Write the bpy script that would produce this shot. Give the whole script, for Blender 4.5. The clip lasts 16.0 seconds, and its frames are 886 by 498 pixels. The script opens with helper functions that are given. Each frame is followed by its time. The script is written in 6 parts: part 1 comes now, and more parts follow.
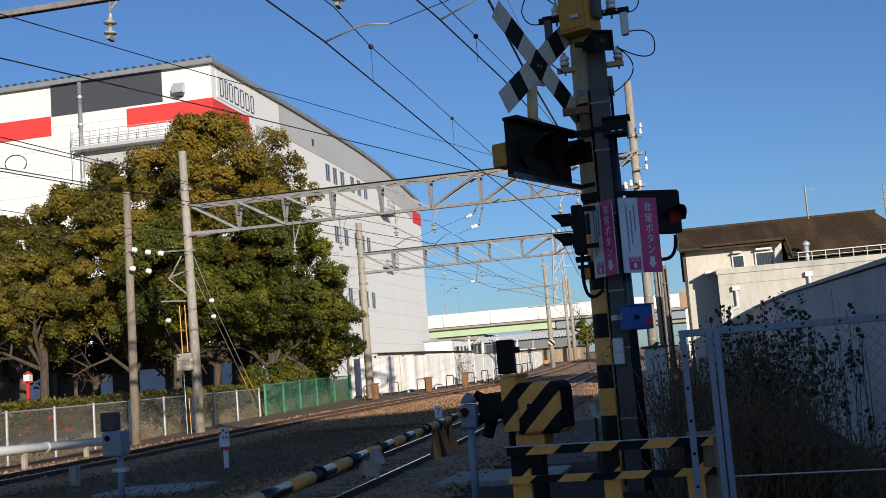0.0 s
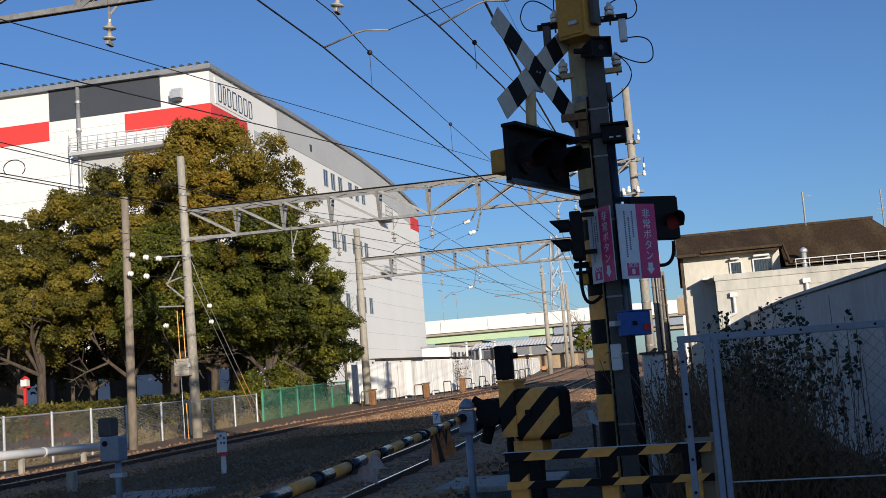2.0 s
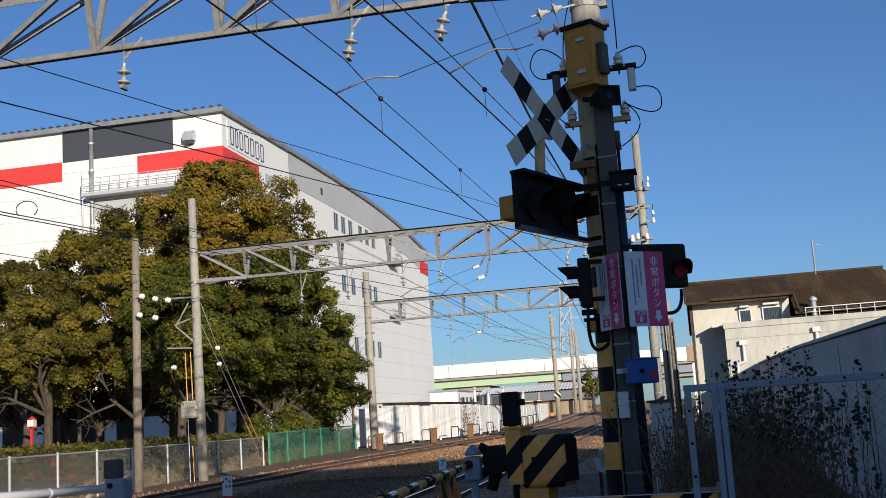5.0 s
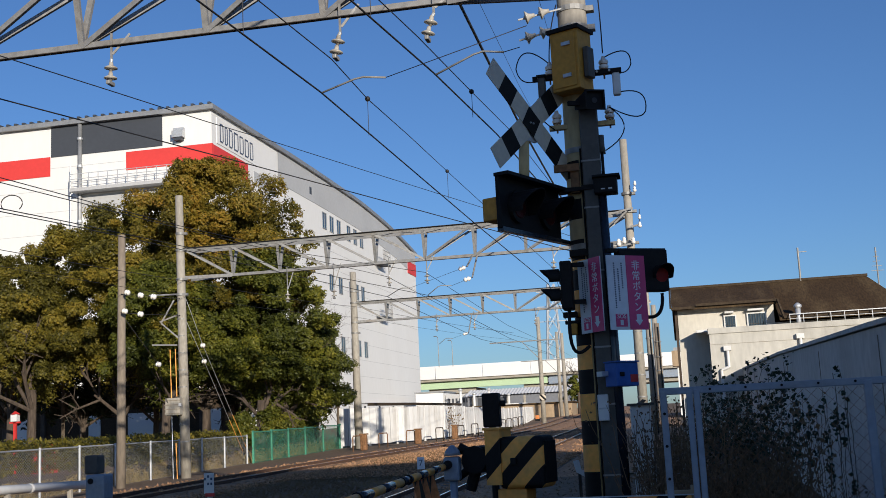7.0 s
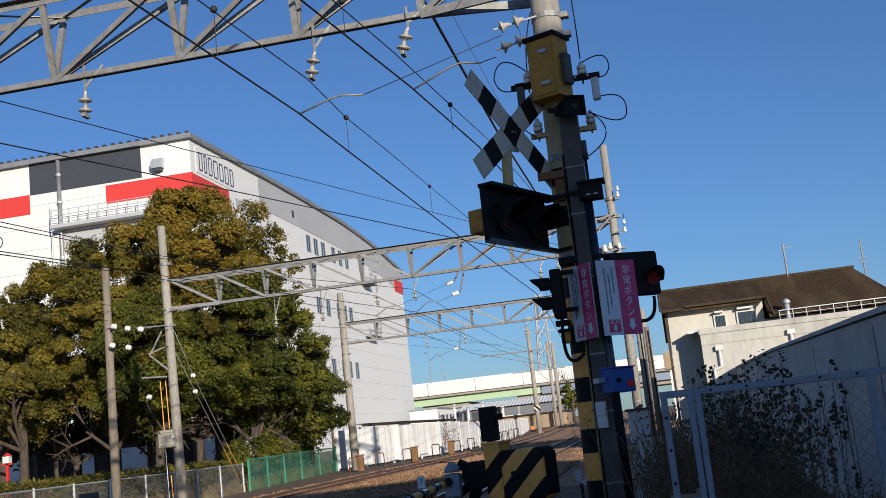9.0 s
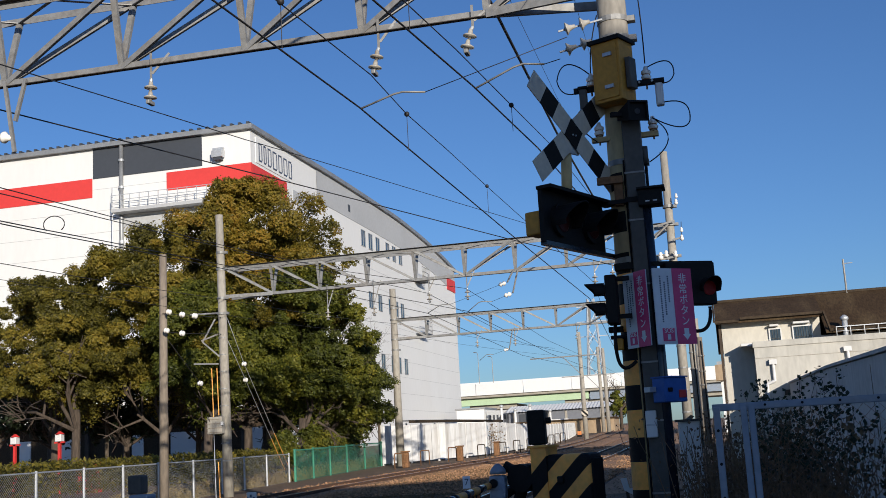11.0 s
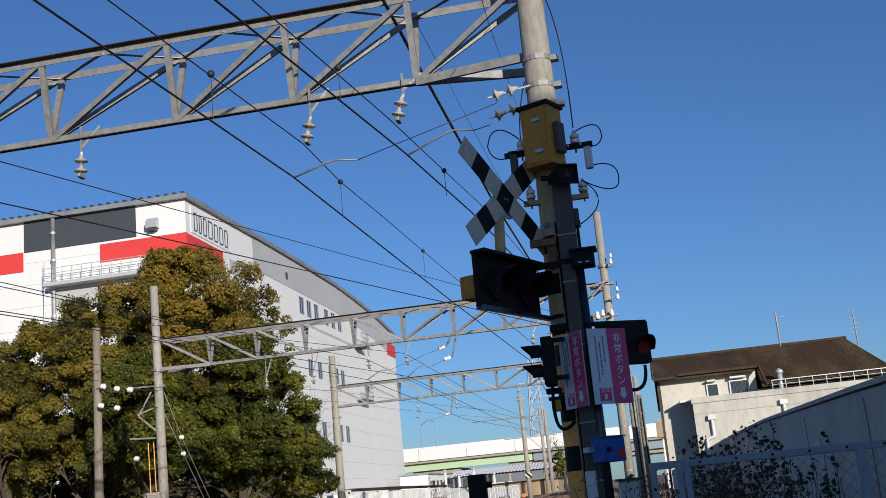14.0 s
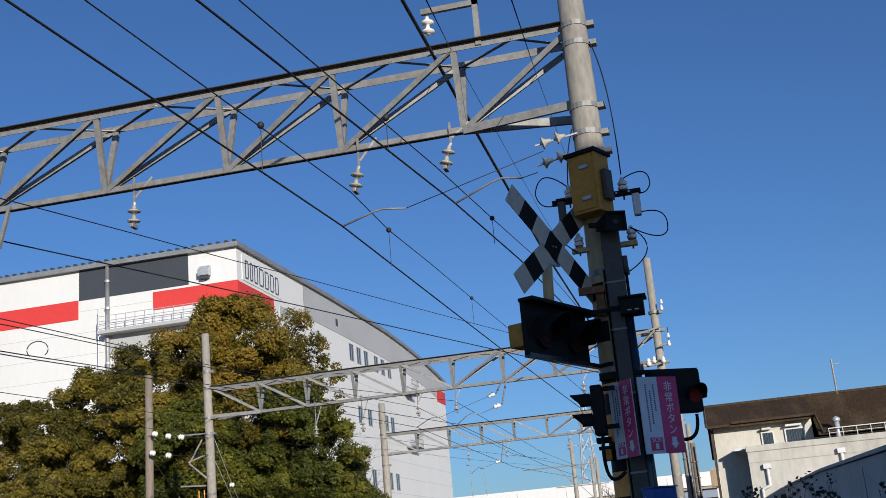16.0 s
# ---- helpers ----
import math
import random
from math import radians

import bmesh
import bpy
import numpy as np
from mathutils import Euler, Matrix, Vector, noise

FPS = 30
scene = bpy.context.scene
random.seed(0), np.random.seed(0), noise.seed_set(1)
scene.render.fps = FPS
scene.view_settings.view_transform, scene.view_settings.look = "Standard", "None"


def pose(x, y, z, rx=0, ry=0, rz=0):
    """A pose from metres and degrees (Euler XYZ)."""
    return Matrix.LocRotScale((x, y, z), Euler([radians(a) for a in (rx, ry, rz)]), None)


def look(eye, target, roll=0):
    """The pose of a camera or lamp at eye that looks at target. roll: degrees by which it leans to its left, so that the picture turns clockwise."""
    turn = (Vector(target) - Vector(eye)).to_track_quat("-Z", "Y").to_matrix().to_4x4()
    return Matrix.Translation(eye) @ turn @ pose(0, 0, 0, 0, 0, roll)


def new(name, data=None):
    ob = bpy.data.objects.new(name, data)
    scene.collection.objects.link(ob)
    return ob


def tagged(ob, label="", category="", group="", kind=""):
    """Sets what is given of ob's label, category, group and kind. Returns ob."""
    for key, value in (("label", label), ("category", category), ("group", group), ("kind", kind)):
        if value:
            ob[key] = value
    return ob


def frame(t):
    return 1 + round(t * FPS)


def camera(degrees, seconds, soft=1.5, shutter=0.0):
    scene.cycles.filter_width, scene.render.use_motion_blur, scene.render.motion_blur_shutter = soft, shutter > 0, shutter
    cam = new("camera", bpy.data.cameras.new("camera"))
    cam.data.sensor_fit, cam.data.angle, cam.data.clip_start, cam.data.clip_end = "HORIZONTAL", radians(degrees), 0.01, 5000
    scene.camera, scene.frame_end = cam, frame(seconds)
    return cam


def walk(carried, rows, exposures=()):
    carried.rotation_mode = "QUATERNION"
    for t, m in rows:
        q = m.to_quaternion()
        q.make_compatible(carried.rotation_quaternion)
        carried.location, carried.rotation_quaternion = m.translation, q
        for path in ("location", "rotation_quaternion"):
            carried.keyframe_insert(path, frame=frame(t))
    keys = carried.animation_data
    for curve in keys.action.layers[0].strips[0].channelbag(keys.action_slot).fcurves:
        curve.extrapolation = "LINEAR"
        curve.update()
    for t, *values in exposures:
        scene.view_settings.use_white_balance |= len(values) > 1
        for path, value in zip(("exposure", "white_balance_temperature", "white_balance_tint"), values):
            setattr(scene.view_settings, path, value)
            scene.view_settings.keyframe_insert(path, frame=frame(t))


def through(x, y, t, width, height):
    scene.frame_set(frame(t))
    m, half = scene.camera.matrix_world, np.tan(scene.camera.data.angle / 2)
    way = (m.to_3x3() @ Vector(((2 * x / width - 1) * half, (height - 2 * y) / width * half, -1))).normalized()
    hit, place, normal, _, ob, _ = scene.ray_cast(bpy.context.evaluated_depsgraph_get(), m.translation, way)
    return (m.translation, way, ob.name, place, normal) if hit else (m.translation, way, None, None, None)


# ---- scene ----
cam = camera(43.0, 16.0, soft=0.65)
EXPOSURES = [(0.0, 0.15, 6750, 10), (4.0, 0.13, 6680, 10), (8.5, 0.07, 6520, 10), (12.0, 0.05, 6400, 10), (16.0, -0.02, 6250, 10)]
PATH = [
    (0, (0.0, 0.0, 1.6), (-0.413, 1.944, 1.822), -4.5),
    (0.5, (-0.018, -0.022, 1.593), (-0.465, 1.914, 1.818), -4.6),
    (1, (-0.012, -0.016, 1.596), (-0.469, 1.917, 1.831), -4.9),
    (1.5, (-0.002, -0.031, 1.594), (-0.442, 1.906, 1.828), -4.3),
    (2, (-0.006, -0.014, 1.597), (-0.414, 1.93, 1.829), -4.4),
    (2.5, (-0.002, 0.001, 1.593), (-0.392, 1.948, 1.831), -4.5),
    (3, (-0.004, -0.001, 1.607), (-0.394, 1.944, 1.859), -4.7),
    (3.5, (0.0, -0.027, 1.604), (-0.39, 1.916, 1.871), -4.4),
    (4, (0.009, -0.026, 1.605), (-0.389, 1.914, 1.884), -4.0),
    (6.5, (0.07, -0.103, 1.605), (-0.362, 1.82, 1.949), -3.9),
    (7, (0.098, -0.092, 1.587), (-0.299, 1.843, 1.899), -2.9),
    (7.5, (0.099, -0.067, 1.59), (-0.279, 1.871, 1.909), -4.2),
    (8, (0.092, -0.042, 1.597), (-0.272, 1.896, 1.929), -5.3),
    (8.5, (0.061, 0.007, 1.597), (-0.296, 1.945, 1.934), -6.6),
    (11, (0.017, 0.067, 1.607), (-0.444, 1.982, 1.951), -3.3),
    (11.5, (0.034, 0.034, 1.61), (-0.425, 1.946, 1.971), -5.6),
    (12, (0.055, 0.034, 1.599), (-0.351, 1.955, 1.977), -4.6),
    (12.5, (0.046, 0.037, 1.616), (-0.33, 1.96, 2.018), -5.2),
    (13, (0.058, 0.037, 1.617), (-0.306, 1.956, 2.044), -5.2),
    (13.5, (0.063, 0.042, 1.613), (-0.289, 1.96, 2.058), -5.5),
    (14, (0.07, 0.023, 1.614), (-0.272, 1.942, 2.061), -5.5),
    (14.5, (0.073, 0.047, 1.623), (-0.287, 1.963, 2.071), -5.9),
    (15, (0.091, 0.025, 1.611), (-0.271, 1.939, 2.067), -5.4),
    (15.5, (0.092, 0.043, 1.63), (-0.294, 1.941, 2.128), -5.1),
    (16, (0.093, 0.024, 1.635), (-0.323, 1.905, 2.169), -5.2),
]
walk(cam, [(t, look(eye, target, roll)) for t, eye, target, roll in PATH], EXPOSURES)

# ---------------------------------------------------------------- light
SUN_DIR = Vector((0.54, -0.84, 0.24)).normalized()
world = bpy.data.worlds.new("world")
scene.world = world
world.use_nodes = True
wn = world.node_tree.nodes
sky = wn.new("ShaderNodeTexSky")
sky.sky_type = "NISHITA"
sky.sun_disc = False
sky.sun_elevation = math.asin(SUN_DIR.z)
sky.sun_rotation = math.atan2(SUN_DIR.x, SUN_DIR.y)
sky.air_density, sky.dust_density, sky.ozone_density = 1.0, 0.5, 4.0
wn["Background"].inputs["Strength"].default_value = 0.086
tint = wn.new("ShaderNodeMix")
tint.data_type, tint.blend_type = "RGBA", "MULTIPLY"
tint.inputs["Factor"].default_value = 1.0
tint.inputs["B"].default_value = (0.84, 1.03, 1.33, 1)
world.node_tree.links.new(sky.outputs[0], tint.inputs["A"])
world.node_tree.links.new(tint.outputs["Result"], wn["Background"].inputs["Color"])
sun = new("sun", bpy.data.lights.new("sun", "SUN"))
sun.data.energy, sun.data.angle, sun.data.color = 5.0, radians(0.5), (1.0, 0.905, 0.77)
sun.matrix_world = look(SUN_DIR * 200, (0, 0, 0))
scene.view_settings.exposure = 0.0


# ---------------------------------------------------------------- materials
def material(name, base, rough=0.7, metal=0.0, scale=6.0, vary=0.25, stain=0.6, stain_scale=0.7, bump=0.2,
             dirt=None, stretch=(1, 1, 1), per_piece=0.0, sheen=0.5):
    """Base colour with fine grain, large stains and relief, in object metres."""
    m = bpy.data.materials.new(name)
    m.use_nodes = True
    nt = m.node_tree
    n, l = nt.nodes, nt.links
    b = n["Principled BSDF"]
    b.inputs["Roughness"].default_value, b.inputs["Metallic"].default_value = rough, metal
    b.inputs["Specular IOR Level"].default_value = sheen
    co = n.new("ShaderNodeTexCoord")
    mp = n.new("ShaderNodeMapping")
    mp.inputs["Scale"].default_value = stretch
    l.new(co.outputs["Object"], mp.inputs[0])
    fine, wide = n.new("ShaderNodeTexNoise"), n.new("ShaderNodeTexNoise")
    fine.inputs["Scale"].default_value, fine.inputs["Detail"].default_value = scale, 5
    wide.inputs["Scale"].default_value, wide.inputs["Detail"].default_value = stain_scale, 4
    l.new(mp.outputs[0], fine.inputs["Vector"])
    l.new(mp.outputs[0], wide.inputs["Vector"])
    ra = n.new("ShaderNodeMapRange")
    ra.inputs[1].default_value, ra.inputs[2].default_value = 0.3, 0.7
    ra.inputs[3].default_value, ra.inputs[4].default_value = 1 - vary, 1 + vary
    l.new(fine.outputs["Fac"], ra.inputs[0])
    mul = n.new("ShaderNodeVectorMath")
    mul.operation = "SCALE"
    rgb = n.new("ShaderNodeMix")
    rgb.data_type = "RGBA"
    rgb.inputs["A"].default_value = (*base, 1)
    rgb.inputs["B"].default_value = (*(dirt or [c * 0.6 for c in base]), 1)
    st = n.new("ShaderNodeMapRange")
    st.inputs[1].default_value, st.inputs[2].default_value = 0.48, 0.75
    st.inputs[4].default_value = stain
    l.new(wide.outputs["Fac"], st.inputs[0])
    l.new(st.outputs[0], rgb.inputs["Factor"])
    l.new(rgb.outputs["Result"], mul.inputs[0])
    if per_piece:
        info = n.new("ShaderNodeObjectInfo")
        pr = n.new("ShaderNodeMapRange")
        pr.inputs[3].default_value, pr.inputs[4].default_value = 1 - per_piece, 1 + per_piece
        l.new(info.outputs["Random"], pr.inputs[0])
        mm = n.new("ShaderNodeMath")
        mm.operation = "MULTIPLY"
        l.new(pr.outputs[0], mm.inputs[0])
        l.new(ra.outputs[0], mm.inputs[1])
        l.new(mm.outputs[0], mul.inputs["Scale"])
    else:
        l.new(ra.outputs[0], mul.inputs["Scale"])
    l.new(mul.outputs[0], b.inputs["Base Color"])
    if bump:
        bp = n.new("ShaderNodeBump")
        bp.inputs["Strength"].default_value, bp.inputs["Distance"].default_value = bump, 0.02
        l.new(fine.outputs["Fac"], bp.inputs["Height"])
        l.new(bp.outputs[0], b.inputs["Normal"])
    return m


M = {
    "soil": material("soil", (0.150, 0.094, 0.055), 0.95, scale=9, vary=0.5, stain_scale=0.35, dirt=(0.075, 0.065, 0.04), bump=0.8),
    "ballast": material("ballast", (0.34, 0.19, 0.10), 0.95, scale=14, vary=0.6, stain_scale=0.5, dirt=(0.18, 0.10, 0.055), bump=1.0),
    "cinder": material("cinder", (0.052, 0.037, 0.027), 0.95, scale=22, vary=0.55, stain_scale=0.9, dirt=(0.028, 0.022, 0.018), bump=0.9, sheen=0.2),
    "rail_side": material("rail_side", (0.085, 0.045, 0.028), 0.85, 0.1, scale=10),
    "rail_top": material("rail_top", (0.80, 0.79, 0.77), 0.14, 1.0, scale=12, vary=0.08, stain=0.2, bump=0.02),
    "sleeper": material("sleeper", (0.16, 0.115, 0.08), 0.9, scale=12, per_piece=0.2),
    "concrete": material("concrete", (0.33, 0.305, 0.26), 0.85, scale=14, vary=0.16, stain_scale=1.1, dirt=(0.22, 0.195, 0.16), stretch=(1, 1, 0.35), bump=0.15),
    "old_concrete": material("old_concrete", (0.22, 0.18, 0.14), 0.9, scale=12, vary=0.2, stain_scale=0.9, dirt=(0.30, 0.26, 0.21), stretch=(1, 1, 0.3), bump=0.2),
    "wall_concrete": material("wall_concrete", (0.54, 0.525, 0.50), 0.9, scale=5, vary=0.12, stain_scale=0.5, dirt=(0.38, 0.365, 0.34), stretch=(1, 1, 0.75), bump=0.15),
    "steel": material("steel", (0.25, 0.25, 0.245), 0.55, 0.3, scale=10, vary=0.18, stain=0.6, stain_scale=1.6, dirt=(0.20, 0.165, 0.125)),
    # steel darkened to paint the shaded underside of the beam flanges
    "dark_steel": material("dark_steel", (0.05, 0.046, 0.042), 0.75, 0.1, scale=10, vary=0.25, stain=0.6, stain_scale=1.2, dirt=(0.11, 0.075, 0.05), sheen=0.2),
    "galvanised": material("galvanised", (0.50, 0.52, 0.54), 0.5, 0.5, scale=14, vary=0.12, stain=0.4),
    "white_wall": material("white_wall", (0.70, 0.705, 0.70), 0.6, scale=3, vary=0.02, stain=0.5, stain_scale=0.12, dirt=(0.64, 0.635, 0.62), stretch=(1, 1, 0.25), bump=0.03),
    "dark_wall": material("dark_wall", (0.045, 0.052, 0.065), 0.6, scale=3, vary=0.06, stain=0.3, stain_scale=0.1, bump=0.02),
    "grey_wall": material("grey_wall", (0.42, 0.43, 0.44), 0.6, scale=3, vary=0.04, stain=0.3, stain_scale=0.1, bump=0.02),
    "red_wall": material("red_wall", (0.62, 0.045, 0.04), 0.6, scale=3, vary=0.04, stain=0.3, stain_scale=0.1, bump=0.02),
    "roof_metal": material("roof_metal", (0.30, 0.31, 0.32), 0.5, 0.4, scale=6, vary=0.1),
    "black": material("black", (0.010, 0.009, 0.009), 0.65, scale=20, vary=0.2, bump=0.1, sheen=0.2),
    "yellow": material("yellow", (0.93, 0.41, 0.08), 0.6, scale=16, vary=0.1, stain=0.8, stain_scale=3.5, dirt=(0.66, 0.33, 0.10)),
    "grey_paint": material("grey_paint", (0.082, 0.077, 0.070), 0.55, sheen=0.3, scale=14, vary=0.12, stain=0.5, stain_scale=2.5),
    "blue_grey": material("blue_grey", (0.22, 0.27, 0.345), 0.5, 0.1, scale=16, vary=0.1, stain=0.6, stain_scale=2.0, dirt=(0.25, 0.24, 0.23)),
    "blue": material("blue", (0.035, 0.11, 0.36), 0.5, sheen=0.3, scale=14, vary=0.1),
    "magenta": material("magenta", (0.58, 0.045, 0.17), 0.5, scale=12, vary=0.06, stain=0.4, stain_scale=2),
    "sign_white": material("sign_white", (0.62, 0.66, 0.72), 0.5, scale=12, vary=0.05, stain=0.4, stain_scale=2),
    "ink": material("ink", (0.06, 0.08, 0.13), 0.6, scale=12, vary=0.05),
    "red_paint": material("red_paint", (0.55, 0.035, 0.03), 0.5, scale=12, vary=0.1),
    "porcelain": material("porcelain", (0.84, 0.82, 0.77), 0.2, scale=14, vary=0.06, stain=0.5, stain_scale=6, dirt=(0.42, 0.34, 0.26)),
    "grey_porcelain": material("grey_porcelain", (0.40, 0.38, 0.34), 0.25, scale=14, vary=0.08, stain=0.7, stain_scale=6, dirt=(0.20, 0.16, 0.12)),
    "wire": material("wire", (0.028, 0.026, 0.027), 0.6, 0.3, scale=20, vary=0.1, bump=0),
    "glass": material("glass", (0.03, 0.045, 0.06), 0.08, 0.0, scale=2, vary=0.2, bump=0, sheen=0.9),
    "red_lens": material("red_lens", (0.20, 0.010, 0.010), 0.35, scale=20, vary=0.1, sheen=0.1),
    "dark_lens": material("dark_lens", (0.05, 0.006, 0.006), 0.35, scale=20, vary=0.1, sheen=0.15),
    "plaster": material("plaster", (0.55, 0.52, 0.45), 0.85, scale=8, vary=0.07, stain=0.85, stain_scale=0.55, dirt=(0.41, 0.38, 0.33), stretch=(1, 1, 0.4), bump=0.1),
    "brown_roof": material("brown_roof", (0.052, 0.032, 0.016), 0.8, scale=7, vary=0.35, stain=0.9, stain_scale=0.55, dirt=(0.10, 0.068, 0.035), stretch=(2.2, 0.5, 1), sheen=0.2),
    "dark_trim": material("dark_trim", (0.052, 0.036, 0.022), 0.8, scale=9, vary=0.3, stain_scale=1.2, sheen=0.25),
    "parapet": material("parapet", (0.47, 0.455, 0.41), 0.9, scale=6, vary=0.1, stain=0.9, stain_scale=0.8, dirt=(0.27, 0.26, 0.235), stretch=(1, 1, 0.3), bump=0.15),
    "bare_concrete": material("bare_concrete", (0.27, 0.25, 0.215), 0.88, scale=14, vary=0.2, stain_scale=1.1, dirt=(0.18, 0.16, 0.135), stretch=(1, 1, 0.35), bump=0.2),
    "mast_concrete": material("mast_concrete", (0.52, 0.39, 0.19), 0.8, scale=14, vary=0.16, stain_scale=1.1, dirt=(0.25, 0.21, 0.155), stretch=(1, 1, 0.35), bump=0.15),
    "tan_sheet": material("tan_sheet", (0.34, 0.25, 0.16), 0.85, scale=5, vary=0.15, stain_scale=0.6, stretch=(1, 1, 0.3)),
    "shed_grey": material("shed_grey", (0.15, 0.16, 0.185), 0.7, scale=3, vary=0.08, stain_scale=0.3),
    "ochre_paint": material("ochre_paint", (0.52, 0.25, 0.03), 0.6, scale=16, vary=0.12, stain=0.8, stain_scale=3.5, dirt=(0.34, 0.17, 0.03)),
    "worn_white": material("worn_white", (0.66, 0.66, 0.65), 0.55, scale=5, vary=0.06, stain=0.75, stain_scale=1.0, dirt=(0.40, 0.37, 0.33), stretch=(2.5, 2.5, 0.4), per_piece=0.10),
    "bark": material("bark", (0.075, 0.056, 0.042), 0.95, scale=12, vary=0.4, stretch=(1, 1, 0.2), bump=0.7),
    "dry_stem": material("dry_stem", (0.15, 0.088, 0.045), 0.95, scale=12, vary=0.35),
    "twig": material("twig", (0.11, 0.085, 0.062), 0.95, scale=12, vary=0.3),
    "green_mesh": material("green_mesh", (0.06, 0.26, 0.17), 0.6, scale=9, vary=0.15),
    "pale_green": material("pale_green", (0.42, 0.56, 0.36), 0.6, scale=3, vary=0.04, stain_scale=0.1),
    "white_paint": material("white_paint", (0.64, 0.645, 0.64), 0.5, scale=5, vary=0.04, stain=0.5, stain_scale=0.6, dirt=(0.50, 0.47, 0.43)),
    "rust": material("rust", (0.22, 0.11, 0.05), 0.9, scale=14, vary=0.3),
    "cloth": material("cloth", (0.42, 0.33, 0.27), 0.9, scale=20, vary=0.2, stain_scale=6, dirt=(0.60, 0.15, 0.10)),
    "orange": material("orange", (0.62, 0.22, 0.07), 0.85, scale=20, vary=0.2),
    "off_white": material("off_white", (0.55, 0.495, 0.395), 0.6, scale=16, vary=0.08, stain=0.6, stain_scale=3, dirt=(0.45, 0.43, 0.39)),
}


def leaf_material(name, tints, through=0.35):
    """Leaves, each with its own tint."""
    m = bpy.data.materials.new(name)
    m.use_nodes = True
    n, l = m.node_tree.nodes, m.node_tree.links
    b = n["Principled BSDF"]
    b.inputs["Roughness"].default_value = 0.48
    b.inputs["Specular IOR Level"].default_value = 0.3
    geo, ramp = n.new("ShaderNodeNewGeometry"), n.new("ShaderNodeValToRGB")
    co, big = n.new("ShaderNodeTexCoord"), n.new("ShaderNodeTexNoise")
    big.inputs["Scale"].default_value, big.inputs["Detail"].default_value = 0.45, 5
    l.new(co.outputs["Object"], big.inputs["Vector"])
    add = n.new("ShaderNodeMath")
    add.operation = "MULTIPLY_ADD"
    add.inputs[1].default_value = 0.42
    l.new(geo.outputs["Random Per Island"], add.inputs[0])
    sub = n.new("ShaderNodeMapRange")
    sub.inputs[1].default_value, sub.inputs[2].default_value = 0.36, 0.64
    sub.inputs[4].default_value = 0.58
    l.new(big.outputs["Fac"], sub.inputs[0])
    l.new(sub.outputs[0], add.inputs[2])
    e = ramp.color_ramp.elements
    e[0].color, e[1].color = (*tints[0], 1), (*tints[-1], 1)
    for i, c in enumerate(tints[1:-1]):
        e.new((i + 1) / (len(tints) - 1)).color = (*c, 1)
    l.new(add.outputs[0], ramp.inputs["Fac"])
    l.new(ramp.outputs[0], b.inputs["Base Color"])
    tr, mix = n.new("ShaderNodeBsdfTranslucent"), n.new("ShaderNodeMixShader")
    mix.inputs[0].default_value = through
    l.new(ramp.outputs[0], tr.inputs["Color"])
    l.new(b.outputs[0], mix.inputs[1])
    l.new(tr.outputs[0], mix.inputs[2])
    l.new(mix.outputs[0], n["Material Output"].inputs["Surface"])
    return m


M["leaf_olive"] = leaf_material("leaf_olive", [(0.034, 0.034, 0.008), (0.104, 0.094, 0.015), (0.20, 0.165, 0.024), (0.32, 0.23, 0.035)])
M["leaf_rust"] = leaf_material("leaf_rust", [(0.046, 0.044, 0.009), (0.135, 0.112, 0.016), (0.25, 0.185, 0.025), (0.37, 0.215, 0.034)])
M["leaf_green"] = leaf_material("leaf_green", [(0.022, 0.029, 0.006), (0.058, 0.070, 0.012), (0.122, 0.132, 0.018), (0.26, 0.235, 0.032)])
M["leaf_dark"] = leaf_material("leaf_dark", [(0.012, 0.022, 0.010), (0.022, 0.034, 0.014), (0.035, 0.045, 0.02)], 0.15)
M["straw"] = leaf_material("straw", [(0.20, 0.145, 0.06), (0.32, 0.235, 0.10), (0.42, 0.33, 0.15)], 0.3)
M["leaf_brush"] = leaf_material("leaf_brush", [(0.07, 0.038, 0.02), (0.13, 0.074, 0.036), (0.20, 0.12, 0.06)], 0.1)
M["leaf_dry"] = leaf_material("leaf_dry", [(0.10, 0.065, 0.03), (0.16, 0.105, 0.05), (0.22, 0.16, 0.08)], 0.2)


# ---------------------------------------------------------------- mesh helpers
def add_box(bm, x0, x1, y0, y1, z0, z1, m=None):
    r = bmesh.ops.create_cube(bm, size=1.0)
    t = Matrix.Translation(((x0 + x1) / 2, (y0 + y1) / 2, (z0 + z1) / 2)) @ Matrix.Diagonal((abs(x1 - x0), abs(y1 - y0), abs(z1 - z0), 1))
    bmesh.ops.transform(bm, matrix=(m @ t) if m else t, verts=r["verts"])
    return r["verts"]


def add_tube(bm, a, b, r0, r1=None, n=10, caps=True):
    a, b = Vector(a), Vector(b)
    d = b - a
    q = d.to_track_quat("Z", "Y").to_matrix().to_4x4()
    r = bmesh.ops.create_cone(bm, cap_ends=caps, segments=n, radius1=r0, radius2=r0 if r1 is None else r1, depth=d.length)
    bmesh.ops.transform(bm, matrix=Matrix.Translation((a + b) / 2) @ q, verts=r["verts"])
    return r["verts"]


def add_bar(bm, a, b, w, h):
    """A flat bar of width w and height h from a to b."""
    a, b = Vector(a), Vector(b)
    d = b - a
    q = d.to_track_quat("Y", "Z").to_matrix().to_4x4()
    r = bmesh.ops.create_cube(bm, size=1.0)
    bmesh.ops.transform(bm, matrix=Matrix.Translation((a + b) / 2) @ q @ Matrix.Diagonal((w, d.length, h, 1)), verts=r["verts"])
    return r["verts"]


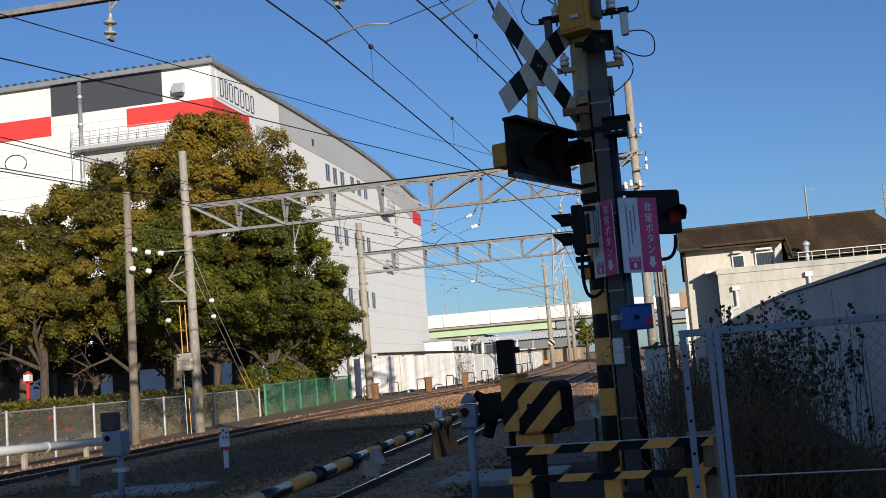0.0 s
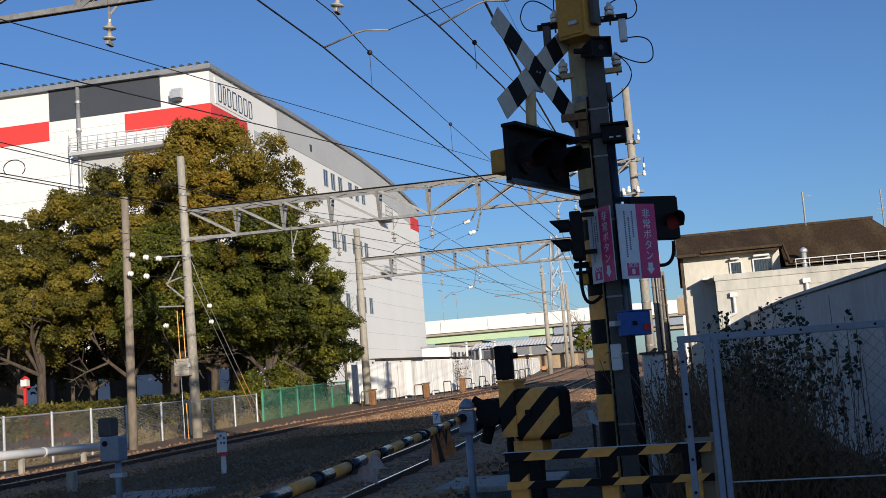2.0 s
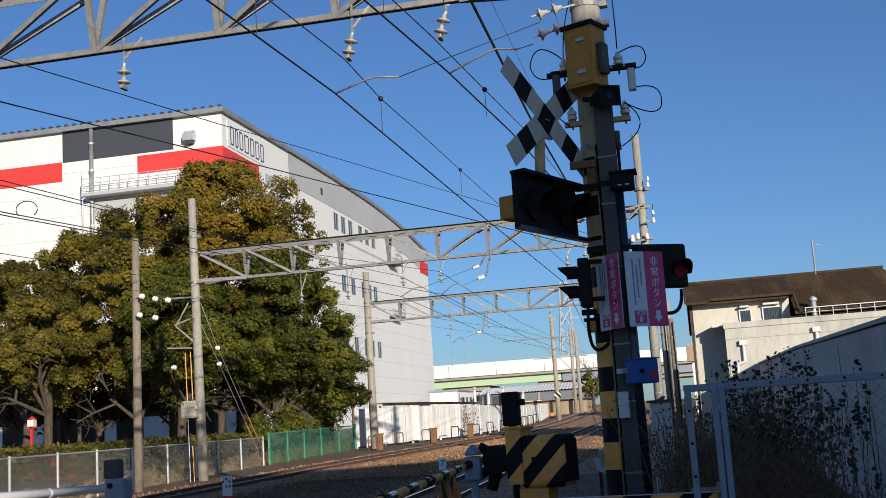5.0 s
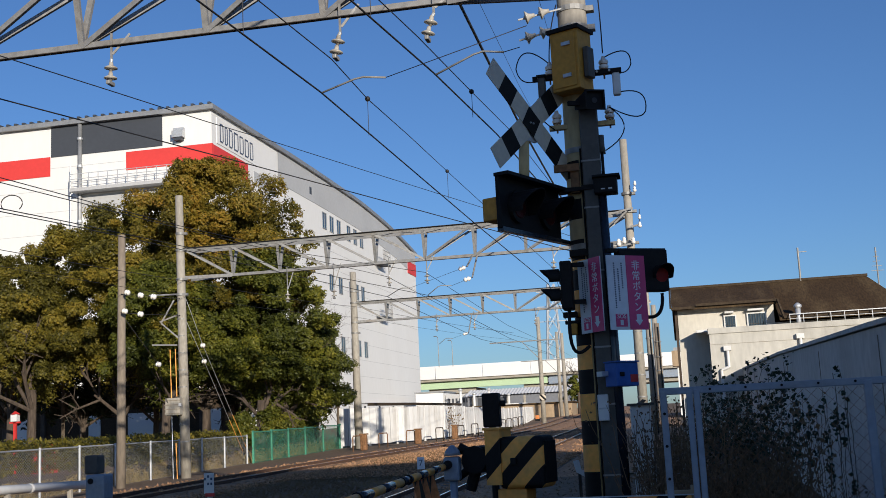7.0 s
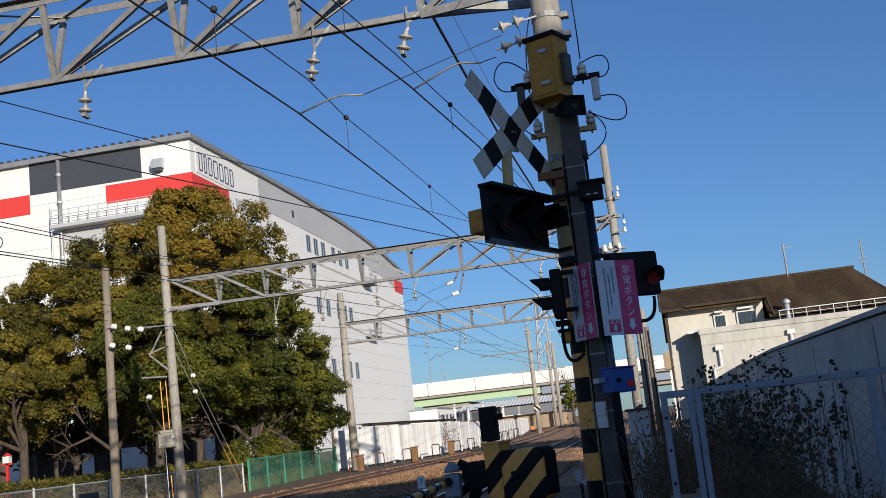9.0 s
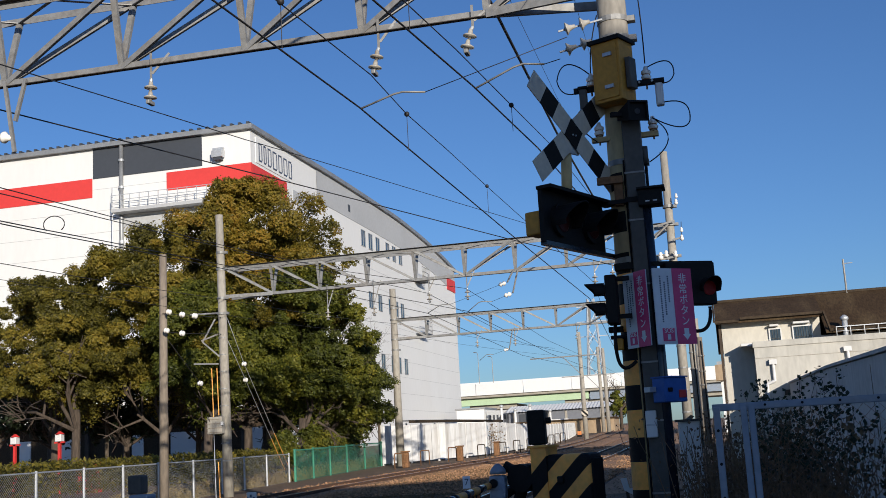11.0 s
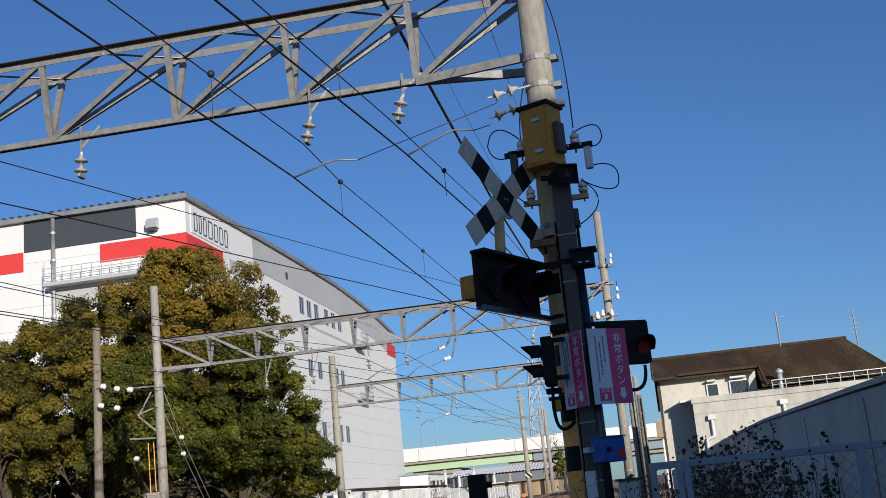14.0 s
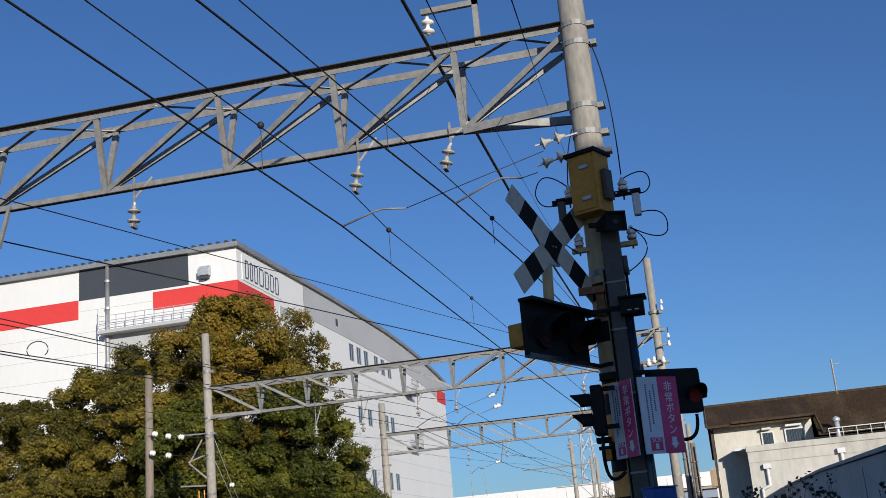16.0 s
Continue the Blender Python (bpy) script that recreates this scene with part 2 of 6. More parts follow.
def boxed(x0, x1, y0, y1, z0, z1, bevel=0.0, m=None):
    bm = bmesh.new()
    add_box(bm, x0, x1, y0, y1, z0, z1, m)
    if bevel:
        bmesh.ops.bevel(bm, geom=bm.edges[:], offset=bevel, segments=2, affect="EDGES", profile=0.5)
    return bm


def tubed(a, b, r0, r1=None, n=16):
    bm = bmesh.new()
    add_tube(bm, a, b, r0, r1, n)
    return bm


def link(name, bm, mat, smooth=False):
    me = bpy.data.meshes.new(name)
    bmesh.ops.recalc_face_normals(bm, faces=bm.faces[:])
    bm.to_mesh(me)
    bm.free()
    for one in (mat if isinstance(mat, (list, tuple)) else [mat]):
        me.materials.append(M[one] if isinstance(one, str) else one)
    if smooth:
        for p in me.polygons:
            p.use_smooth = True
    return new(name, me)


def part(name, bm, mat, parent, label="", smooth=False):
    ob = link(name, bm, mat, smooth)
    ob.parent = parent
    if parent.parent is None:
        ob.matrix_parent_inverse = parent.matrix_basis.inverted()
    return tagged(ob, label)


def thing(name, label, category, at=(0, 0, 0), group="", kind="", turn=0.0):
    ob = new(name)
    ob.matrix_world = pose(*at, 0, 0, turn)
    ob.empty_display_size = 0.1
    return tagged(ob, label, category, group, kind)


def gz(y):
    """Height of the ground, which rises gently along the line."""
    k = min(max((y - 18.0) / 12.0, 0.0), 1.0)
    return 0.021 * (min(max(y - 24.0, 0.0), 170.0) if y > 30 else 6.0 * k * k)


# ---------------------------------------------------------------- ground
def ground():
    bm = bmesh.new()
    xs = [-2500, -800, -300, -150, -80, -40, -25, -15, -5, 5, 15, 40, 100, 300, 900, 2500]
    ys = [-2500, -600, -150, -40, 0, 10] + [18 + 2 * i for i in range(8)] + [40, 60, 80, 110, 140, 170, 194, 250, 400, 1000, 2500, 4500]
    grid = [[bm.verts.new((x, y, gz(y))) for x in xs] for y in ys]
    for j in range(len(ys) - 1):
        for i in range(len(xs) - 1):
            bm.faces.new((grid[j][i], grid[j][i + 1], grid[j + 1][i + 1], grid[j + 1][i]))
    tagged(link("ground", bm, "soil", True), "bare brown earth and gravel beside the tracks", "ground", kind="structure")


ground()


def dark_ground_sheet():
    # dark sheet laid over the soil to deepen the shaded ground by the crossing
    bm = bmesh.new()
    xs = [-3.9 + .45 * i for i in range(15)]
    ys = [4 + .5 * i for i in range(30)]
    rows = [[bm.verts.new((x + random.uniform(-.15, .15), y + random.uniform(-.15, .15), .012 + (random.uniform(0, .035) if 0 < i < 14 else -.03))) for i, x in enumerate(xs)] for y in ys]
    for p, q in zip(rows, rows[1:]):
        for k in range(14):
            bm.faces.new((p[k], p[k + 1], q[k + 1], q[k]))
    tagged(link("path", bm, "cinder", True), "dark oily ground sheet that deepens the shade beside the crossing", "path", kind="structure")


dark_ground_sheet()


def shade_block():
    """The building behind the camera that keeps the crossing in the shade."""
    plan = [(14.6, -29.0), (14.0, -10.0), (25.2, -3.0), (38.0, -24.0)]
    bm = bmesh.new()
    lo = [bm.verts.new((x, y, 0)) for x, y in plan]
    hi = [bm.verts.new((x, y, 13.5)) for x, y in plan]
    bm.faces.new(hi)
    bm.faces.new(lo[::-1])
    for k in range(4):
        bm.faces.new((lo[k], lo[(k + 1) % 4], hi[(k + 1) % 4], hi[k]))
    tagged(link("building_behind", bm, "wall_concrete"), "plain grey building behind the crossing", "building", kind="structure")


shade_block()


def wires(name, points, r, parent=None, mat="wire", sag=0.0, label="", n=5):
    """A round cable through the points, hanging by sag between each two."""
    bm = bmesh.new()
    pts = []
    for a, b in zip(points, points[1:]):
        a, b = Vector(a), Vector(b)
        steps = 10 if sag else 1
        for i in range(steps):
            f = i / steps
            p = a.lerp(b, f)
            p.z -= sag * 4 * f * (1 - f)
            pts.append(p)
    pts.append(Vector(points[-1]))
    rings = []
    for i, p in enumerate(pts):
        d = (pts[min(i + 1, len(pts) - 1)] - pts[max(i - 1, 0)]).normalized()
        side = d.cross(Vector((0, 0, 1)))
        side = Vector((1, 0, 0)) if side.length < 0.05 else side.normalized()
        up = side.cross(d)
        rings.append([bm.verts.new(p + (side * math.cos(k * 2 * math.pi / n) + up * math.sin(k * 2 * math.pi / n)) * r) for k in range(n)])
    for p, q in zip(rings, rings[1:]):
        for k in range(n):
            bm.faces.new((p[k], p[(k + 1) % n], q[(k + 1) % n], q[k]))
    bm.faces.new(rings[0])
    bm.faces.new(rings[-1][::-1])
    if parent:
        return part(name, bm, mat, parent, label, True)
    return link(name, bm, mat, True)


def curve_points(a, b, c, steps=10):
    """Points of a bow from a by way of b to c."""
    a, b, c = Vector(a), Vector(b), Vector(c)
    return [a * (1 - f) ** 2 + b * 2 * f * (1 - f) + c * f * f for f in (i / steps for i in range(steps + 1))]


def lathe(profile, axis_a, axis_b, n=14):
    """A turned body: radii at fractions along the axis."""
    a, b = Vector(axis_a), Vector(axis_b)
    q = (b - a).to_track_quat("Z", "Y").to_matrix()
    bm = bmesh.new()
    rings = []
    for f, r in profile:
        c = a.lerp(b, f)
        rings.append([bm.verts.new(c + q @ Vector((math.cos(k * 2 * math.pi / n) * r, math.sin(k * 2 * math.pi / n) * r, 0))) for k in range(n)])
    for p, s in zip(rings, rings[1:]):
        for k in range(n):
            bm.faces.new((p[k], p[(k + 1) % n], s[(k + 1) % n], s[k]))
    bm.faces.new(rings[0])
    bm.faces.new(rings[-1])
    return bm


def stripes(x0, x1, y0, y1, z0, z1, step, slope, m, first=0, rounded=0.0):
    """A box whose stripes are cut into its faces, black and yellow by turns."""
    bm = boxed(x0, x1, y0, y1, z0, z1)
    if rounded:
        bmesh.ops.bevel(bm, geom=bm.edges[:], offset=rounded, segments=4, affect="EDGES", profile=0.5)
    d = Vector((1, 0, slope)).normalized()
    lo = min(d.dot(v.co) for v in bm.verts)
    hi = max(d.dot(v.co) for v in bm.verts)
    k = lo + step
    while k < hi:
        bmesh.ops.bisect_plane(bm, geom=bm.verts[:] + bm.edges[:] + bm.faces[:], plane_co=d * k, plane_no=d)
        k += step
    for f in bm.faces:
        f.material_index = (int((d.dot(f.calc_center_median()) - lo) / step) + first) % 2
    bmesh.ops.transform(bm, matrix=m, verts=bm.verts[:])
    return bm


# ---------------------------------------------------------------- tracks
A_LINE = [(-30, -4.2), (4, -4.75), (18, -5.3), (24, -5.62), (32, -5.8), (50, -5.75), (80, -5.8), (120, -7.2), (170, -12.0)]
B_LINE = [(-30, -13.6), (10, -14.3), (25, -14.4), (33, -14.0), (45, -12.9), (55, -11.2), (65, -9.9), (80, -9.6), (120, -11.0), (170, -16.0)]


def on(line, y):
    for (y0, x0), (y1, x1) in zip(line, line[1:]):
        if y <= y1:
            f = (y - y0) / (y1 - y0)
            return x0 + (x1 - x0) * f
    return line[-1][1]


def smooth_on(line, y):
    return sum(on(line, y + d) for d in (-6, -3, 0, 3, 6)) / 5


def rail(line, off, name):
    ys = [-24 + 2 * i for i in range(95)]
    top = thing("rail", "steel running rail with a worn shiny head", "rail", (smooth_on(line, 10) + off, 10, 0), "running rails")
    for pname, mat, prof in (("web", "rail_side", [(-0.065, 0.0), (0.065, 0.0), (0.03, 0.03), (0.033, 0.146), (-0.033, 0.146), (-0.03, 0.03)]),
                             ("head", "rail_top", [(-0.016, 0.146), (0.016, 0.146), (0.016, 0.150), (0.012, 0.152), (-0.012, 0.152), (-0.016, 0.150)])):
        bm = bmesh.new()
        rings = [[bm.verts.new((smooth_on(line, y) + off + px, y, gz(y) + 0.03 + pz)) for px, pz in prof] for y in ys]
        for p, q in zip(rings, rings[1:]):
            for k in range(6):
                bm.faces.new((p[k], p[(k + 1) % 6], q[(k + 1) % 6], q[k]))
        part(pname, bm, mat, top)


def bed(line, name):
    bm = bmesh.new()
    prof = [(-2.3, -0.04), (-1.45, 0.07), (-0.6, 0.085), (0, 0.06), (0.6, 0.085), (1.45, 0.07), (2.3, -0.04)]
    ys = [-30 + 1.0 * i for i in range(200)]
    rings = [[bm.verts.new((smooth_on(line, y) + px + random.uniform(-.06, .06), y, gz(y) + pz + (random.uniform(-.02, .02) if abs(px) < 2 else 0))) for px, pz in prof] for y in ys]
    for p, q in zip(rings, rings[1:]):
        for k in range(6):
            bm.faces.new((p[k], p[k + 1], q[k + 1], q[k]))
    tagged(link(name, bm, "ballast", True), "rust-brown gravel bed under the rails", "ballast", kind="structure")


def sleepers(line):
    top = thing("sleeper_row", "weathered grey-brown sleepers sunk in gravel", "sleepers", (smooth_on(line, 10), 10, 0), kind="structure")
    base = None
    y = 6.0
    while y < 90:
        if base is None:
            base = part("sleeper", boxed(-1.0, 1.0, -0.11, 0.11, -0.06, 0.05, 0.015), "sleeper", top)
            ob = base
        else:
            ob = new("sleeper", base.data)
            ob.parent = top
            ob.matrix_parent_inverse = base.matrix_parent_inverse
        ob.matrix_basis = pose(smooth_on(line, y), y, gz(y) + 0.026, 0, 0, 2.0)
        y += 0.62


def stones(name, spots, mat, label, sizes=(0.03, 0.07)):
    """Loose gravel: many small broken stones in one mesh."""
    shape = [(1, 0, 0), (-0.8, 0.3, 0), (0.1, 1, 0), (0, -0.9, 0.1), (0.1, 0, 0.8), (0, 0.1, -0.6)]
    tris = [(0, 2, 4), (2, 1, 4), (1, 3, 4), (3, 0, 4), (2, 0, 5), (1, 2, 5), (3, 1, 5), (0, 3, 5)]
    verts, faces = [], []
    for x, y, z in spots:
        r = random.uniform(*sizes)
        a = random.uniform(0, 6.28)
        c, s = math.cos(a), math.sin(a)
        k = len(verts)
        for px, py, pz in shape:
            px, py, pz = px * random.uniform(.7, 1.2), py * random.uniform(.7, 1.2), pz * random.uniform(.7, 1.2)
            verts.append((x + r * (c * px - s * py), y + r * (s * px + c * py), z + r * pz))
        faces += [(k + p, k + q, k + t) for p, q, t in tris]
    me = bpy.data.meshes.new(name)
    me.from_pydata(verts, [], faces)
    me.materials.append(M[mat])
    return tagged(new(name, me), label, "gravel", kind="stuff")


bed(A_LINE, "track_bed_1")
bed(B_LINE, "track_bed_2")


def middle_bed():
    bm = bmesh.new()
    rows = []
    for i in range(75):
        y = 33 + 2.0 * i
        a, b = smooth_on(B_LINE, y) + 2.1, smooth_on(A_LINE, y) - 2.1
        if b < a:
            a = b = (a + b) / 2
        rows.append([bm.verts.new((a + (b - a) * k / 4, y, gz(y) + random.uniform(.015, .05))) for k in range(5)])
    for p, q in zip(rows, rows[1:]):
        for k in range(4):
            bm.faces.new((p[k], p[k + 1], q[k + 1], q[k]))
    tagged(link("track_bed_3", bm, "ballast", True), "rust-brown gravel between the two tracks", "ballast", kind="structure")
    bm = bmesh.new()
    rows = []
    for i in range(60):
        y = 30 + 2.5 * i
        a = smooth_on(A_LINE, y) + 2.1
        rows.append([bm.verts.new((a + d, y, gz(y) + (random.uniform(.015, .05) if 0 < d < 3.4 else .0))) for d in (0, 1.2, 2.4, 3.4)])
    for p, q in zip(rows, rows[1:]):
        for k in range(3):
            bm.faces.new((p[k], p[k + 1], q[k + 1], q[k]))
    tagged(link("track_bed_4", bm, "ballast", True), "rust-brown gravel shoulder beside the near track", "ballast", kind="structure")


middle_bed()
for line in (A_LINE, B_LINE):
    rail(line, -0.56, "rail")
    rail(line, 0.56, "rail")


# ---------------------------------------------------------------- warehouse
K = 0.85
WX, WY = -45.06 * K, 105.0 * K


def roof_z(a):
    """Height of the vaulted roof edge, a metres along the long side."""
    a /= K
    return 1.6 + (33.55 + 0.25 * math.sin(min(a, 60) / 60 * math.pi) - 0.0032 * max(a - 50, 0) ** 1.85) * K


def warehouse():
    top = thing("warehouse", "large white warehouse with red and dark panels and a curved roof", "building", (WX, WY, 1.3))
    length, n = 89.5 * K, 40
    bm = bmesh.new()
    ring = []
    for i in range(n + 1):
        a = length * i / n
        ring.append([bm.verts.new((WX + dx, WY + a, z)) for dx, z in ((0, 0.8), (0, roof_z(a)), (-60, roof_z(a)), (-60, 0.8))])
    for p, q in zip(ring, ring[1:]):
        for k in range(3):
            bm.faces.new((p[k], q[k], q[k + 1], p[k + 1]))
    bm.faces.new(ring[0])
    bm.faces.new(ring[-1][::-1])
    part("wall", bm, "white_wall", top)
    # seams between the wall sheets
    bm = bmesh.new()
    for k in range(1, 13):
        z = 2.2 + k * 2.0
        add_box(bm, WX - 60, WX + 0.012, WY - 0.012, WY, z, z + 0.03)
        if z < 23:
            add_box(bm, WX, WX + 0.012, WY, WY + length, z, z + 0.03)
    part("seam", bm, "grey_wall", top)
    # roof sheet with its edge
    bm = bmesh.new()
    rows = []
    for i in range(n + 1):
        a = -0.5 + (length + 0.8) * i / n
        z = roof_z(max(a, 0))
        rows.append([bm.verts.new((WX + dx, WY + a, z + dz)) for dx, dz in ((0.35, -0.12), (0.35, 0.30), (-60.5, 0.30), (-60.5, -0.12))])
    for p, q in zip(rows, rows[1:]):
        for k in range(4):
            bm.faces.new((p[k], q[k], q[(k + 1) % 4], p[(k + 1) % 4]))
    bm.faces.new(rows[0])
    bm.faces.new(rows[-1])
    roof = part("roof", bm, "roof_metal", top, "grey folded sheet metal roof")
    x = WX
    while x > WX - 34:
        part("roof_rib", boxed(x - 0.12, x + 0.12, WY - 0.55, WY + 0.3, roof_z(0) + 0.3, roof_z(0) + 0.48), "dark_wall", roof)
        x -= 0.78
    z0 = roof_z(0) - 0.12
    f = WY
    for pname, mat, x0, x1, za, zb in (("dark_panel", "dark_wall", -53.72, -42.93, 27.22, z0), ("red_panel", "red_wall", -46.4, WX + 0.05, 25.35, 27.0),
                                      ("red_panel", "red_wall", WX - 60, -53.8, 25.5, 27.28)):
        part(pname, boxed(x0, x1, f - 0.05, f + 0.2, za, zb), mat, top)
    s = WX
    part("red_panel", boxed(s - 0.2, s + 0.05, f + 0.25, 97.5, 25.2, 26.95), "red_wall", top)
    part("dark_panel", boxed(s - 0.2, s + 0.05, 99.0, 105.0, 25.3, 26.6), "grey_wall", top)
    part("red_panel", boxed(s - 0.2, s + 0.09, 160.2, WY + length + .03, 24.3, 26.1), "red_wall", top)
    part("sign_board", boxed(s - 0.2, s + 0.06, 90.3, 99.6, 27.25, 29.6), "white_wall", top)
    y = 90.9
    for w in (.75, .6, .8, 1.0, .9, .9, .8):
        bm = boxed(s + .06, s + .10, y, y + .13, 27.5, 29.2)
        add_box(bm, s + .06, s + .10, y + w - .13, y + w, 27.65, 29.05)
        for z in (27.5, 29.07):
            add_box(bm, s + .06, s + .10, y + .131, y + w - .131, z, z + .13)
        part("sign_mark", bm, "ink", top, "dark raised sign mark")
        y += w + .36
    # grey upper cladding under the roof edge
    bm = bmesh.new()
    prev = None
    for i in range(25):
        a = (105.7 - WY) + (length - (105.7 - WY)) * i / 24
        zt = roof_z(a) - 0.12
        cur = [bm.verts.new((WX + dx, WY + a, z)) for dx, z in ((0.05, zt), (0.05, zt - 3.35), (-0.1, zt - 3.35), (-0.1, zt))]
        if prev:
            for k in range(4):
                bm.faces.new((prev[k], cur[k], cur[(k + 1) % 4], prev[(k + 1) % 4]))
        prev = cur
    part("grey_cladding", bm, "grey_wall", top)
    # windows of the long side
    rows_of = [(26.3, 1.75, (119.9, 122.6, 125.4, 129.4, 132.2, 135.0)), (19.4, 1.75, (121.8, 125.4, 129.6, 132.2, 134.8)), (12.5, 1.85, (121.5, 125.6, 129.6, 132.3, 135.3))]
    for zt, h, spots in rows_of:
        for y in spots:
            fr = bmesh.new()
            for a, b, c, d in ((y - .08, y + 1.45, zt, zt + .08), (y - .08, y + 1.45, zt - h - .08, zt - h), (y - .08, y, zt - h, zt), (y + 1.37, y + 1.45, zt - h, zt), (y + .66, y + .71, zt - h, zt)):
                add_box(fr, s - 0.03, s + 0.06, a, b, c, d)
            win = part("window", fr, "roof_metal", top, "tall dark window in a grey frame")
            part("pane", boxed(s - 0.02, s + 0.02, y, y + 1.37, zt - h, zt), "glass", win)
    # small high openings and service platforms
    for y, z in ((115.5, 27.6), (121.0, 22.6)):
        part("vent", boxed(s - 0.1, s + 0.08, y, y + .7, z, z + .8, 0.02), "dark_wall", top)
    for y, z in ((141.6, 23.2), (141.6, 16.1)):
        bm = bmesh.new()
        add_box(bm, s, s + 1.3, y, y + 3.6, z, z + 0.18)
        pl = part("platform", bm, "dark_wall", top)
        bm = bmesh.new()
        for h in (0.6, 1.2, 1.8):
            add_bar(bm, (s + 1.27, y, z + h), (s + 1.27, y + 3.6, z + h), .06, .06)
        for k in range(7):
            add_bar(bm, (s + 1.27, y + .6 * k, z), (s + 1.27, y + .6 * k, z + 1.8), .05, .05)
        part("railing", bm, "steel", pl)
    # the front: downpipe, hood, walkway with rail
    bm = tubed((-50.78, f - 0.22, 14), (-50.78, f - 0.22, z0), 0.19)
    pipe = part("downpipe", bm, "roof_metal", top, smooth=True)
    for k in range(6):
        part("pipe_clip", tubed((-50.78, f - 0.22, 16 + 2.5 * k), (-50.78, f - 0.22, 16.2 + 2.5 * k), 0.25, n=14), "galvanised", pipe)
    bm = bmesh.new()
    add_box(bm, -41.75, -40.75, f - 0.7, f, 27.7, 28.6)
    bmesh.ops.bevel(bm, geom=[e for e in bm.edges if all(v.co.y < f - .5 and v.co.z > 28 for v in e.verts)], offset=.3, segments=3, affect="EDGES")
    part("vent_hood", bm, "galvanised", top)
    # dark block below the hood stands in for the hood's shadow
    part("vent_shadow_block", boxed(-41.6, -40.9, f - .6, f - .02, 27.45, 27.7), "dark_wall", top)
    walk_z = 23.9
    wk = part("walkway", boxed(-51.2, WX, f - 1.3, f, walk_z - .3, walk_z), "grey_wall", top)
    bm = bmesh.new()
    for h in (0.4, 0.8, 1.25):
        add_bar(bm, (-51.2, f - 1.27, walk_z + h), (WX, f - 1.27, walk_z + h), .045, .045)
    for k in range(15):
        x = -51.2 + k * (WX + 51.2) / 14
        add_bar(bm, (x, f - 1.27, walk_z), (x, f - 1.27, walk_z + 1.25), .05, .05)
    part("railing", bm, "galvanised", wk)
    part("ladder_post", tubed((-51.3, f - .9, 19), (-51.3, f - .9, 26), .06, n=8), "galvanised", wk)
    # grey strip on the wall paints the shadow below the walkway
    part("walkway_shadow_band", boxed(-51, WX - 2, f - .04, f + .1, 22.0, 23.4), "grey_wall", top)
    return top


warehouse()


# ---------------------------------------------------------------- portals over the line
def mast(x, y, height, r0=0.21, r1=0.165, lean=0.0, label="tapered round concrete mast of the overhead line", n=20, mat="concrete"):
    z0 = gz(y) - 0.3
    top = thing("concrete_mast", label, "mast", (x, y, z0 + 0.3), "overhead line masts")
    part("shaft", tubed((x, y, z0), (x + lean, y, height), r0, r1, n), mat, top, smooth=True)
    return top


def band(top, x, y, z, r, w=0.09):
    bm = bmesh.new()
    add_tube(bm, (x, y, z - w / 2), (x, y, z + w / 2), r + .012, n=20)
    add_box(bm, x + r - .01, x + r + .10, y - .06, y + .06, z - w / 2, z + w / 2)
    part("clamp_band", bm, "steel", top)


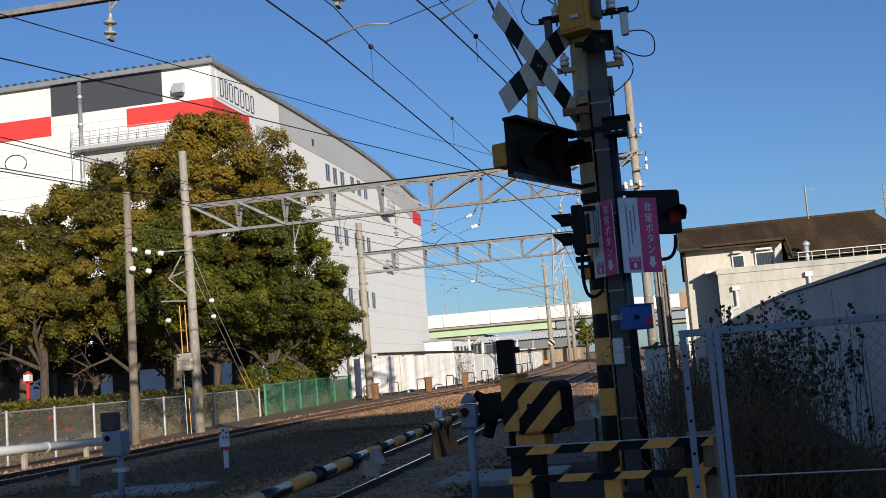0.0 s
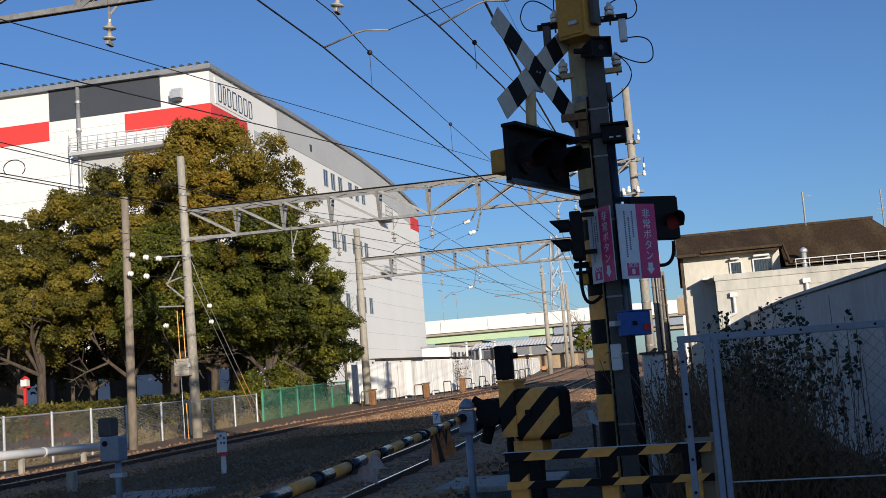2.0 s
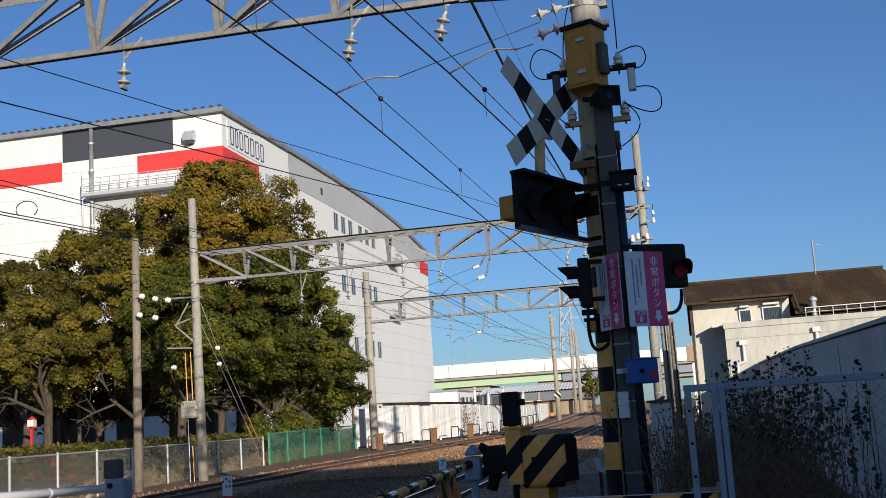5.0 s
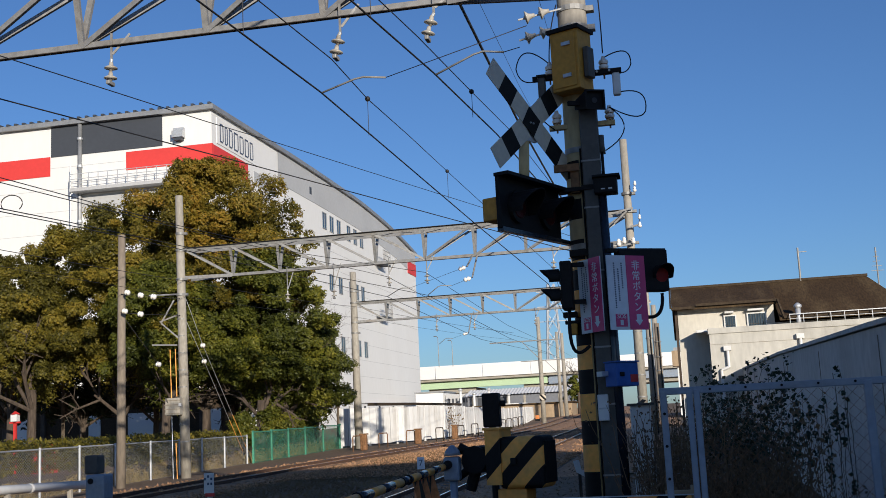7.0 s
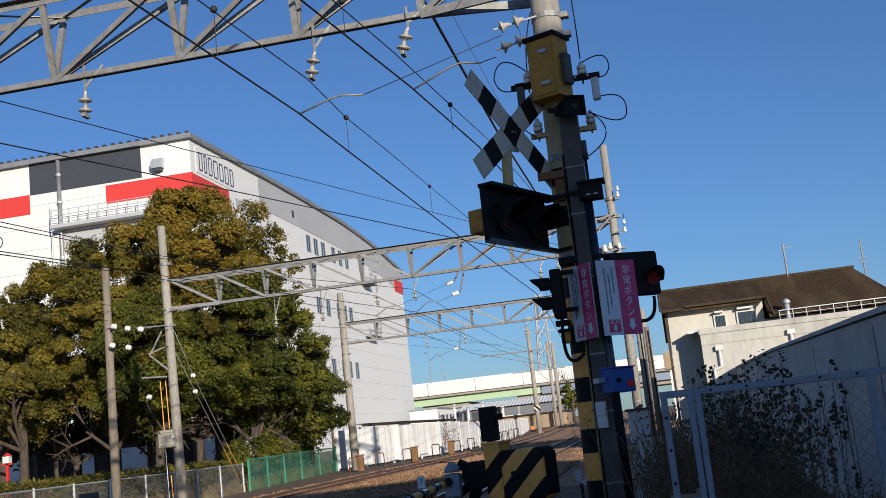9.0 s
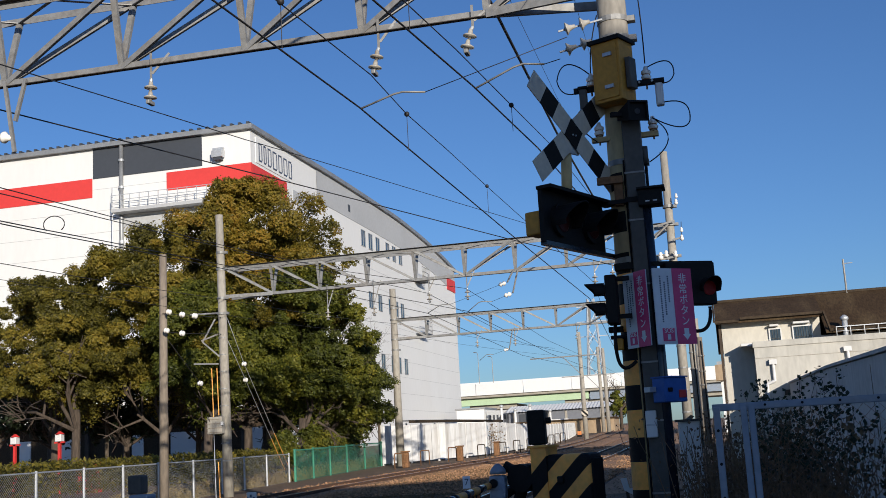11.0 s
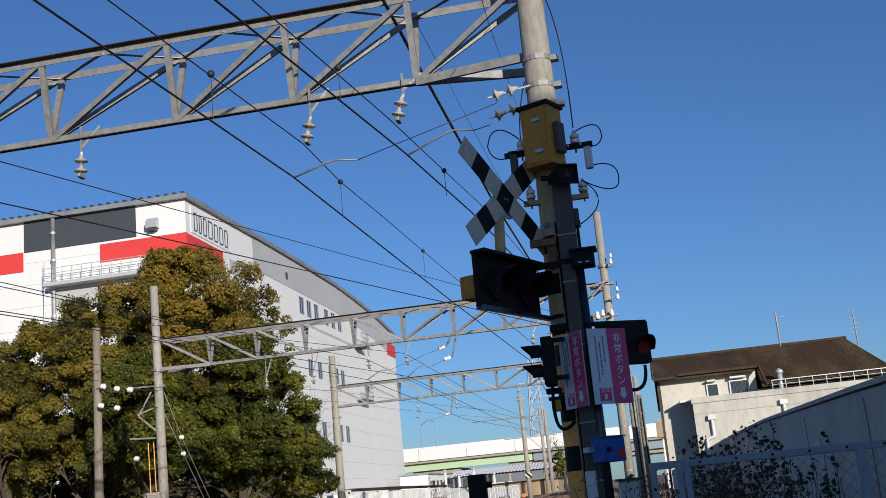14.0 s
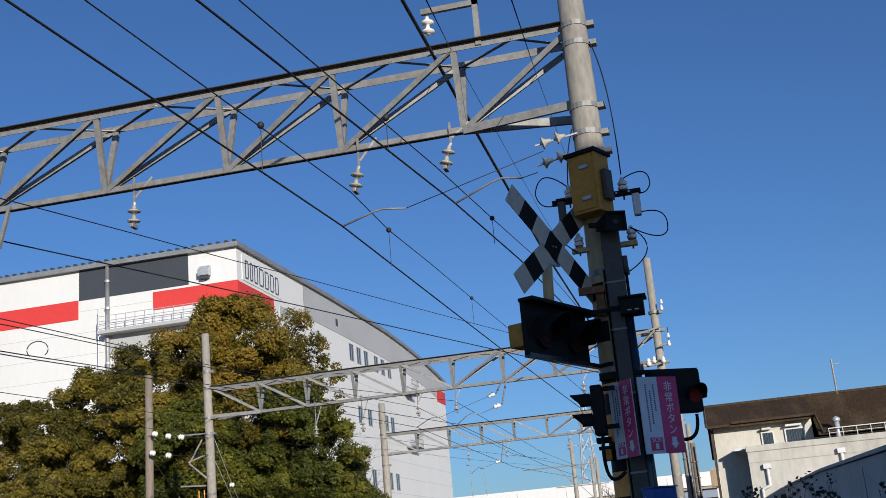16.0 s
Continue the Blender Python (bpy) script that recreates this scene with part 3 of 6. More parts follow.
def portal(y, x0, x1, z0, h, turn_k, depth=0.62, panels=9, nodes=None):
    """A three-chord lattice beam: two chords above, one below, y is its front face."""
    top = thing("portal_beam", "grey steel lattice beam spanning the tracks", "lattice beam", (x0, y, z0), "portal beams")
    xs = nodes or [x0 + (x1 - x0) * k / panels for k in range(panels + 1)]
    yl = y + depth * .42
    for yy, z, w in ((y, z0 + h, .11), (y + depth, z0 + h, .11), (yl, z0, .12)):
        xa, xb = (x0, x1) if z > z0 else (xs[1], xs[-2])
        bm = bmesh.new()
        add_box(bm, xa, xb, yy - .006, yy + .006, z - w / 2, z + w / 2)
        # flanges take a darker steel, so their underside shade is in the colour
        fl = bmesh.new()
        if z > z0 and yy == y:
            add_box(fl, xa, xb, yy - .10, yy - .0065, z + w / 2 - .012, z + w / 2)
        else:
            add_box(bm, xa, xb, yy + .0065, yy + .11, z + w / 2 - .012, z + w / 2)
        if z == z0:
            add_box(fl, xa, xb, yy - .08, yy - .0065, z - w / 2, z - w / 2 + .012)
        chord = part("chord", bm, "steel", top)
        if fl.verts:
            part("chord_flange", fl, "dark_steel", chord, "steel flange coloured dark as its shaded underside")
        else:
            fl.free()
    # the lower chord opens into two arms at each mast
    for xa, xb in ((x0, xs[1]), (x1, xs[-2])):
        for yy in (y, y + depth):
            bm = bmesh.new()
            add_bar(bm, (xa, yy, z0), (xb, yl, z0), .05, .12)
            part("end_arm", bm, "steel", top)
    for yy in (y, y + depth):
        for k in range(1, panels):
            x = xs[k]
            bm = bmesh.new()
            add_bar(bm, (x, yl, z0), (x, yy, z0 + h), .08, .012)
            add_bar(bm, (x + .04, yl + .03, z0), (x + .04, yy + .03, z0 + h), .012, .06)
            part("upright", bm, "steel", top)
        for k in range(panels):
            a, b = xs[k], xs[k + 1]
            up = k >= turn_k
            if (k == panels - 1 and not up) or (k == 0 and up):
                continue
            bm = bmesh.new()
            p, q = ((a, yl, z0), (b, yy, z0 + h)) if up else ((a, yy, z0 + h), (b, yl, z0))
            add_bar(bm, p, q, .012, .08)
            add_bar(bm, (p[0], p[1] + .03, p[2] - .03), (q[0], q[1] + .03, q[2] - .03), .06, .012)
            part("diagonal", bm, "steel", top)
    for k in range(panels * 2):
        w = xs[k // 2 + 1] - xs[k // 2]
        a = xs[k // 2] + w / 2 * (k % 2)
        b = a + w / 2
        ya, yb = (y, y + depth) if k % 2 else (y + depth, y)
        bm = bmesh.new()
        add_bar(bm, (a, ya, z0 + h - .03), (b, yb, z0 + h - .03), .05, .012)
        part("lacing", bm, "steel", top)
    return top


def hanger(x, y, z_beam, z_end, tilt=0.0):
    """A support insulator of two discs under the beam."""
    top = thing("insulator_string", "white porcelain disc insulators hung from a steel strap", "insulator", (x, y, z_end), "support insulators")
    zs = z_end + 0.36
    bm = bmesh.new()
    add_bar(bm, (x, y, z_beam + .14), (x, y, zs), .035, .012)
    add_bar(bm, (x + .27, y + .05, z_beam + .12), (x + .02, y, zs + .08), .012, .035)
    part("strap", bm, "steel", top)
    for dz in (0.20, 0.05):
        part("disc", lathe([(0, .022), (.2, .032), (.45, .036), (.52, .07), (.64, .096), (.72, .096), (.74, .035), (1, .02)], (x + tilt * (.3 - dz), y, z_end + dz + .13), (x + tilt * (.4 - dz), y, z_end + dz - .02)), "grey_porcelain", top, smooth=True)
    part("cap", tubed((x, y, zs), (x + tilt * .08, y, z_end + .32), .026, n=10), "galvanised", top)
    part("wire_clamp", boxed(x + tilt * .35 - .03, x + tilt * .35 + .03, y - .09, y + .09, z_end - .03, z_end + .03, .012), "steel", top)
    return top


BEAM = 7.3
portal(14.2, -17.0, -0.95, BEAM + .09, 1.14, 4, nodes=[-17.00, -15.29, -13.58, -11.87, -10.16, -8.19, -6.22, -4.45, -2.65, -0.95])
portal(37.0, -17.0, -1.2, BEAM, 1.02, 5)
portal(57.0, -16.6, -1.15, BEAM, 1.0, 5)
for x, z, lean in ((-7.68, 6.77, -.05), (-4.19, 6.75, -.22), (-2.84, 6.86, -.3)):
    hanger(x, 14.2 + .22, BEAM + .09, z, lean)
for x, z in ((-9.5, 6.5), (-8.16, 6.48), (-13.2, 6.2), (-11.5, 6.2), (-3.8, 6.6), (-3.2, 6.7)):
    hanger(x, 37.0 + .22, BEAM, z)
for x, z in ((-12.2, 6.55), (-10.2, 6.5), (-7.0, 6.5)):
    hanger(x, 57.0 + .22, BEAM, z)

m_left = mast(-17.0, 14.2, 10.2)
m2 = mast(-17.02, 37.0, 10.3, 0.185, 0.135, -0.13)
m2r = mast(-1.2, 37.0, 10.75, 0.165, 0.12)
m3 = mast(-16.58, 57.0, 9.95, 0.215, 0.165)
mast(-1.35, 57.0, 9.6, 0.17, 0.13)
mast(-1.0, 60.0, 6.4, 0.17, 0.13, mat="old_concrete", label="dark weathered concrete pole beyond the crossing mast")
mast(-1.5, 80.0, 9.3, 0.24, 0.17)
mast(-1.9, 100.0, 9.6, 0.24, 0.17)
pole = mast(-17.38, 33.0, 8.25, 0.15, 0.115, 0.08, label="weathered brown-grey concrete pole beside the fence", mat="old_concrete")
for top, x, y, r in ((m2, -17.12, 37, .155), (m3, -16.58, 57, .185), (m2r, -1.2, 37, .175)):
    for z in (BEAM - .05, BEAM + 1.0, 6.7, 8.9):
        band(top, x, y, z, r)
for x, y, r in ((-1.35, 57.0, .16), (-1.0, 60.0, .16)):
    c = thing("pole_band", "steel clamp bands with a cable run on a concrete pole", "clamp", (x, y, 2.5), "pole bands")
    for z in (2.6, 3.3, 3.9, 4.6, 5.4):
        part("band", tubed((x, y, z), (x, y, z + .06), r + .02, n=16), "steel", c)
    part("cable_run", tubed((x + .1, y - r - .03, .6), (x + .06, y - r - .02, 6.2), .03, n=8), "black", c)
# fittings on the mast across the road from the crossing
for a, b in (((-1.89, 36.70, 8.20), (-1.03, 36.70, 8.36)), ((-1.68, 36.70, 7.89), (-1.24, 36.70, 8.27)), ((-1.18, 36.70, 7.74), (-0.88, 36.70, 7.78)), ((-1.79, 36.70, 7.10), (-1.03, 36.70, 7.20))):
    bm = bmesh.new()
    add_bar(bm, a, b, .04, .06)
    part("bracket", bm, "steel", m2r)
for x, z, r in ((-0.91, 9.17, .05), (-0.93, 8.97, .06), (-0.84, 8.04, .05), (-0.85, 7.78, .06), (-1.57, 7.24, .08), (-1.39, 7.30, .07), (-1.10, 7.27, .07)):
    part("fitting", lathe([(0, r * .5), (.2, r), (.45, r), (.55, r * .5), (.7, r * .9), (1, r * .4)], (x, 36.66, z - r * 1.6), (x, 36.66, z + r * 1.6)), "porcelain", m2r, "pale porcelain fitting", True)
part("aerial", tubed((-0.87, 36.66, 7.71), (-0.83, 36.66, 8.30), .012, n=6), "wire", m2r)
for z in (2.2, 2.9, 3.6, 4.3, 5.6):
    part("clamp_band", tubed((-1.2, 37.0, z), (-1.2, 37.0, z + .05), .175 - .004 * z, n=20), "steel", m2r)
# fittings on the mast beyond the tracks
for a, b in (((-17.2, 36.8, 6.7), (-18.2, 36.7, 6.72)), ((-17.2, 36.8, 4.9), (-18.1, 36.7, 4.95)), ((-17.3, 36.8, 6.5), (-17.75, 36.7, 5.7)), ((-17.75, 36.7, 5.7), (-17.15, 36.8, 5.15)), ((-17.8, 36.7, 5.75), (-17.2, 36.8, 5.95))):
    bm = bmesh.new()
    add_bar(bm, a, b, .05, .05)
    part("bracket", bm, "steel", m2)
part("switch_box", boxed(-17.55, -17.0, 36.5, 36.78, 2.45, 3.05, .03), "concrete", m2)
for k in range(4):
    part("box_seam", boxed(-17.56, -16.99, 36.49, 36.5, 2.5 + .15 * k, 2.52 + .15 * k), "old_concrete", m2)
part("box_tag", boxed(-17.03, -16.93, 36.48, 36.495, 2.75, 2.86), "white_paint", m2)
for z in (1.5, 2.1, 3.4, 4.0, 4.6, 5.2, 5.8):
    part("clamp_band", tubed((-17.03 - .013 * z, 37.0, z), (-17.03 - .013 * z, 37.0, z + .05), .195 - .005 * z, n=20), "steel", m2)
for dx, mat, z0, z1 in ((-.40, "yellow", 2.9, 4.75), (-.37, "galvanised", 0.2, 2.9), (-.20, "yellow", 3.1, 4.75), (-.22, "yellow", 0.2, 1.5)):
    part("guy_guard", tubed((-17.0 + dx, 36.72, z0), (-17.05 + dx, 36.75, z1), .016, n=8), mat, m2)
for x, y, z in ((-16.96, 32.70, 6.31), (-16.50, 32.70, 6.19), (-16.06, 32.70, 6.11), (-17.05, 32.70, 5.72), (-16.51, 32.70, 5.59), (-17.36, 39.35, 5.05), (-17.51, 39.78, 4.48), (-17.04, 35.00, 4.13)):
    top = thing("strain_insulator", "white porcelain strain insulator on a stay wire", "insulator", (x, y, z), "strain insulators")
    part("body", lathe([(0, .02), (.1, .07), (.35, .095), (.5, .045), (.65, .095), (.9, .07), (1, .02)], (x - .09, y, z + .02), (x + .09, y, z - .02)), "porcelain", top, smooth=True)
wires("stay_wire", [(-17.33, 32.9, 6.31), (-16.50, 32.70, 6.19), (-16.06, 32.70, 6.11), (-17.1, 36.85, 6.55)], .011, pole)
wires("stay_wire", [(-17.35, 32.9, 5.72), (-16.51, 32.70, 5.59), (-17.1, 36.85, 5.95)], .011, pole)
wires("stay_wire", [(-17.33, 32.95, 5.7), (-17.04, 35.00, 4.13), (-17.45, 36.5, 2.9)], .010, pole)
for pts in ([(-17.08, 36.95, 7.00), (-17.36, 39.35, 5.05), (-18.70, 46.96, 0.95), (-18.70, 47.16, .1)], [(-17.07, 36.95, 6.10), (-17.51, 39.78, 4.48), (-18.70, 46.37, 0.97), (-18.70, 46.57, .1)]):
    wires("stay_wire", pts, .012, m2, "galvanised")
    a, b = Vector(pts[2]), Vector(pts[1])
    part("stay_guard", tubed(a, a.lerp(b, .38), .018, n=8), "yellow", m2)

# cantilever masts further along
for x, y, zt, arm in ((-10.9, 90.0, 9.95, 1), (-12.65, 120.0, 11.0, 1), (-11.3, 112.0, 10.2, 0)):
    top = mast(x, y, zt, .2, .15)
    if arm:
        za = 8.05
        bm = bmesh.new()
        add_bar(bm, (x - 4.0, y - .2, za), (x + 1.6, y - .2, za), .09, .09)
        add_bar(bm, (x - 1.4, y - .2, za), (x, y - .2, za - 1.5), .06, .06)
        part("cross_arm", bm, "steel", top)
top = thing("striped_board", "black and white marker board on a mast", "marker", (-10.9, 89.7, 3.2))
part("board", stripes(-.26, .26, -.02, .02, -.24, .24, .15, 1.0, pose(-10.85, 89.75, 3.5)), ["black", "off_white"], top)

# overhead wires
Y_END = 160.0


def line_wire(name, label, pts, r, sag):
    ob = wires(name, pts, r, sag=sag)
    return tagged(ob, label, "wire", "overhead wires")


line_wire("contact_wire", "dark contact wire over the near track", [(-5.9, -24, 6.1), (-4.71, 7, 6.11), (-4.34, 13.9, 6.11), (-4.22, 24.6, 6.11), (-4.0, 37, 6.1), (-5.2, 57, 6.1), (-6.0, 90, 6.6), (-9, Y_END, 7.8)], .012, 0)
line_wire("contact_wire", "dark contact wire over the near track", [(-7.0, -24, 6.2), (-3.45, 7.7, 6.2), (-2.78, 13.9, 6.2), (-2.5, 17.4, 6.2), (-2.1, 26, 6.2), (-1.9, 36.7, 6.2)], .012, 0)
line_wire("messenger_wire", "thin dark messenger wire carrying the contact wire", [(-6.4, -24, 6.6), (-4.52, 7.85, 6.48), (-4.17, 13.9, 6.55), (-4.29, 16.10, 6.63), (-4.58, 20.00, 7.05), (-5.05, 26.00, 7.68), (-3.8, 36.7, 6.6), (-5.2, 56.7, 6.6), (-7.2, 90, 7.4), (-9, Y_END, 8.6)], .008, 0)
line_wire("messenger_wire", "thin dark messenger wire carrying the contact wire", [(-7.0, -24, 6.8), (-3.46, 8.67, 6.66), (-2.97, 13.9, 6.72), (-2.85, 17.20, 6.90), (-3.06, 23.00, 7.75), (-1.9, 36.7, 6.7)], .008, 0)
line_wire("messenger_wire", "thin dark wire slung across the tracks", [(-6.30, 8.00, 5.26), (-7.72, 12.00, 6.36), (-7.75, 14.42, 6.68), (-7.76, 18.00, 7.13), (-7.86, 22.00, 7.70), (-5.13, 32.00, 7.85), (-1.27, 36.80, 6.83)], .008, 0)
line_wire("feeder_cable", "thick dark feeder cable above the beams", [(-2.4, -24, 8.9), (-2.93, 13.9, 8.5), (-2.96, 16.6, 8.42), (-3.1, 25, 8.4), (-3.2, 37, 8.6), (-3.0, 57, 8.8)], .026, 0)
for pts in ([(-8.49, 9.00, 4.84), (-10.57, 16.00, 5.90), (-12.06, 26.00, 6.89), (-11.30, 32.00, 7.00), (-9.46, 36.80, 6.74)], [(-8.48, 9.00, 4.95), (-10.57, 16.00, 5.98), (-12.05, 26.00, 6.95), (-10.94, 32.00, 7.00), (-8.11, 36.80, 6.78)]):
    line_wire("messenger_wire", "thin dark messenger wire carrying the contact wire", pts + [(pts[-1][0] - .3, 56.7, 6.55), (-9.9, 90, 7.6), (-12.0, Y_END, 8.6)], .009, 0)
for pts in ([(-8.49, 9.00, 4.49), (-10.59, 16.00, 5.42), (-11.65, 20.00, 5.94), (-12.09, 26.00, 6.36), (-9.48, 36.80, 6.05)], [(-8.49, 9.00, 4.50), (-10.59, 16.00, 5.47), (-11.64, 20.00, 6.00), (-12.08, 26.00, 6.45), (-8.08, 36.80, 6.00)]):
    line_wire("contact_wire", "dark contact wire over the far track", pts + [(pts[-1][0] - .3, 56.7, 5.9), (-9.8, 90, 6.8), (-12.0, Y_END, 7.8)], .010, 0)
for x, z, z0, r in ((-16.95, 7.19, 6.4, .010), (-16.9, 6.62, 6.1, .007)):
    line_wire("side_wire", "thin dark wire strung along the mast row", [(x, -26, z0 - .6), (x, 14.2, z0), (x, 37, z), (x + .5, 57, z + .9), (-12.9, 90, z + 1.6)], r, .1)
line_wire("crossing_cable", "dark cable slung across the tracks", [(-10.78, 13.00, 7.03), (-10.52, 16.00, 7.29), (-9.04, 23.00, 7.61), (-5.57, 31.00, 7.29), (-1.31, 36.80, 6.45)], .013, 0)
for pts in ([(-1.25, 6.00, 5.05), (-2.65, 14.00, 8.47), (-3.68, 30.00, 10.85), (-2.86, 50.00, 9.41)], [(-0.71, 6.00, 4.93), (-1.52, 14.00, 7.93), (-2.68, 30.00, 11.89)]):
    line_wire("feeder_wire", "thin dark feeder wire running along the masts", pts, .005, 0)
# droppers with their round clips
for x, y, za, zb in ((-4.24, 10.90, 6.44, 5.89), (-3.02, 11.70, 6.61, 6.21), (-4.29, 16.10, 6.63, 6.05), (-2.85, 17.20, 6.90, 6.47), (-4.66, 24.00, 7.22, 6.60), (-4.65, 6.5, 6.5, 6.1)):
    top = thing("dropper", "thin dropper wire with a round clip", "dropper", (x, y, zb), "droppers")
    part("rod", tubed((x, y, zb), (x, y, za), .005, n=5), "wire", top)
    bm = bmesh.new()
    bmesh.ops.create_uvsphere(bm, u_segments=10, v_segments=6, radius=.042, matrix=Matrix.Translation((x, y, za)))
    part("clip", bm, "wire", top, smooth=True)
# pull-off arms
for a, b, c, d in (((-4.32, 13.90, 6.10), (-3.79, 13.90, 6.26), (-3.43, 13.90, 6.21), (-1.51, 13.90, 6.69)),
                   ((-2.75, 13.90, 6.17), (-2.15, 13.90, 6.42), (-1.83, 13.90, 6.37), (-1.62, 13.90, 6.41)),
                   ((-9.45, 36.70, 6.05), (-8.97, 36.70, 6.30), (-8.66, 36.70, 6.28), (-6.66, 36.70, 6.86)),
                   ((-8.05, 36.70, 5.99), (-7.64, 36.70, 6.29), (-7.22, 36.70, 6.25), (-6.50, 36.70, 6.48)),
                   ((-12.02, 56.70, 5.80), (-11.64, 56.70, 6.09), (-11.28, 56.70, 6.06), (-10.43, 56.70, 6.30))):
    top = thing("pull_off_arm", "curved galvanised pull-off arm steadying the contact wire", "registration arm", b, "pull-off arms")
    wires("arm", [a, Vector(a).lerp(Vector(b), .86), Vector(b).lerp(Vector(c), .14), c], .014, top, "steel", n=8)
    wires("tie_wire", [c, d], .006, top)
    if d[1] > 30:
        part("strut", tubed(d, (d[0] + .12, d[1] + .52, BEAM), .03, n=8), "steel", top)
        part("disc", lathe([(0, .03), (.3, .09), (.5, .04), (.7, .09), (1, .03)], (d[0] - .3, d[1], d[2] - .08), (d[0] - .05, d[1], d[2] - .02)), "porcelain", top, "white porcelain disc", True)


# ---------------------------------------------------------------- crossing mast and its signals
M["gloss_black"] = material("gloss_black", (0.018, 0.024, 0.036), 0.22, scale=20, vary=0.2, bump=0.03)
M["grille"] = material("grille", (0.03, 0.03, 0.032), 0.7, scale=30, vary=0.3)
MX, MY = -0.94, 14.2


def mast_r(z):
    return 0.245 - (z / 10.2) * 0.08


def crossing_mast():
    top = thing("crossing_mast", "tall grey-beige concrete mast with striped base and cable duct", "mast", (MX, MY, 0))
    part("shaft", tubed((MX, MY, -.3), (MX, MY, 10.2), mast_r(0), mast_r(10.2), 28), "bare_concrete", top, smooth=True)
    part("paint_sleeve", tubed((MX, MY, .02), (MX, MY, 5.8), mast_r(0) + .004, mast_r(5.8) + .004, 28), "mast_concrete", top, "faded cream-yellow paint coat", True)
    for z in (8.5, 8.22, 7.3, 6.92, 6.66, 5.0, 3.75):
        band(top, MX, MY, z, mast_r(z), .07)
    # striped wrap on the side towards the tracks
    edges = [0.3, 0.64, 0.95, 1.28, 1.57, 1.9, 2.2, 2.5, 2.86, 3.2, 3.46, 3.58, 3.84, 4.10, 4.36, 4.64, 4.86]
    for i, (za, zb) in enumerate(zip(edges, edges[1:])):
        bm = bmesh.new()
        lo, hi = [], []
        for k in range(13):
            a = radians(140 + k * 10.2)
            for z, row in ((za, lo), (zb, hi)):
                r = mast_r(z) + .008
                row.append(bm.verts.new((MX + r * math.cos(a), MY + r * math.sin(a), z)))
        for k in range(12):
            bm.faces.new((lo[k], lo[k + 1], hi[k + 1], hi[k]))
        part("warning_band", bm, ("yellow" if i < 11 else "mast_concrete") if i % 2 == 0 else "black", top, smooth=True)
    bm = bmesh.new()
    add_box(bm, MX + .02, MX + .25, 13.86, 14.02, 0, 5.62)
    bmesh.ops.bevel(bm, geom=bm.edges[:], offset=.012, segments=1, affect="EDGES")
    duct = part("cable_duct", bm, "grey_paint", top, "dull grey steel cable duct")
    for z in (.9, 1.75, 2.45, 3.4, 4.2, 4.8):
        part("duct_strap", boxed(MX + .01, MX + .26, 13.852, 13.90, z, z + .022), "steel", duct)
    part("cable", tubed((MX + .265, 13.95, 2.5), (MX + .275, 13.97, 5.1), .02, n=8), "black", top)
    part("cable", tubed((MX + .0, 13.935, .1), (MX + .0, 13.965, 5.0), .012, n=8), "black", top)
    part("cable_gland", tubed((MX + .27, 13.95, 4.92), (MX + .27, 13.95, 5.14), .045, n=10), "grey_paint", top, smooth=True)
    # rusty clamps that hold the crossed boards
    part("clamp_arm", boxed(MX - .34, MX - .02, 13.86, 13.93, 4.70, 4.79), "rust", top)
    part("clamp_plate", boxed(MX - .14, MX - .03, 13.9, 13.985, 4.42, 4.78, .01), "rust", top)
    part("clamp_arm", boxed(MX - .3, MX + .05, 13.88, 13.95, 4.44, 4.49), "black", top)
    # small yellow relay under the side signal
    part("relay_mount", boxed(MX - .34, MX - .16, 14.0, 14.1, 2.78, 2.82), "black", top)
    part("relay", boxed(MX - .31, MX - .19, 13.98, 14.1, 2.64, 2.78, .015), "ochre_paint", top)
    part("relay_mount", boxed(MX - .36, MX - .18, 13.99, 14.1, 2.86, 2.93, .01), "black", top)
    return top


crossing_mast()


def place(m, pts):
    return [m @ Vector(p) for p in pts]


def side_pole():
    top = thing("signal_pole", "dark painted steel tube pole beside the mast", "pole", (-0.66, 13.88, 0))
    part("tube", tubed((-.66, 13.88, -.1), (-.70, 13.88, 4.6), .055, n=14), "gloss_black", top, smooth=True)
    part("arm", boxed(-.95, -.60, 13.84, 13.9, 4.44, 4.50), "black", top)
    part("sound_box", boxed(-.79, -.50, 13.74, 13.98, 4.36, 4.56, .012), "black", top)
    part("sound_box_roof", boxed(-.80, -.46, 13.70, 14.0, 4.56, 4.585), "black", top)
    for x in (-.70, -.61):
        part("label_strip", boxed(x, x + .05, 13.733, 13.738, 4.40, 4.415), "galvanised", top)
    part("base_plate", boxed(-.8, -.5, 13.76, 14.0, 0, .03), "galvanised", top)


side_pole()


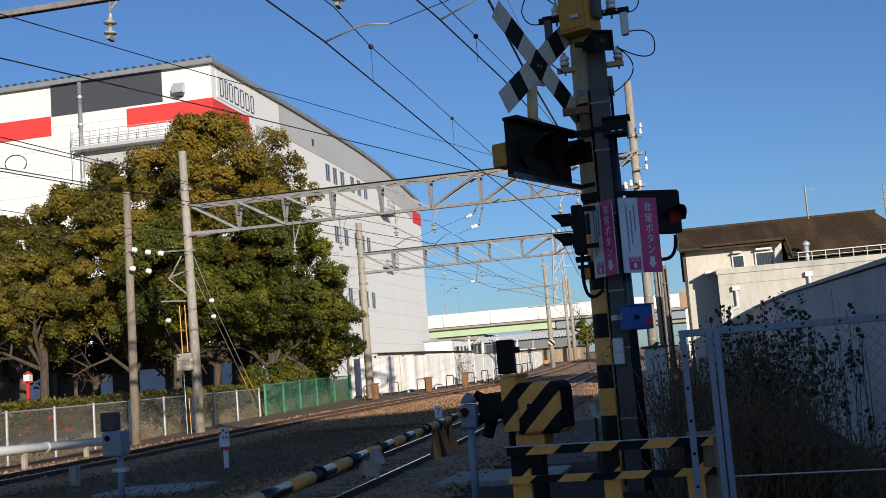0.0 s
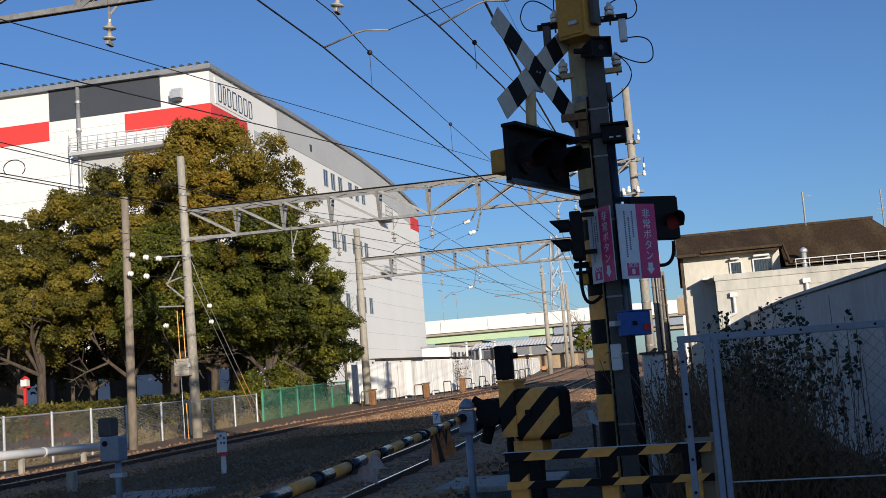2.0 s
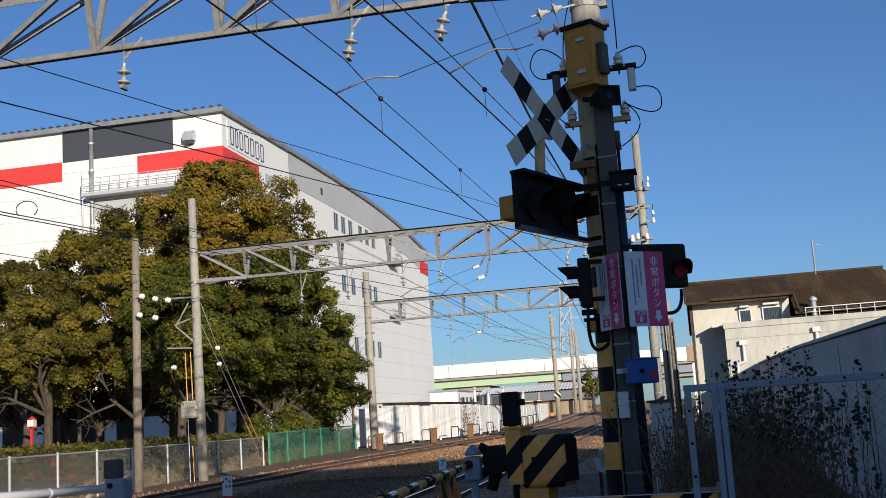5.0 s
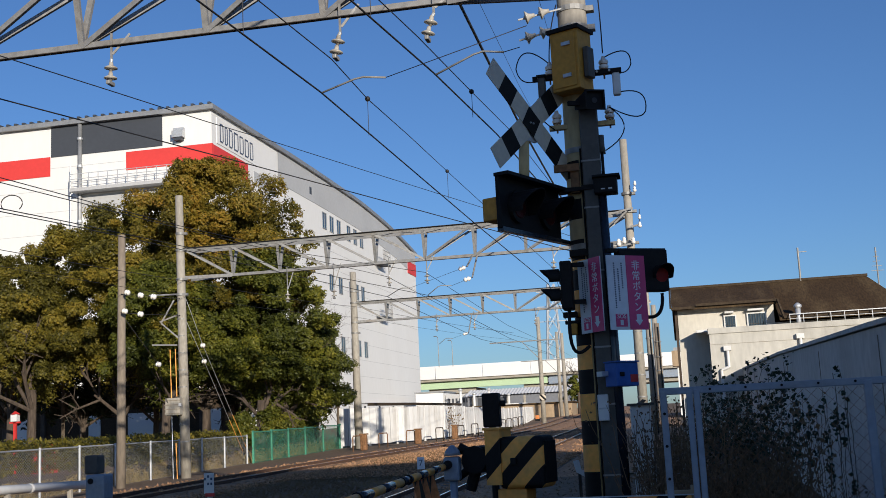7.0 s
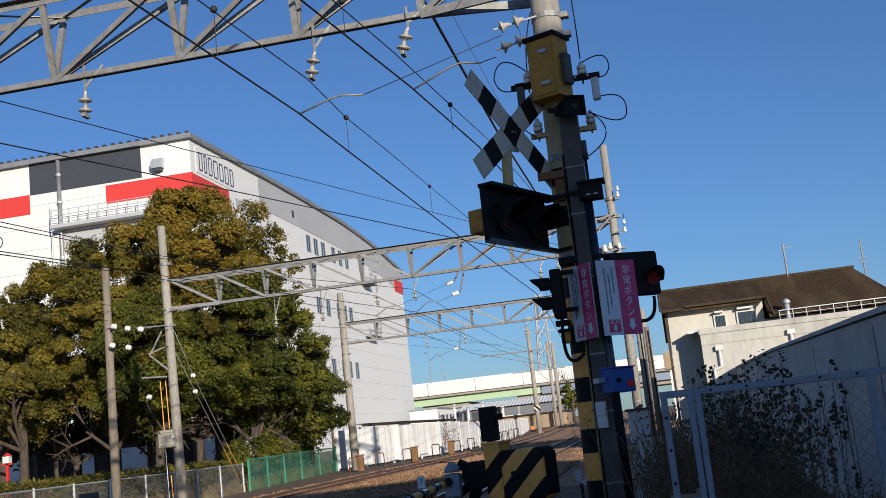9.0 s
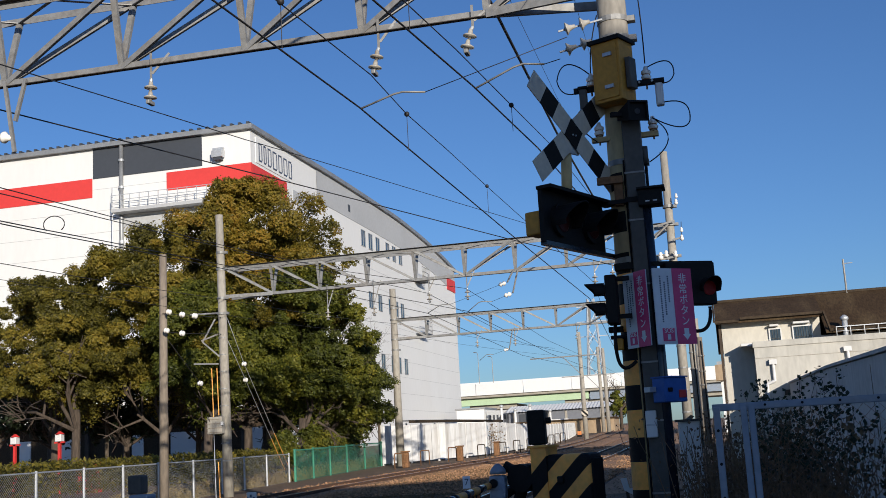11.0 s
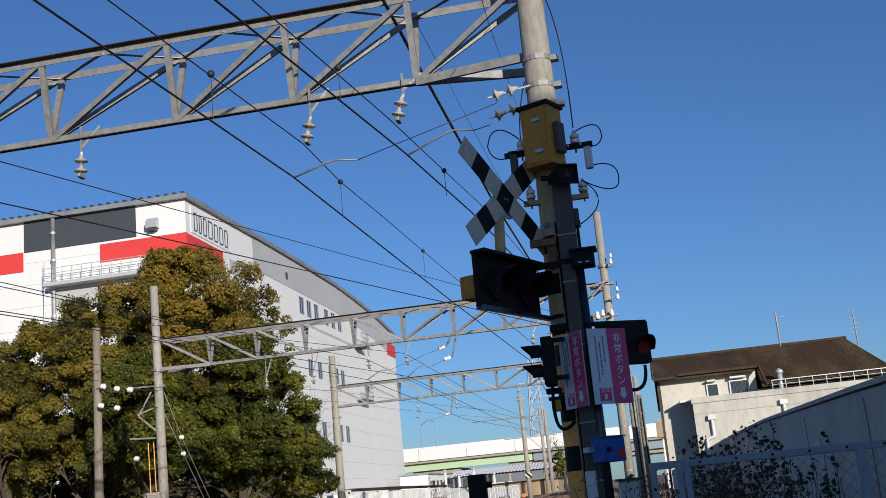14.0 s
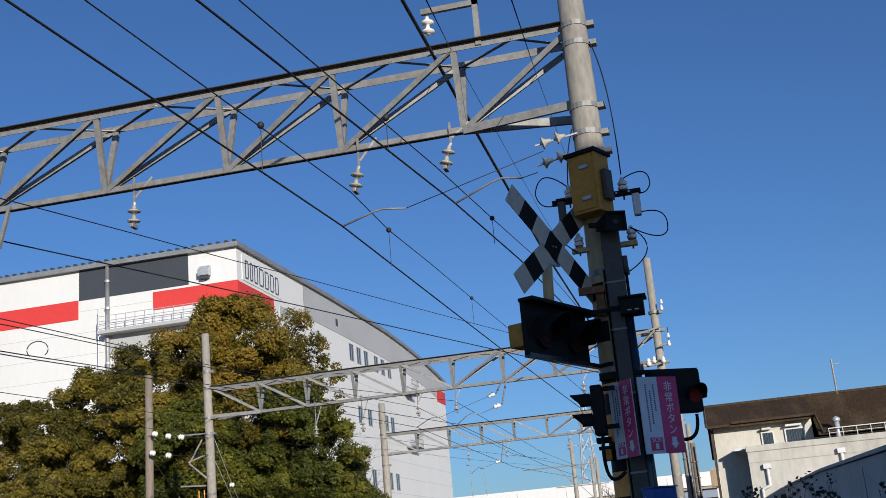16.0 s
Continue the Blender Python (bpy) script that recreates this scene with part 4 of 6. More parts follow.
def crossbuck():
    m = pose(-1.48, 13.45, 5.279, 0, 0, 61.6)
    top = thing("crossbuck", "crossed boards in weathered white and black squares", "crossing sign", (-1.48, 13.45, 5.28))
    for ang, off in ((-34.9, 0.0), (37.2, 0.012)):
        t = m @ pose(0, off, 0, 0, -ang, 0)
        for k in range(7):
            if k == 3 and off:
                continue
            a = -.963 + k * 1.926 / 7
            part("board_square", boxed(a, a + 1.926 / 7, -.006, .004, -.14, .14, m=t), "black" if k % 2 else "off_white", top)
    part("back_plate", boxed(-.12, .12, .02, .05, -.25, .2, m=m), "galvanised", top)
    part("post", tubed((-1.62, 13.42, 4.35), (-1.58, 13.45, 5.15), .065, n=12), "mast_concrete", top, smooth=True)
    part("stay", boxed(0, 0.62, .03, .07, -.16, -.10, m=m @ pose(0, 0, 0, 0, 12, 0)), "steel", top)
    bm = bmesh.new()
    for dx in (-.03, .03):
        add_tube(bm, m @ Vector((dx, -.02, -.02)), m @ Vector((dx, .0, -.02)), .012, n=8)
    part("bolt", bm, "galvanised", top)


crossbuck()


def hood(bm, m, x, z, r, length, n=14):
    """A tubular visor, open below."""
    lo, hi = [], []
    for k in range(n + 1):
        a = radians(-20 + 220 * k / n)
        c, s = math.cos(a) * r, math.sin(a) * r
        for rr, row in ((1.0, lo), (0.94, hi)):
            row.append((bm.verts.new(m @ Vector((x + c * rr, -.02, z + s * rr))), bm.verts.new(m @ Vector((x + c * rr, -length * (.55 + .45 * max(math.sin(a), 0)), z + s * rr)))))
    for row in (lo, hi):
        for p, q in zip(row, row[1:]):
            bm.faces.new((p[0], q[0], q[1], p[1]))
    for p, q, u, v in zip(lo, lo[1:], hi, hi[1:]):
        bm.faces.new((p[1], q[1], v[1], u[1]))


def flasher():
    m = pose(-1.55, 13.35, 4.17, 0, 0, 67)
    top = thing("crossing_lamp_unit", "black twin crossing lamp unit with unlit red lenses", "crossing lights", (-1.55, 13.35, 4.17))
    part("backboard", boxed(-.72, .72, -.02, .04, -.33, .33, .01, m), "black", top)
    for x in (-.36, .36):
        bm = bmesh.new()
        add_tube(bm, m @ Vector((x, -.07, -.04)), m @ Vector((x, .12, -.04)), .2, n=20)
        lamp = part("lamp_body", bm, "black", top)
        bm = bmesh.new()
        hood(bm, m, x, -.06, .2, .40)
        part("visor", bm, "black", lamp)
        bm = bmesh.new()
        add_tube(bm, m @ Vector((x, -.078, -.04)), m @ Vector((x, -.066, -.04)), .13, .15, n=20)
        part("lens", bm, "dark_lens", lamp, "dark red glass lens")
    part("top_visor", boxed(-.74, .9, -.16, .04, .29, .33, m=m), "black", top)
    part("bottom_rail", boxed(-.70, 1.25, -.03, .05, -.36, -.31, m=m), "gloss_black", top)
    part("arm", boxed(.6, 1.3, -.04, .04, -.02, .10, m=m), "black", top)
    part("rear_lamp", boxed(-.68, -.42, .06, .26, -.22, .06, .02, m), "ochre_paint", top, "mustard painted lamp back")
    part("mast_clamp", boxed(-1.16, -.70, 13.92, 14.45, 3.62, 3.70), "black", top)


flasher()


def small_signal():
    top = thing("side_signal", "black two-lamp warning signal with long visors", "signal", (-1.2, 13.75, 3.0))
    part("housing", boxed(-1.27, -1.13, 13.62, 13.9, 2.93, 3.53, .02), "black", top)
    for z in (3.34, 3.10):
        bm = bmesh.new()
        m = pose(-1.27, 13.76, z, 0, 0, -80)
        hood(bm, m, 0, 0, .11, .26)
        part("visor", bm, "black", top)
        part("lens", tubed((-1.29, 13.76, z), (-1.275, 13.76, z), .09, n=14), "dark_lens", top)
    for z in (3.46, 3.0):
        part("bracket", boxed(-1.15, -.98, 13.72, 13.8, z, z + .05), "black", top)
    wires("cable", curve_points((-1.19, 13.75, 2.93), (-1.26, 13.75, 2.2), (-.98, 13.85, 2.48)), .022, top, "black", n=8)


small_signal()


def road_signal():
    m = pose(-.25, 13.95, 3.36, 0, 0, 30)
    top = thing("road_signal", "black warning signal box with a hooded red lamp", "signal", (-.25, 13.95, 3.36))
    part("housing", boxed(-.36, .30, -.06, .10, -.25, .27, .015, m), "black", top)
    bm = bmesh.new()
    hood(bm, m, .20, -.05, .125, .24)
    part("visor", bm, "black", top)
    bm = bmesh.new()
    add_tube(bm, m @ Vector((.20, -.066, -.05)), m @ Vector((.20, -.05, -.05)), .09, n=18)
    lens = part("lens", bm, "red_lens", top, "dim red lens")
    part("arm", boxed(-.5, .3, -.02, .04, .24, .29, m=m), "black", top)
    wires("cable", curve_points((-.06, 13.98, 3.08), (-.05, 13.98, 2.7), (-.34, 13.92, 2.82)), .022, top, "black", n=8)


road_signal()


def text_mesh(body, size, m, mat, name, parent, extrude=0.002):
    cu = bpy.data.curves.new(name, "FONT")
    cu.body, cu.size, cu.align_x, cu.align_y, cu.extrude = body, size, "CENTER", "CENTER", extrude
    tmp = bpy.data.objects.new(name, cu)
    scene.collection.objects.link(tmp)
    deps = bpy.context.evaluated_depsgraph_get()
    me = bpy.data.meshes.new_from_object(tmp.evaluated_get(deps))
    bpy.data.objects.remove(tmp)
    me.transform(m)
    me.materials.clear()
    me.materials.append(M[mat])
    ob = new(name, me)
    ob.parent = parent
    if parent.parent is None:
        ob.matrix_parent_inverse = parent.matrix_basis.inverted()
    return ob


def button_sign(cx, cy, cz, yaw, w, h):
    """The emergency button sign: white and magenta halves with vertical writing."""
    m = pose(cx, cy, cz, 0, 0, yaw)
    top = thing("emergency_button_sign", "white and magenta emergency button sign with vertical writing", "sign", (cx, cy, cz), "emergency button signs")
    part("plate", boxed(-w / 2, w / 2, -.004, .012, -h / 2, h / 2, m=m), "sign_white", top)
    field = part("magenta_field", boxed(0.0, w / 2 + .001, -.009, -.003, -h / 2 - .001, h / 2 + .001, m=m), "magenta", top)
    for i, ch in enumerate("非常ボタン"):
        text_mesh(ch, .125, m @ pose(w * .25, -.011, h * .36 - i * .128, 90, 0, 0), "sign_white", "character", field)
    bm = bmesh.new()
    ax, az = w * .25, -h * .37
    pts = [(-.035, .07), (.035, .07), (.035, 0), (.06, 0), (0, -.07), (-.06, 0), (-.035, 0)]
    bm.faces.new([bm.verts.new(m @ Vector((ax + x, -.0115, az + z))) for x, z in pts])
    part("arrow", bm, "sign_white", field)
    sos = part("sos_panel", boxed(-w * .36, -w * .06, -.009, -.003, -h * .46, -h * .29, m=m), "magenta", top)
    text_mesh("SOS", .075, m @ pose(-w * .21, -.011, -h * .325, 90, 0, 0), "sign_white", "sos_letters", sos)
    part("hand_mark", boxed(-w * .25, -w * .17, -.012, -.008, -h * .44, -h * .37, m=m), "sign_white", sos)
    # three columns of writing too small to read
    for k, (x, z0, z1) in enumerate(((-w * .12, .40, .05), (-w * .22, .32, -.12), (-w * .32, .40, -.2))):
        z = z0 * h
        while z > z1 * h:
            part("text_bar", boxed(x - .010, x + .010, -.006, -.003, z - .018, z, m=m), "ink", top)
            z -= .027
    part("clamp", boxed(-.03, .03, .01, .12, h * .2, h * .26, m=m), "galvanised", top)
    part("clamp", boxed(-.03, .03, .01, .12, -h * .3, -h * .24, m=m), "galvanised", top)


button_sign(-.47, 13.7, 3.09, 39, .56, .91)
button_sign(-.92, 13.75, 3.09, -51, .48, .91)


def button_box():
    m = pose(-.56, 13.74, 2.11, 0, 0, 48)
    top = thing("emergency_button_box", "blue emergency button box with a dark red label", "call box", (-.56, 13.74, 2.11))
    part("case", boxed(-.20, .17, -.04, .16, -.15, .14, .012, m), "blue", top)
    part("red_label", boxed(.03, .15, -.046, -.04, -.10, -.01, m=m), "red_paint", top)
    part("button", boxed(-.15, -.08, -.06, -.04, -.03, .02, .008, m), "black", top)
    part("lid", boxed(-.21, .18, -.06, .17, .14, .155, m=m), "blue", top)
    part("clamp", boxed(-.3, -.1, .1, .2, -.02, .04, m=m), "galvanised", top)


button_box()


def mast_boxes():
    top = thing("terminal_box", "small white plastic box strapped to the mast", "junction box", (-.86, 13.84, 1.7))
    part("case", boxed(-.93, -.80, 13.78, 13.88, 1.56, 1.88, .012), "white_paint", top)
    part("clip", boxed(-.92, -.81, 13.77, 13.785, 1.7, 1.72), "galvanised", top)
    top = thing("mast_cabinet", "olive-yellow steel cabinet with a dark cap on the mast", "cabinet", (-1.0, 13.9, 5.75))
    m = pose(-.95, 13.98, 6.13, 0, 0, -24)
    part("case", boxed(-.2, .2, -.22, .14, -.4, .4, .01, m), "ochre_paint", top)
    part("cap", boxed(-.23, .23, -.26, .17, .38, .43, m=m), "black", top)
    part("door_edge", boxed(-.16, .16, -.235, -.22, -.36, .36, .004, m), "ochre_paint", top)
    for z in (.2, -.22):
        part("latch", boxed(-.02, .10, -.26, -.23, z - .02, z + .025, m=m), "galvanised", top)
    part("side_unit", boxed(.21, .28, -.12, .05, -.25, .15, .01, m), "grey_paint", top)
    # horn
    top = thing("warning_speaker", "square dark grey warning horn speaker", "loudspeaker", (-.68, 13.75, 5.56))
    m = pose(-.71, 13.70, 5.53, 0, 0, 24) @ Matrix.Scale(.92, 4)
    bm = bmesh.new()
    a = [bm.verts.new(m @ Vector(p)) for p in ((-.13, -.06, -.13), (.13, -.06, -.13), (.13, -.06, .13), (-.13, -.06, .13))]
    b = [bm.verts.new(m @ Vector(p)) for p in ((-.19, .24, -.06), (-.07, .24, -.06), (-.07, .24, .06), (-.19, .24, .06))]
    for k in range(4):
        bm.faces.new((a[k], a[(k + 1) % 4], b[(k + 1) % 4], b[k]))
    bm.faces.new(b)
    part("horn", bm, "black", top)
    part("rim", boxed(-.14, .14, -.08, -.05, .115, .14, m=m), "black", top)
    part("rim", boxed(-.14, .14, -.08, -.05, -.14, -.115, m=m), "black", top)
    part("rim", boxed(-.14, -.115, -.08, -.05, -.14, .14, m=m), "black", top)
    part("rim", boxed(.115, .14, -.08, -.05, -.14, .14, m=m), "black", top)
    part("mouth", boxed(-.115, .115, -.03, -.02, -.115, .115, m=m), "black", top)
    part("driver", tubed(m @ Vector((0, -.04, 0)), m @ Vector((0, 0, 0)), .035, n=12), "grille", top)
    part("bracket", boxed(-.32, -.05, .1, .16, -.03, .03, m=m), "black", top)


mast_boxes()


def post_insulator(x, y, z, s=1.0):
    top = thing("post_insulator", "white glazed post insulator with rusty cap", "insulator", (x, y, z), "mast insulators")
    part("body", lathe([(0, .03), (.12, .058), (.28, .066), (.38, .042), (.5, .064), (.66, .06), (.78, .034), (1, .022)], (x, y, z - .085), (x, y, z + .10)), "porcelain", top, smooth=True)
    for dz in (-.012, -.08):
        part("rust_ring", tubed((x, y, z + dz), (x, y, z + dz + .024), .052, n=14), "rust", top)
    part("pin", tubed((x, y, z - .2), (x, y, z - .08), .012, n=8), "rust", top)
    return top


def mast_fittings():
    top = thing("insulator_crossarm", "short rusty steel cross arms on the mast", "cross arm", (MX, MY, 5.3))
    part("arm", boxed(-1.5, -.35, 14.05, 14.13, 5.98, 6.04), "black", top)
    for x in (-1.42, -.66, -.5):
        part("arm_bolt", tubed((x, 14.03, 6.01), (x, 14.05, 6.01), .014, n=8), "galvanised", top)
    part("arm", boxed(-1.32, -.48, 14.05, 14.13, 5.30, 5.36), "mast_concrete", top)
    for x, z in ((-1.27, 6.12), (-.57, 6.12), (-1.22, 5.46), (-.54, 5.46)):
        post_insulator(x, 14.09, z)
    for x, mat, z, n in ((-1.38, "grey_paint", 5.88, "dull grey cutout switch"), (-.42, "white_paint", 5.84, "white porcelain cutout switch")):
        t = thing("cutout_switch", n, "switch", (x, 14.05, z))
        part("body", boxed(x - .05, x + .05, 14.0, 14.1, z - .17, z + .13, .02), mat, t)
        part("cap", boxed(x - .06, x + .06, 13.99, 14.11, z + .13, z + .16), "black", t)
    loops = [((-1.27, 14.09, 6.2), (-1.62, 14.0, 6.55), (-1.7, 14.0, 6.15)), ((-1.7, 14.0, 6.15), (-1.66, 14.0, 5.88), (-1.38, 14.02, 5.98)),
             ((-1.40, 14.02, 5.75), (-1.62, 14.0, 5.6), (-1.25, 14.05, 5.3)),
             ((-.57, 14.09, 6.2), (-.2, 14.0, 6.35), (-.22, 14.0, 6.05)), ((-.22, 14.0, 6.05), (-.28, 14.0, 5.9), (-.42, 14.02, 5.98)),
             ((-.42, 14.02, 5.7), (-.02, 14.0, 5.75), (-.08, 14.0, 5.42)), ((-.08, 14.0, 5.42), (-.15, 14.0, 5.25), (-.54, 14.05, 5.53)),
             ((-.54, 14.05, 5.53), (-.15, 14.0, 5.2), (-.62, 14.0, 4.95)), ((-.75, 14.1, 8.2), (-.55, 14.0, 7.6), (-.57, 14.05, 6.25)),
             ((-1.13, 14.1, 7.0), (-1.25, 14.0, 6.6), (-1.27, 14.09, 6.2))]
    for a, b, c in loops:
        wires("jumper_cable", curve_points(a, b, c), .008, top, "black", n=6)
    # strain insulators holding the tie wires
    for z, dz in ((6.92, -.14), (6.66, -.16)):
        t = thing("strain_insulator", "pair of white strain insulators on the mast", "insulator", (-1.2, 14.0, z), "mast insulators")
        for f in (.25, .6):
            a = Vector((-1.08, 14.0, z)).lerp(Vector((-1.62, 13.9, z + dz)), f)
            b = Vector((-1.08, 14.0, z)).lerp(Vector((-1.62, 13.9, z + dz)), f + .25)
            part("disc", lathe([(0, .025), (.25, .03), (.55, .045), (.78, .082), (.86, .088), (.9, .035), (1, .025)], a, b), "grey_porcelain", t, smooth=True)
        part("rod", tubed((-1.05, 14.05, z), (-1.62, 13.9, z + dz), .014, n=8), "galvanised", t)
    # upper feeder arm above the beam
    t = thing("feeder_bracket", "grey steel feeder bracket standing on the beam", "bracket", (-2.27, 14.2, 8.5))
    part("post", boxed(-2.31, -2.23, 14.17, 14.23, 8.5, 9.6), "steel", t)
    part("arm", boxed(-3.05, -2.23, 14.17, 14.23, 9.12, 9.2), "steel", t)
    for z in (9.02, 8.88):
        part("disc", lathe([(0, .026), (.3, .035), (.6, .092), (.75, .096), (.82, .035), (1, .025)], (-2.97, 14.2, z + .06), (-2.97, 14.2, z - .08)), "porcelain", t, smooth=True)
    t = thing("drop_bracket", "grey steel drop bracket under the beam", "bracket", (-9.93, 14.40, 6.30))
    for a, b in (((-10.11, 14.40, 7.41), (-9.93, 14.40, 6.29)), ((-9.75, 14.40, 7.41), (-9.92, 14.40, 6.77))):
        bm = bmesh.new()
        add_bar(bm, a, b, .05, .05)
        part("strut", bm, "steel", t)
    c = Vector((-10.08, 14.40, 6.53))
    part("disc", lathe([(0, .03), (.3, .05), (.5, .09), (.65, .09), (.7, .04), (1, .03)], c + Vector((.1, 0, -.02)), c + Vector((-.12, 0, .03))), "porcelain", t, "white porcelain disc", True)


mast_fittings()


# ---------------------------------------------------------------- gate, barrier and trackside boxes
def gate_machine():
    m = pose(-1.76, 12.8, 1.14, 0, 0, -14)
    top = thing("gate_machine", "black and yellow striped crossing gate machine on a pedestal", "gate machine", (-1.7, 13.0, 0))
    bm = stripes(-.30, .27, -.02, .42, -.29, .30, .15, -1.0, m, 0, .07)
    part("cover", bm, ["black", "yellow"], top)
    part("cover_band", boxed(.262, .285, .03, .37, -.23, .24, .008, m), "black", top)
    part("side_housing", stripes(-.43, -.24, -.04, .3, -.24, .38, .2, -1.0, m, 1), ["black", "yellow"], top)
    part("lid", boxed(-.45, -.22, -.06, .32, .38, .41, .008, m), "yellow", top)
    part("handle", boxed(-.12, -.05, -.06, -.02, -.02, .06, .01, m), "black", top)
    part("pedestal", boxed(-.34, .02, .05, .35, -.42, -.29, .015, m), "yellow", top)
    part("stand", boxed(-.26, -.06, .12, .28, -1.14, -.42, m=m), "black", top)
    part("weight", boxed(-.80, -.45, .1, .3, -.05, .2, .03, m), "black", top)
    for a, b, r in (((-.9, .2, -.15), (-.4, .2, .15), .05), ((-.85, .15, .2), (-.55, .2, .02), .06), ((-.75, .2, -.3), (-.6, .2, .1), .07)):
        part("lever", tubed(m @ Vector(a), m @ Vector(b), r, n=10), "black", top)
    part("pulley", tubed(m @ Vector((-.62, .05, .05)), m @ Vector((-.62, .35, .05)), .16, n=18), "black", top)


gate_machine()


def gate_arm():
    a, b = Vector((-2.78, 13.9, 1.13)), Vector((-1.98, 4.1, 1.08))
    top = thing("crossing_gate", "lowered glossy black and yellow crossing gate arm", "crossing gate", a)
    n = 20
    for k in range(n):
        p, q = a.lerp(b, k / n), a.lerp(b, (k + 1) / n)
        part("arm_section", tubed(p, q, .042 - .008 * k / n, .042 - .008 * (k + 1) / n, 14), "yellow" if k % 2 == 0 else "gloss_black", top, smooth=True)
    for f in (.36, .40, .60, .70, .78):
        p, q = a.lerp(b, f), a.lerp(b, f + .004)
        part("tie_band", tubed(p, q, .048, n=12), "black", top)
    # warning flap in upright stripes, and a knotted cloth
    d = (b - a).normalized()
    for i in range(12):
        bm = bmesh.new()
        p0, p1 = a.lerp(b, .175 + i * .0135), a.lerp(b, .175 + (i + 1) * .0135)
        rows = [[bm.verts.new(p + Vector((.02 * math.sin((i + e) * 1.7) * j, 0, -.04 - .07 * j))) for j in range(5)] for e, p in ((0, p0), (1, p1))]
        for j in range(4):
            bm.faces.new((rows[0][j], rows[1][j], rows[1][j + 1], rows[0][j + 1]))
        part("flap_stripe", bm, "orange" if i % 2 else "dark_trim", top, "faded orange and dark warning flap stripe")
    bm = bmesh.new()
    p0 = a.lerp(b, .655)
    grid = [[bm.verts.new(p0 + d * (i * .05 - .2) + Vector((.03 + .028 * j * (1 - .06 * i) + .02 * math.sin(i * 1.3), 0, .02 - .022 * j + .03 * math.sin(i * 1.1 + j * 1.2) - .010 * i))) for j in range(5)] for i in range(11)]
    for i in range(10):
        for j in range(4):
            bm.faces.new((grid[i][j], grid[i + 1][j], grid[i + 1][j + 1], grid[i][j + 1]))
    part("cloth", bm, "cloth", top, "crumpled pale cloth with red marks")
    m = pose(-2.56, 11.2, 1.235, 0, 0, 8) @ Matrix.Scale(.75, 4)
    plate = part("number_plate", boxed(-.05, .05, -.005, .005, -.08, .08, m=m), "sign_white", top)
    text_mesh("7", .12, m @ pose(0, -.008, 0, 90, 0, 0), "ink", "digit", plate)


gate_arm()


def signal_post():
    top = thing("dwarf_signal", "black dwarf signal box on a short post", "signal", (-2.36, 14.5, 0))
    part("post", tubed((-2.36, 14.5, 0), (-2.36, 14.5, 1.6), .05, n=10), "black", top)
    part("head", boxed(-2.47, -2.25, 14.42, 14.62, 1.55, 1.99, .02), "black", top)
    part("lens_ring", tubed((-2.24, 14.52, 1.85), (-2.18, 14.52, 1.85), .04, n=10), "black", top)
    top = thing("relay_box", "grey cast relay box on a post with a splayed foot", "relay box", (-2.6, 13.0, 0))
    part("post", tubed((-2.6, 13.0, 0), (-2.6, 13.0, .96), .045, n=12), "blue_grey", top, smooth=True)
    bm = bmesh.new()
    add_tube(bm, (-2.6, 13, 0), (-2.6, 13, .16), .13, .05, 12)
    part("foot", bm, "blue_grey", top)
    part("case", boxed(-2.70, -2.51, 12.92, 13.08, .96, 1.24, .03), "blue_grey", top)
    part("dome", lathe([(0, .1), (.4, .09), (.8, .05), (1, .02)], (-2.6, 13.0, 1.25), (-2.6, 13.0, 1.37)), "blue_grey", top, smooth=True)
    part("port", tubed((-2.64, 12.88, 1.15), (-2.64, 12.92, 1.15), .05, n=12), "black", top)
    top = thing("trackside_detector", "grey detector boxes on a trackside post", "detector", (-8.97, 16.5, 0))
    part("post", tubed((-8.97, 16.5, 0), (-8.97, 16.5, .75), .05, n=12), "blue_grey", top, smooth=True)
    part("case", boxed(-9.2, -8.87, 16.35, 16.65, .73, 1.12, .03), "blue_grey", top)
    part("rear_case", boxed(-9.36, -9.12, 16.6, 16.85, 1.12, 1.42, .03), "grey_paint", top)
    part("stem", tubed((-9.2, 16.7, .9), (-9.22, 16.72, 1.15), .04, n=8), "grey_paint", top)
    part("port", tubed((-9.10, 16.33, 1.02), (-9.10, 16.36, 1.02), .045, n=12), "black", top)
    part("collar", boxed(-9.08, -8.86, 16.42, 16.58, .48, .54), "galvanised", top)
    top = thing("marker_post", "white marker post with red band and black squares", "marker", (-9.72, 22.3, 0))
    part("post", boxed(-9.76, -9.66, 22.28, 22.32, 0, .5), "white_paint", top)
    part("plate", boxed(-9.82, -9.60, 22.24, 22.27, .46, .88, .01), "white_paint", top)
    part("red_band", boxed(-9.78, -9.58, 22.22, 22.245, .40, .47), "red_paint", top)
    for x, z in ((-9.79, .76), (-9.72, .81), (-9.65, .76), (-9.72, .66), (-9.65, .66)):
        part("square_mark", boxed(x - .02, x + .02, 22.232, 22.242, z - .025, z + .025), "ink", top)
    top = thing("short_post", "short weathered concrete marker stub", "post", (-11.9, 20.1, 0))
    part("stub", boxed(-11.98, -11.82, 20.0, 20.16, -.05, .40, .015), "concrete", top)
    top = thing("cable_pit_cover", "flat concrete cable pit cover beside the track", "pit cover", (-9.0, 17.9, 0))
    part("slab", boxed(-10.0, -8.3, 17.3, 18.7, -.05, .07, .02, pose(0, 0, 0)), "concrete", top)
    top = thing("crossing_slab", "pale flat concrete slab by the gate", "slab", (-2.8, 16.4, 0))
    part("slab", boxed(-3.7, -1.95, 15.6, 17.3, -.05, .10, .02), "concrete", top)


signal_post()


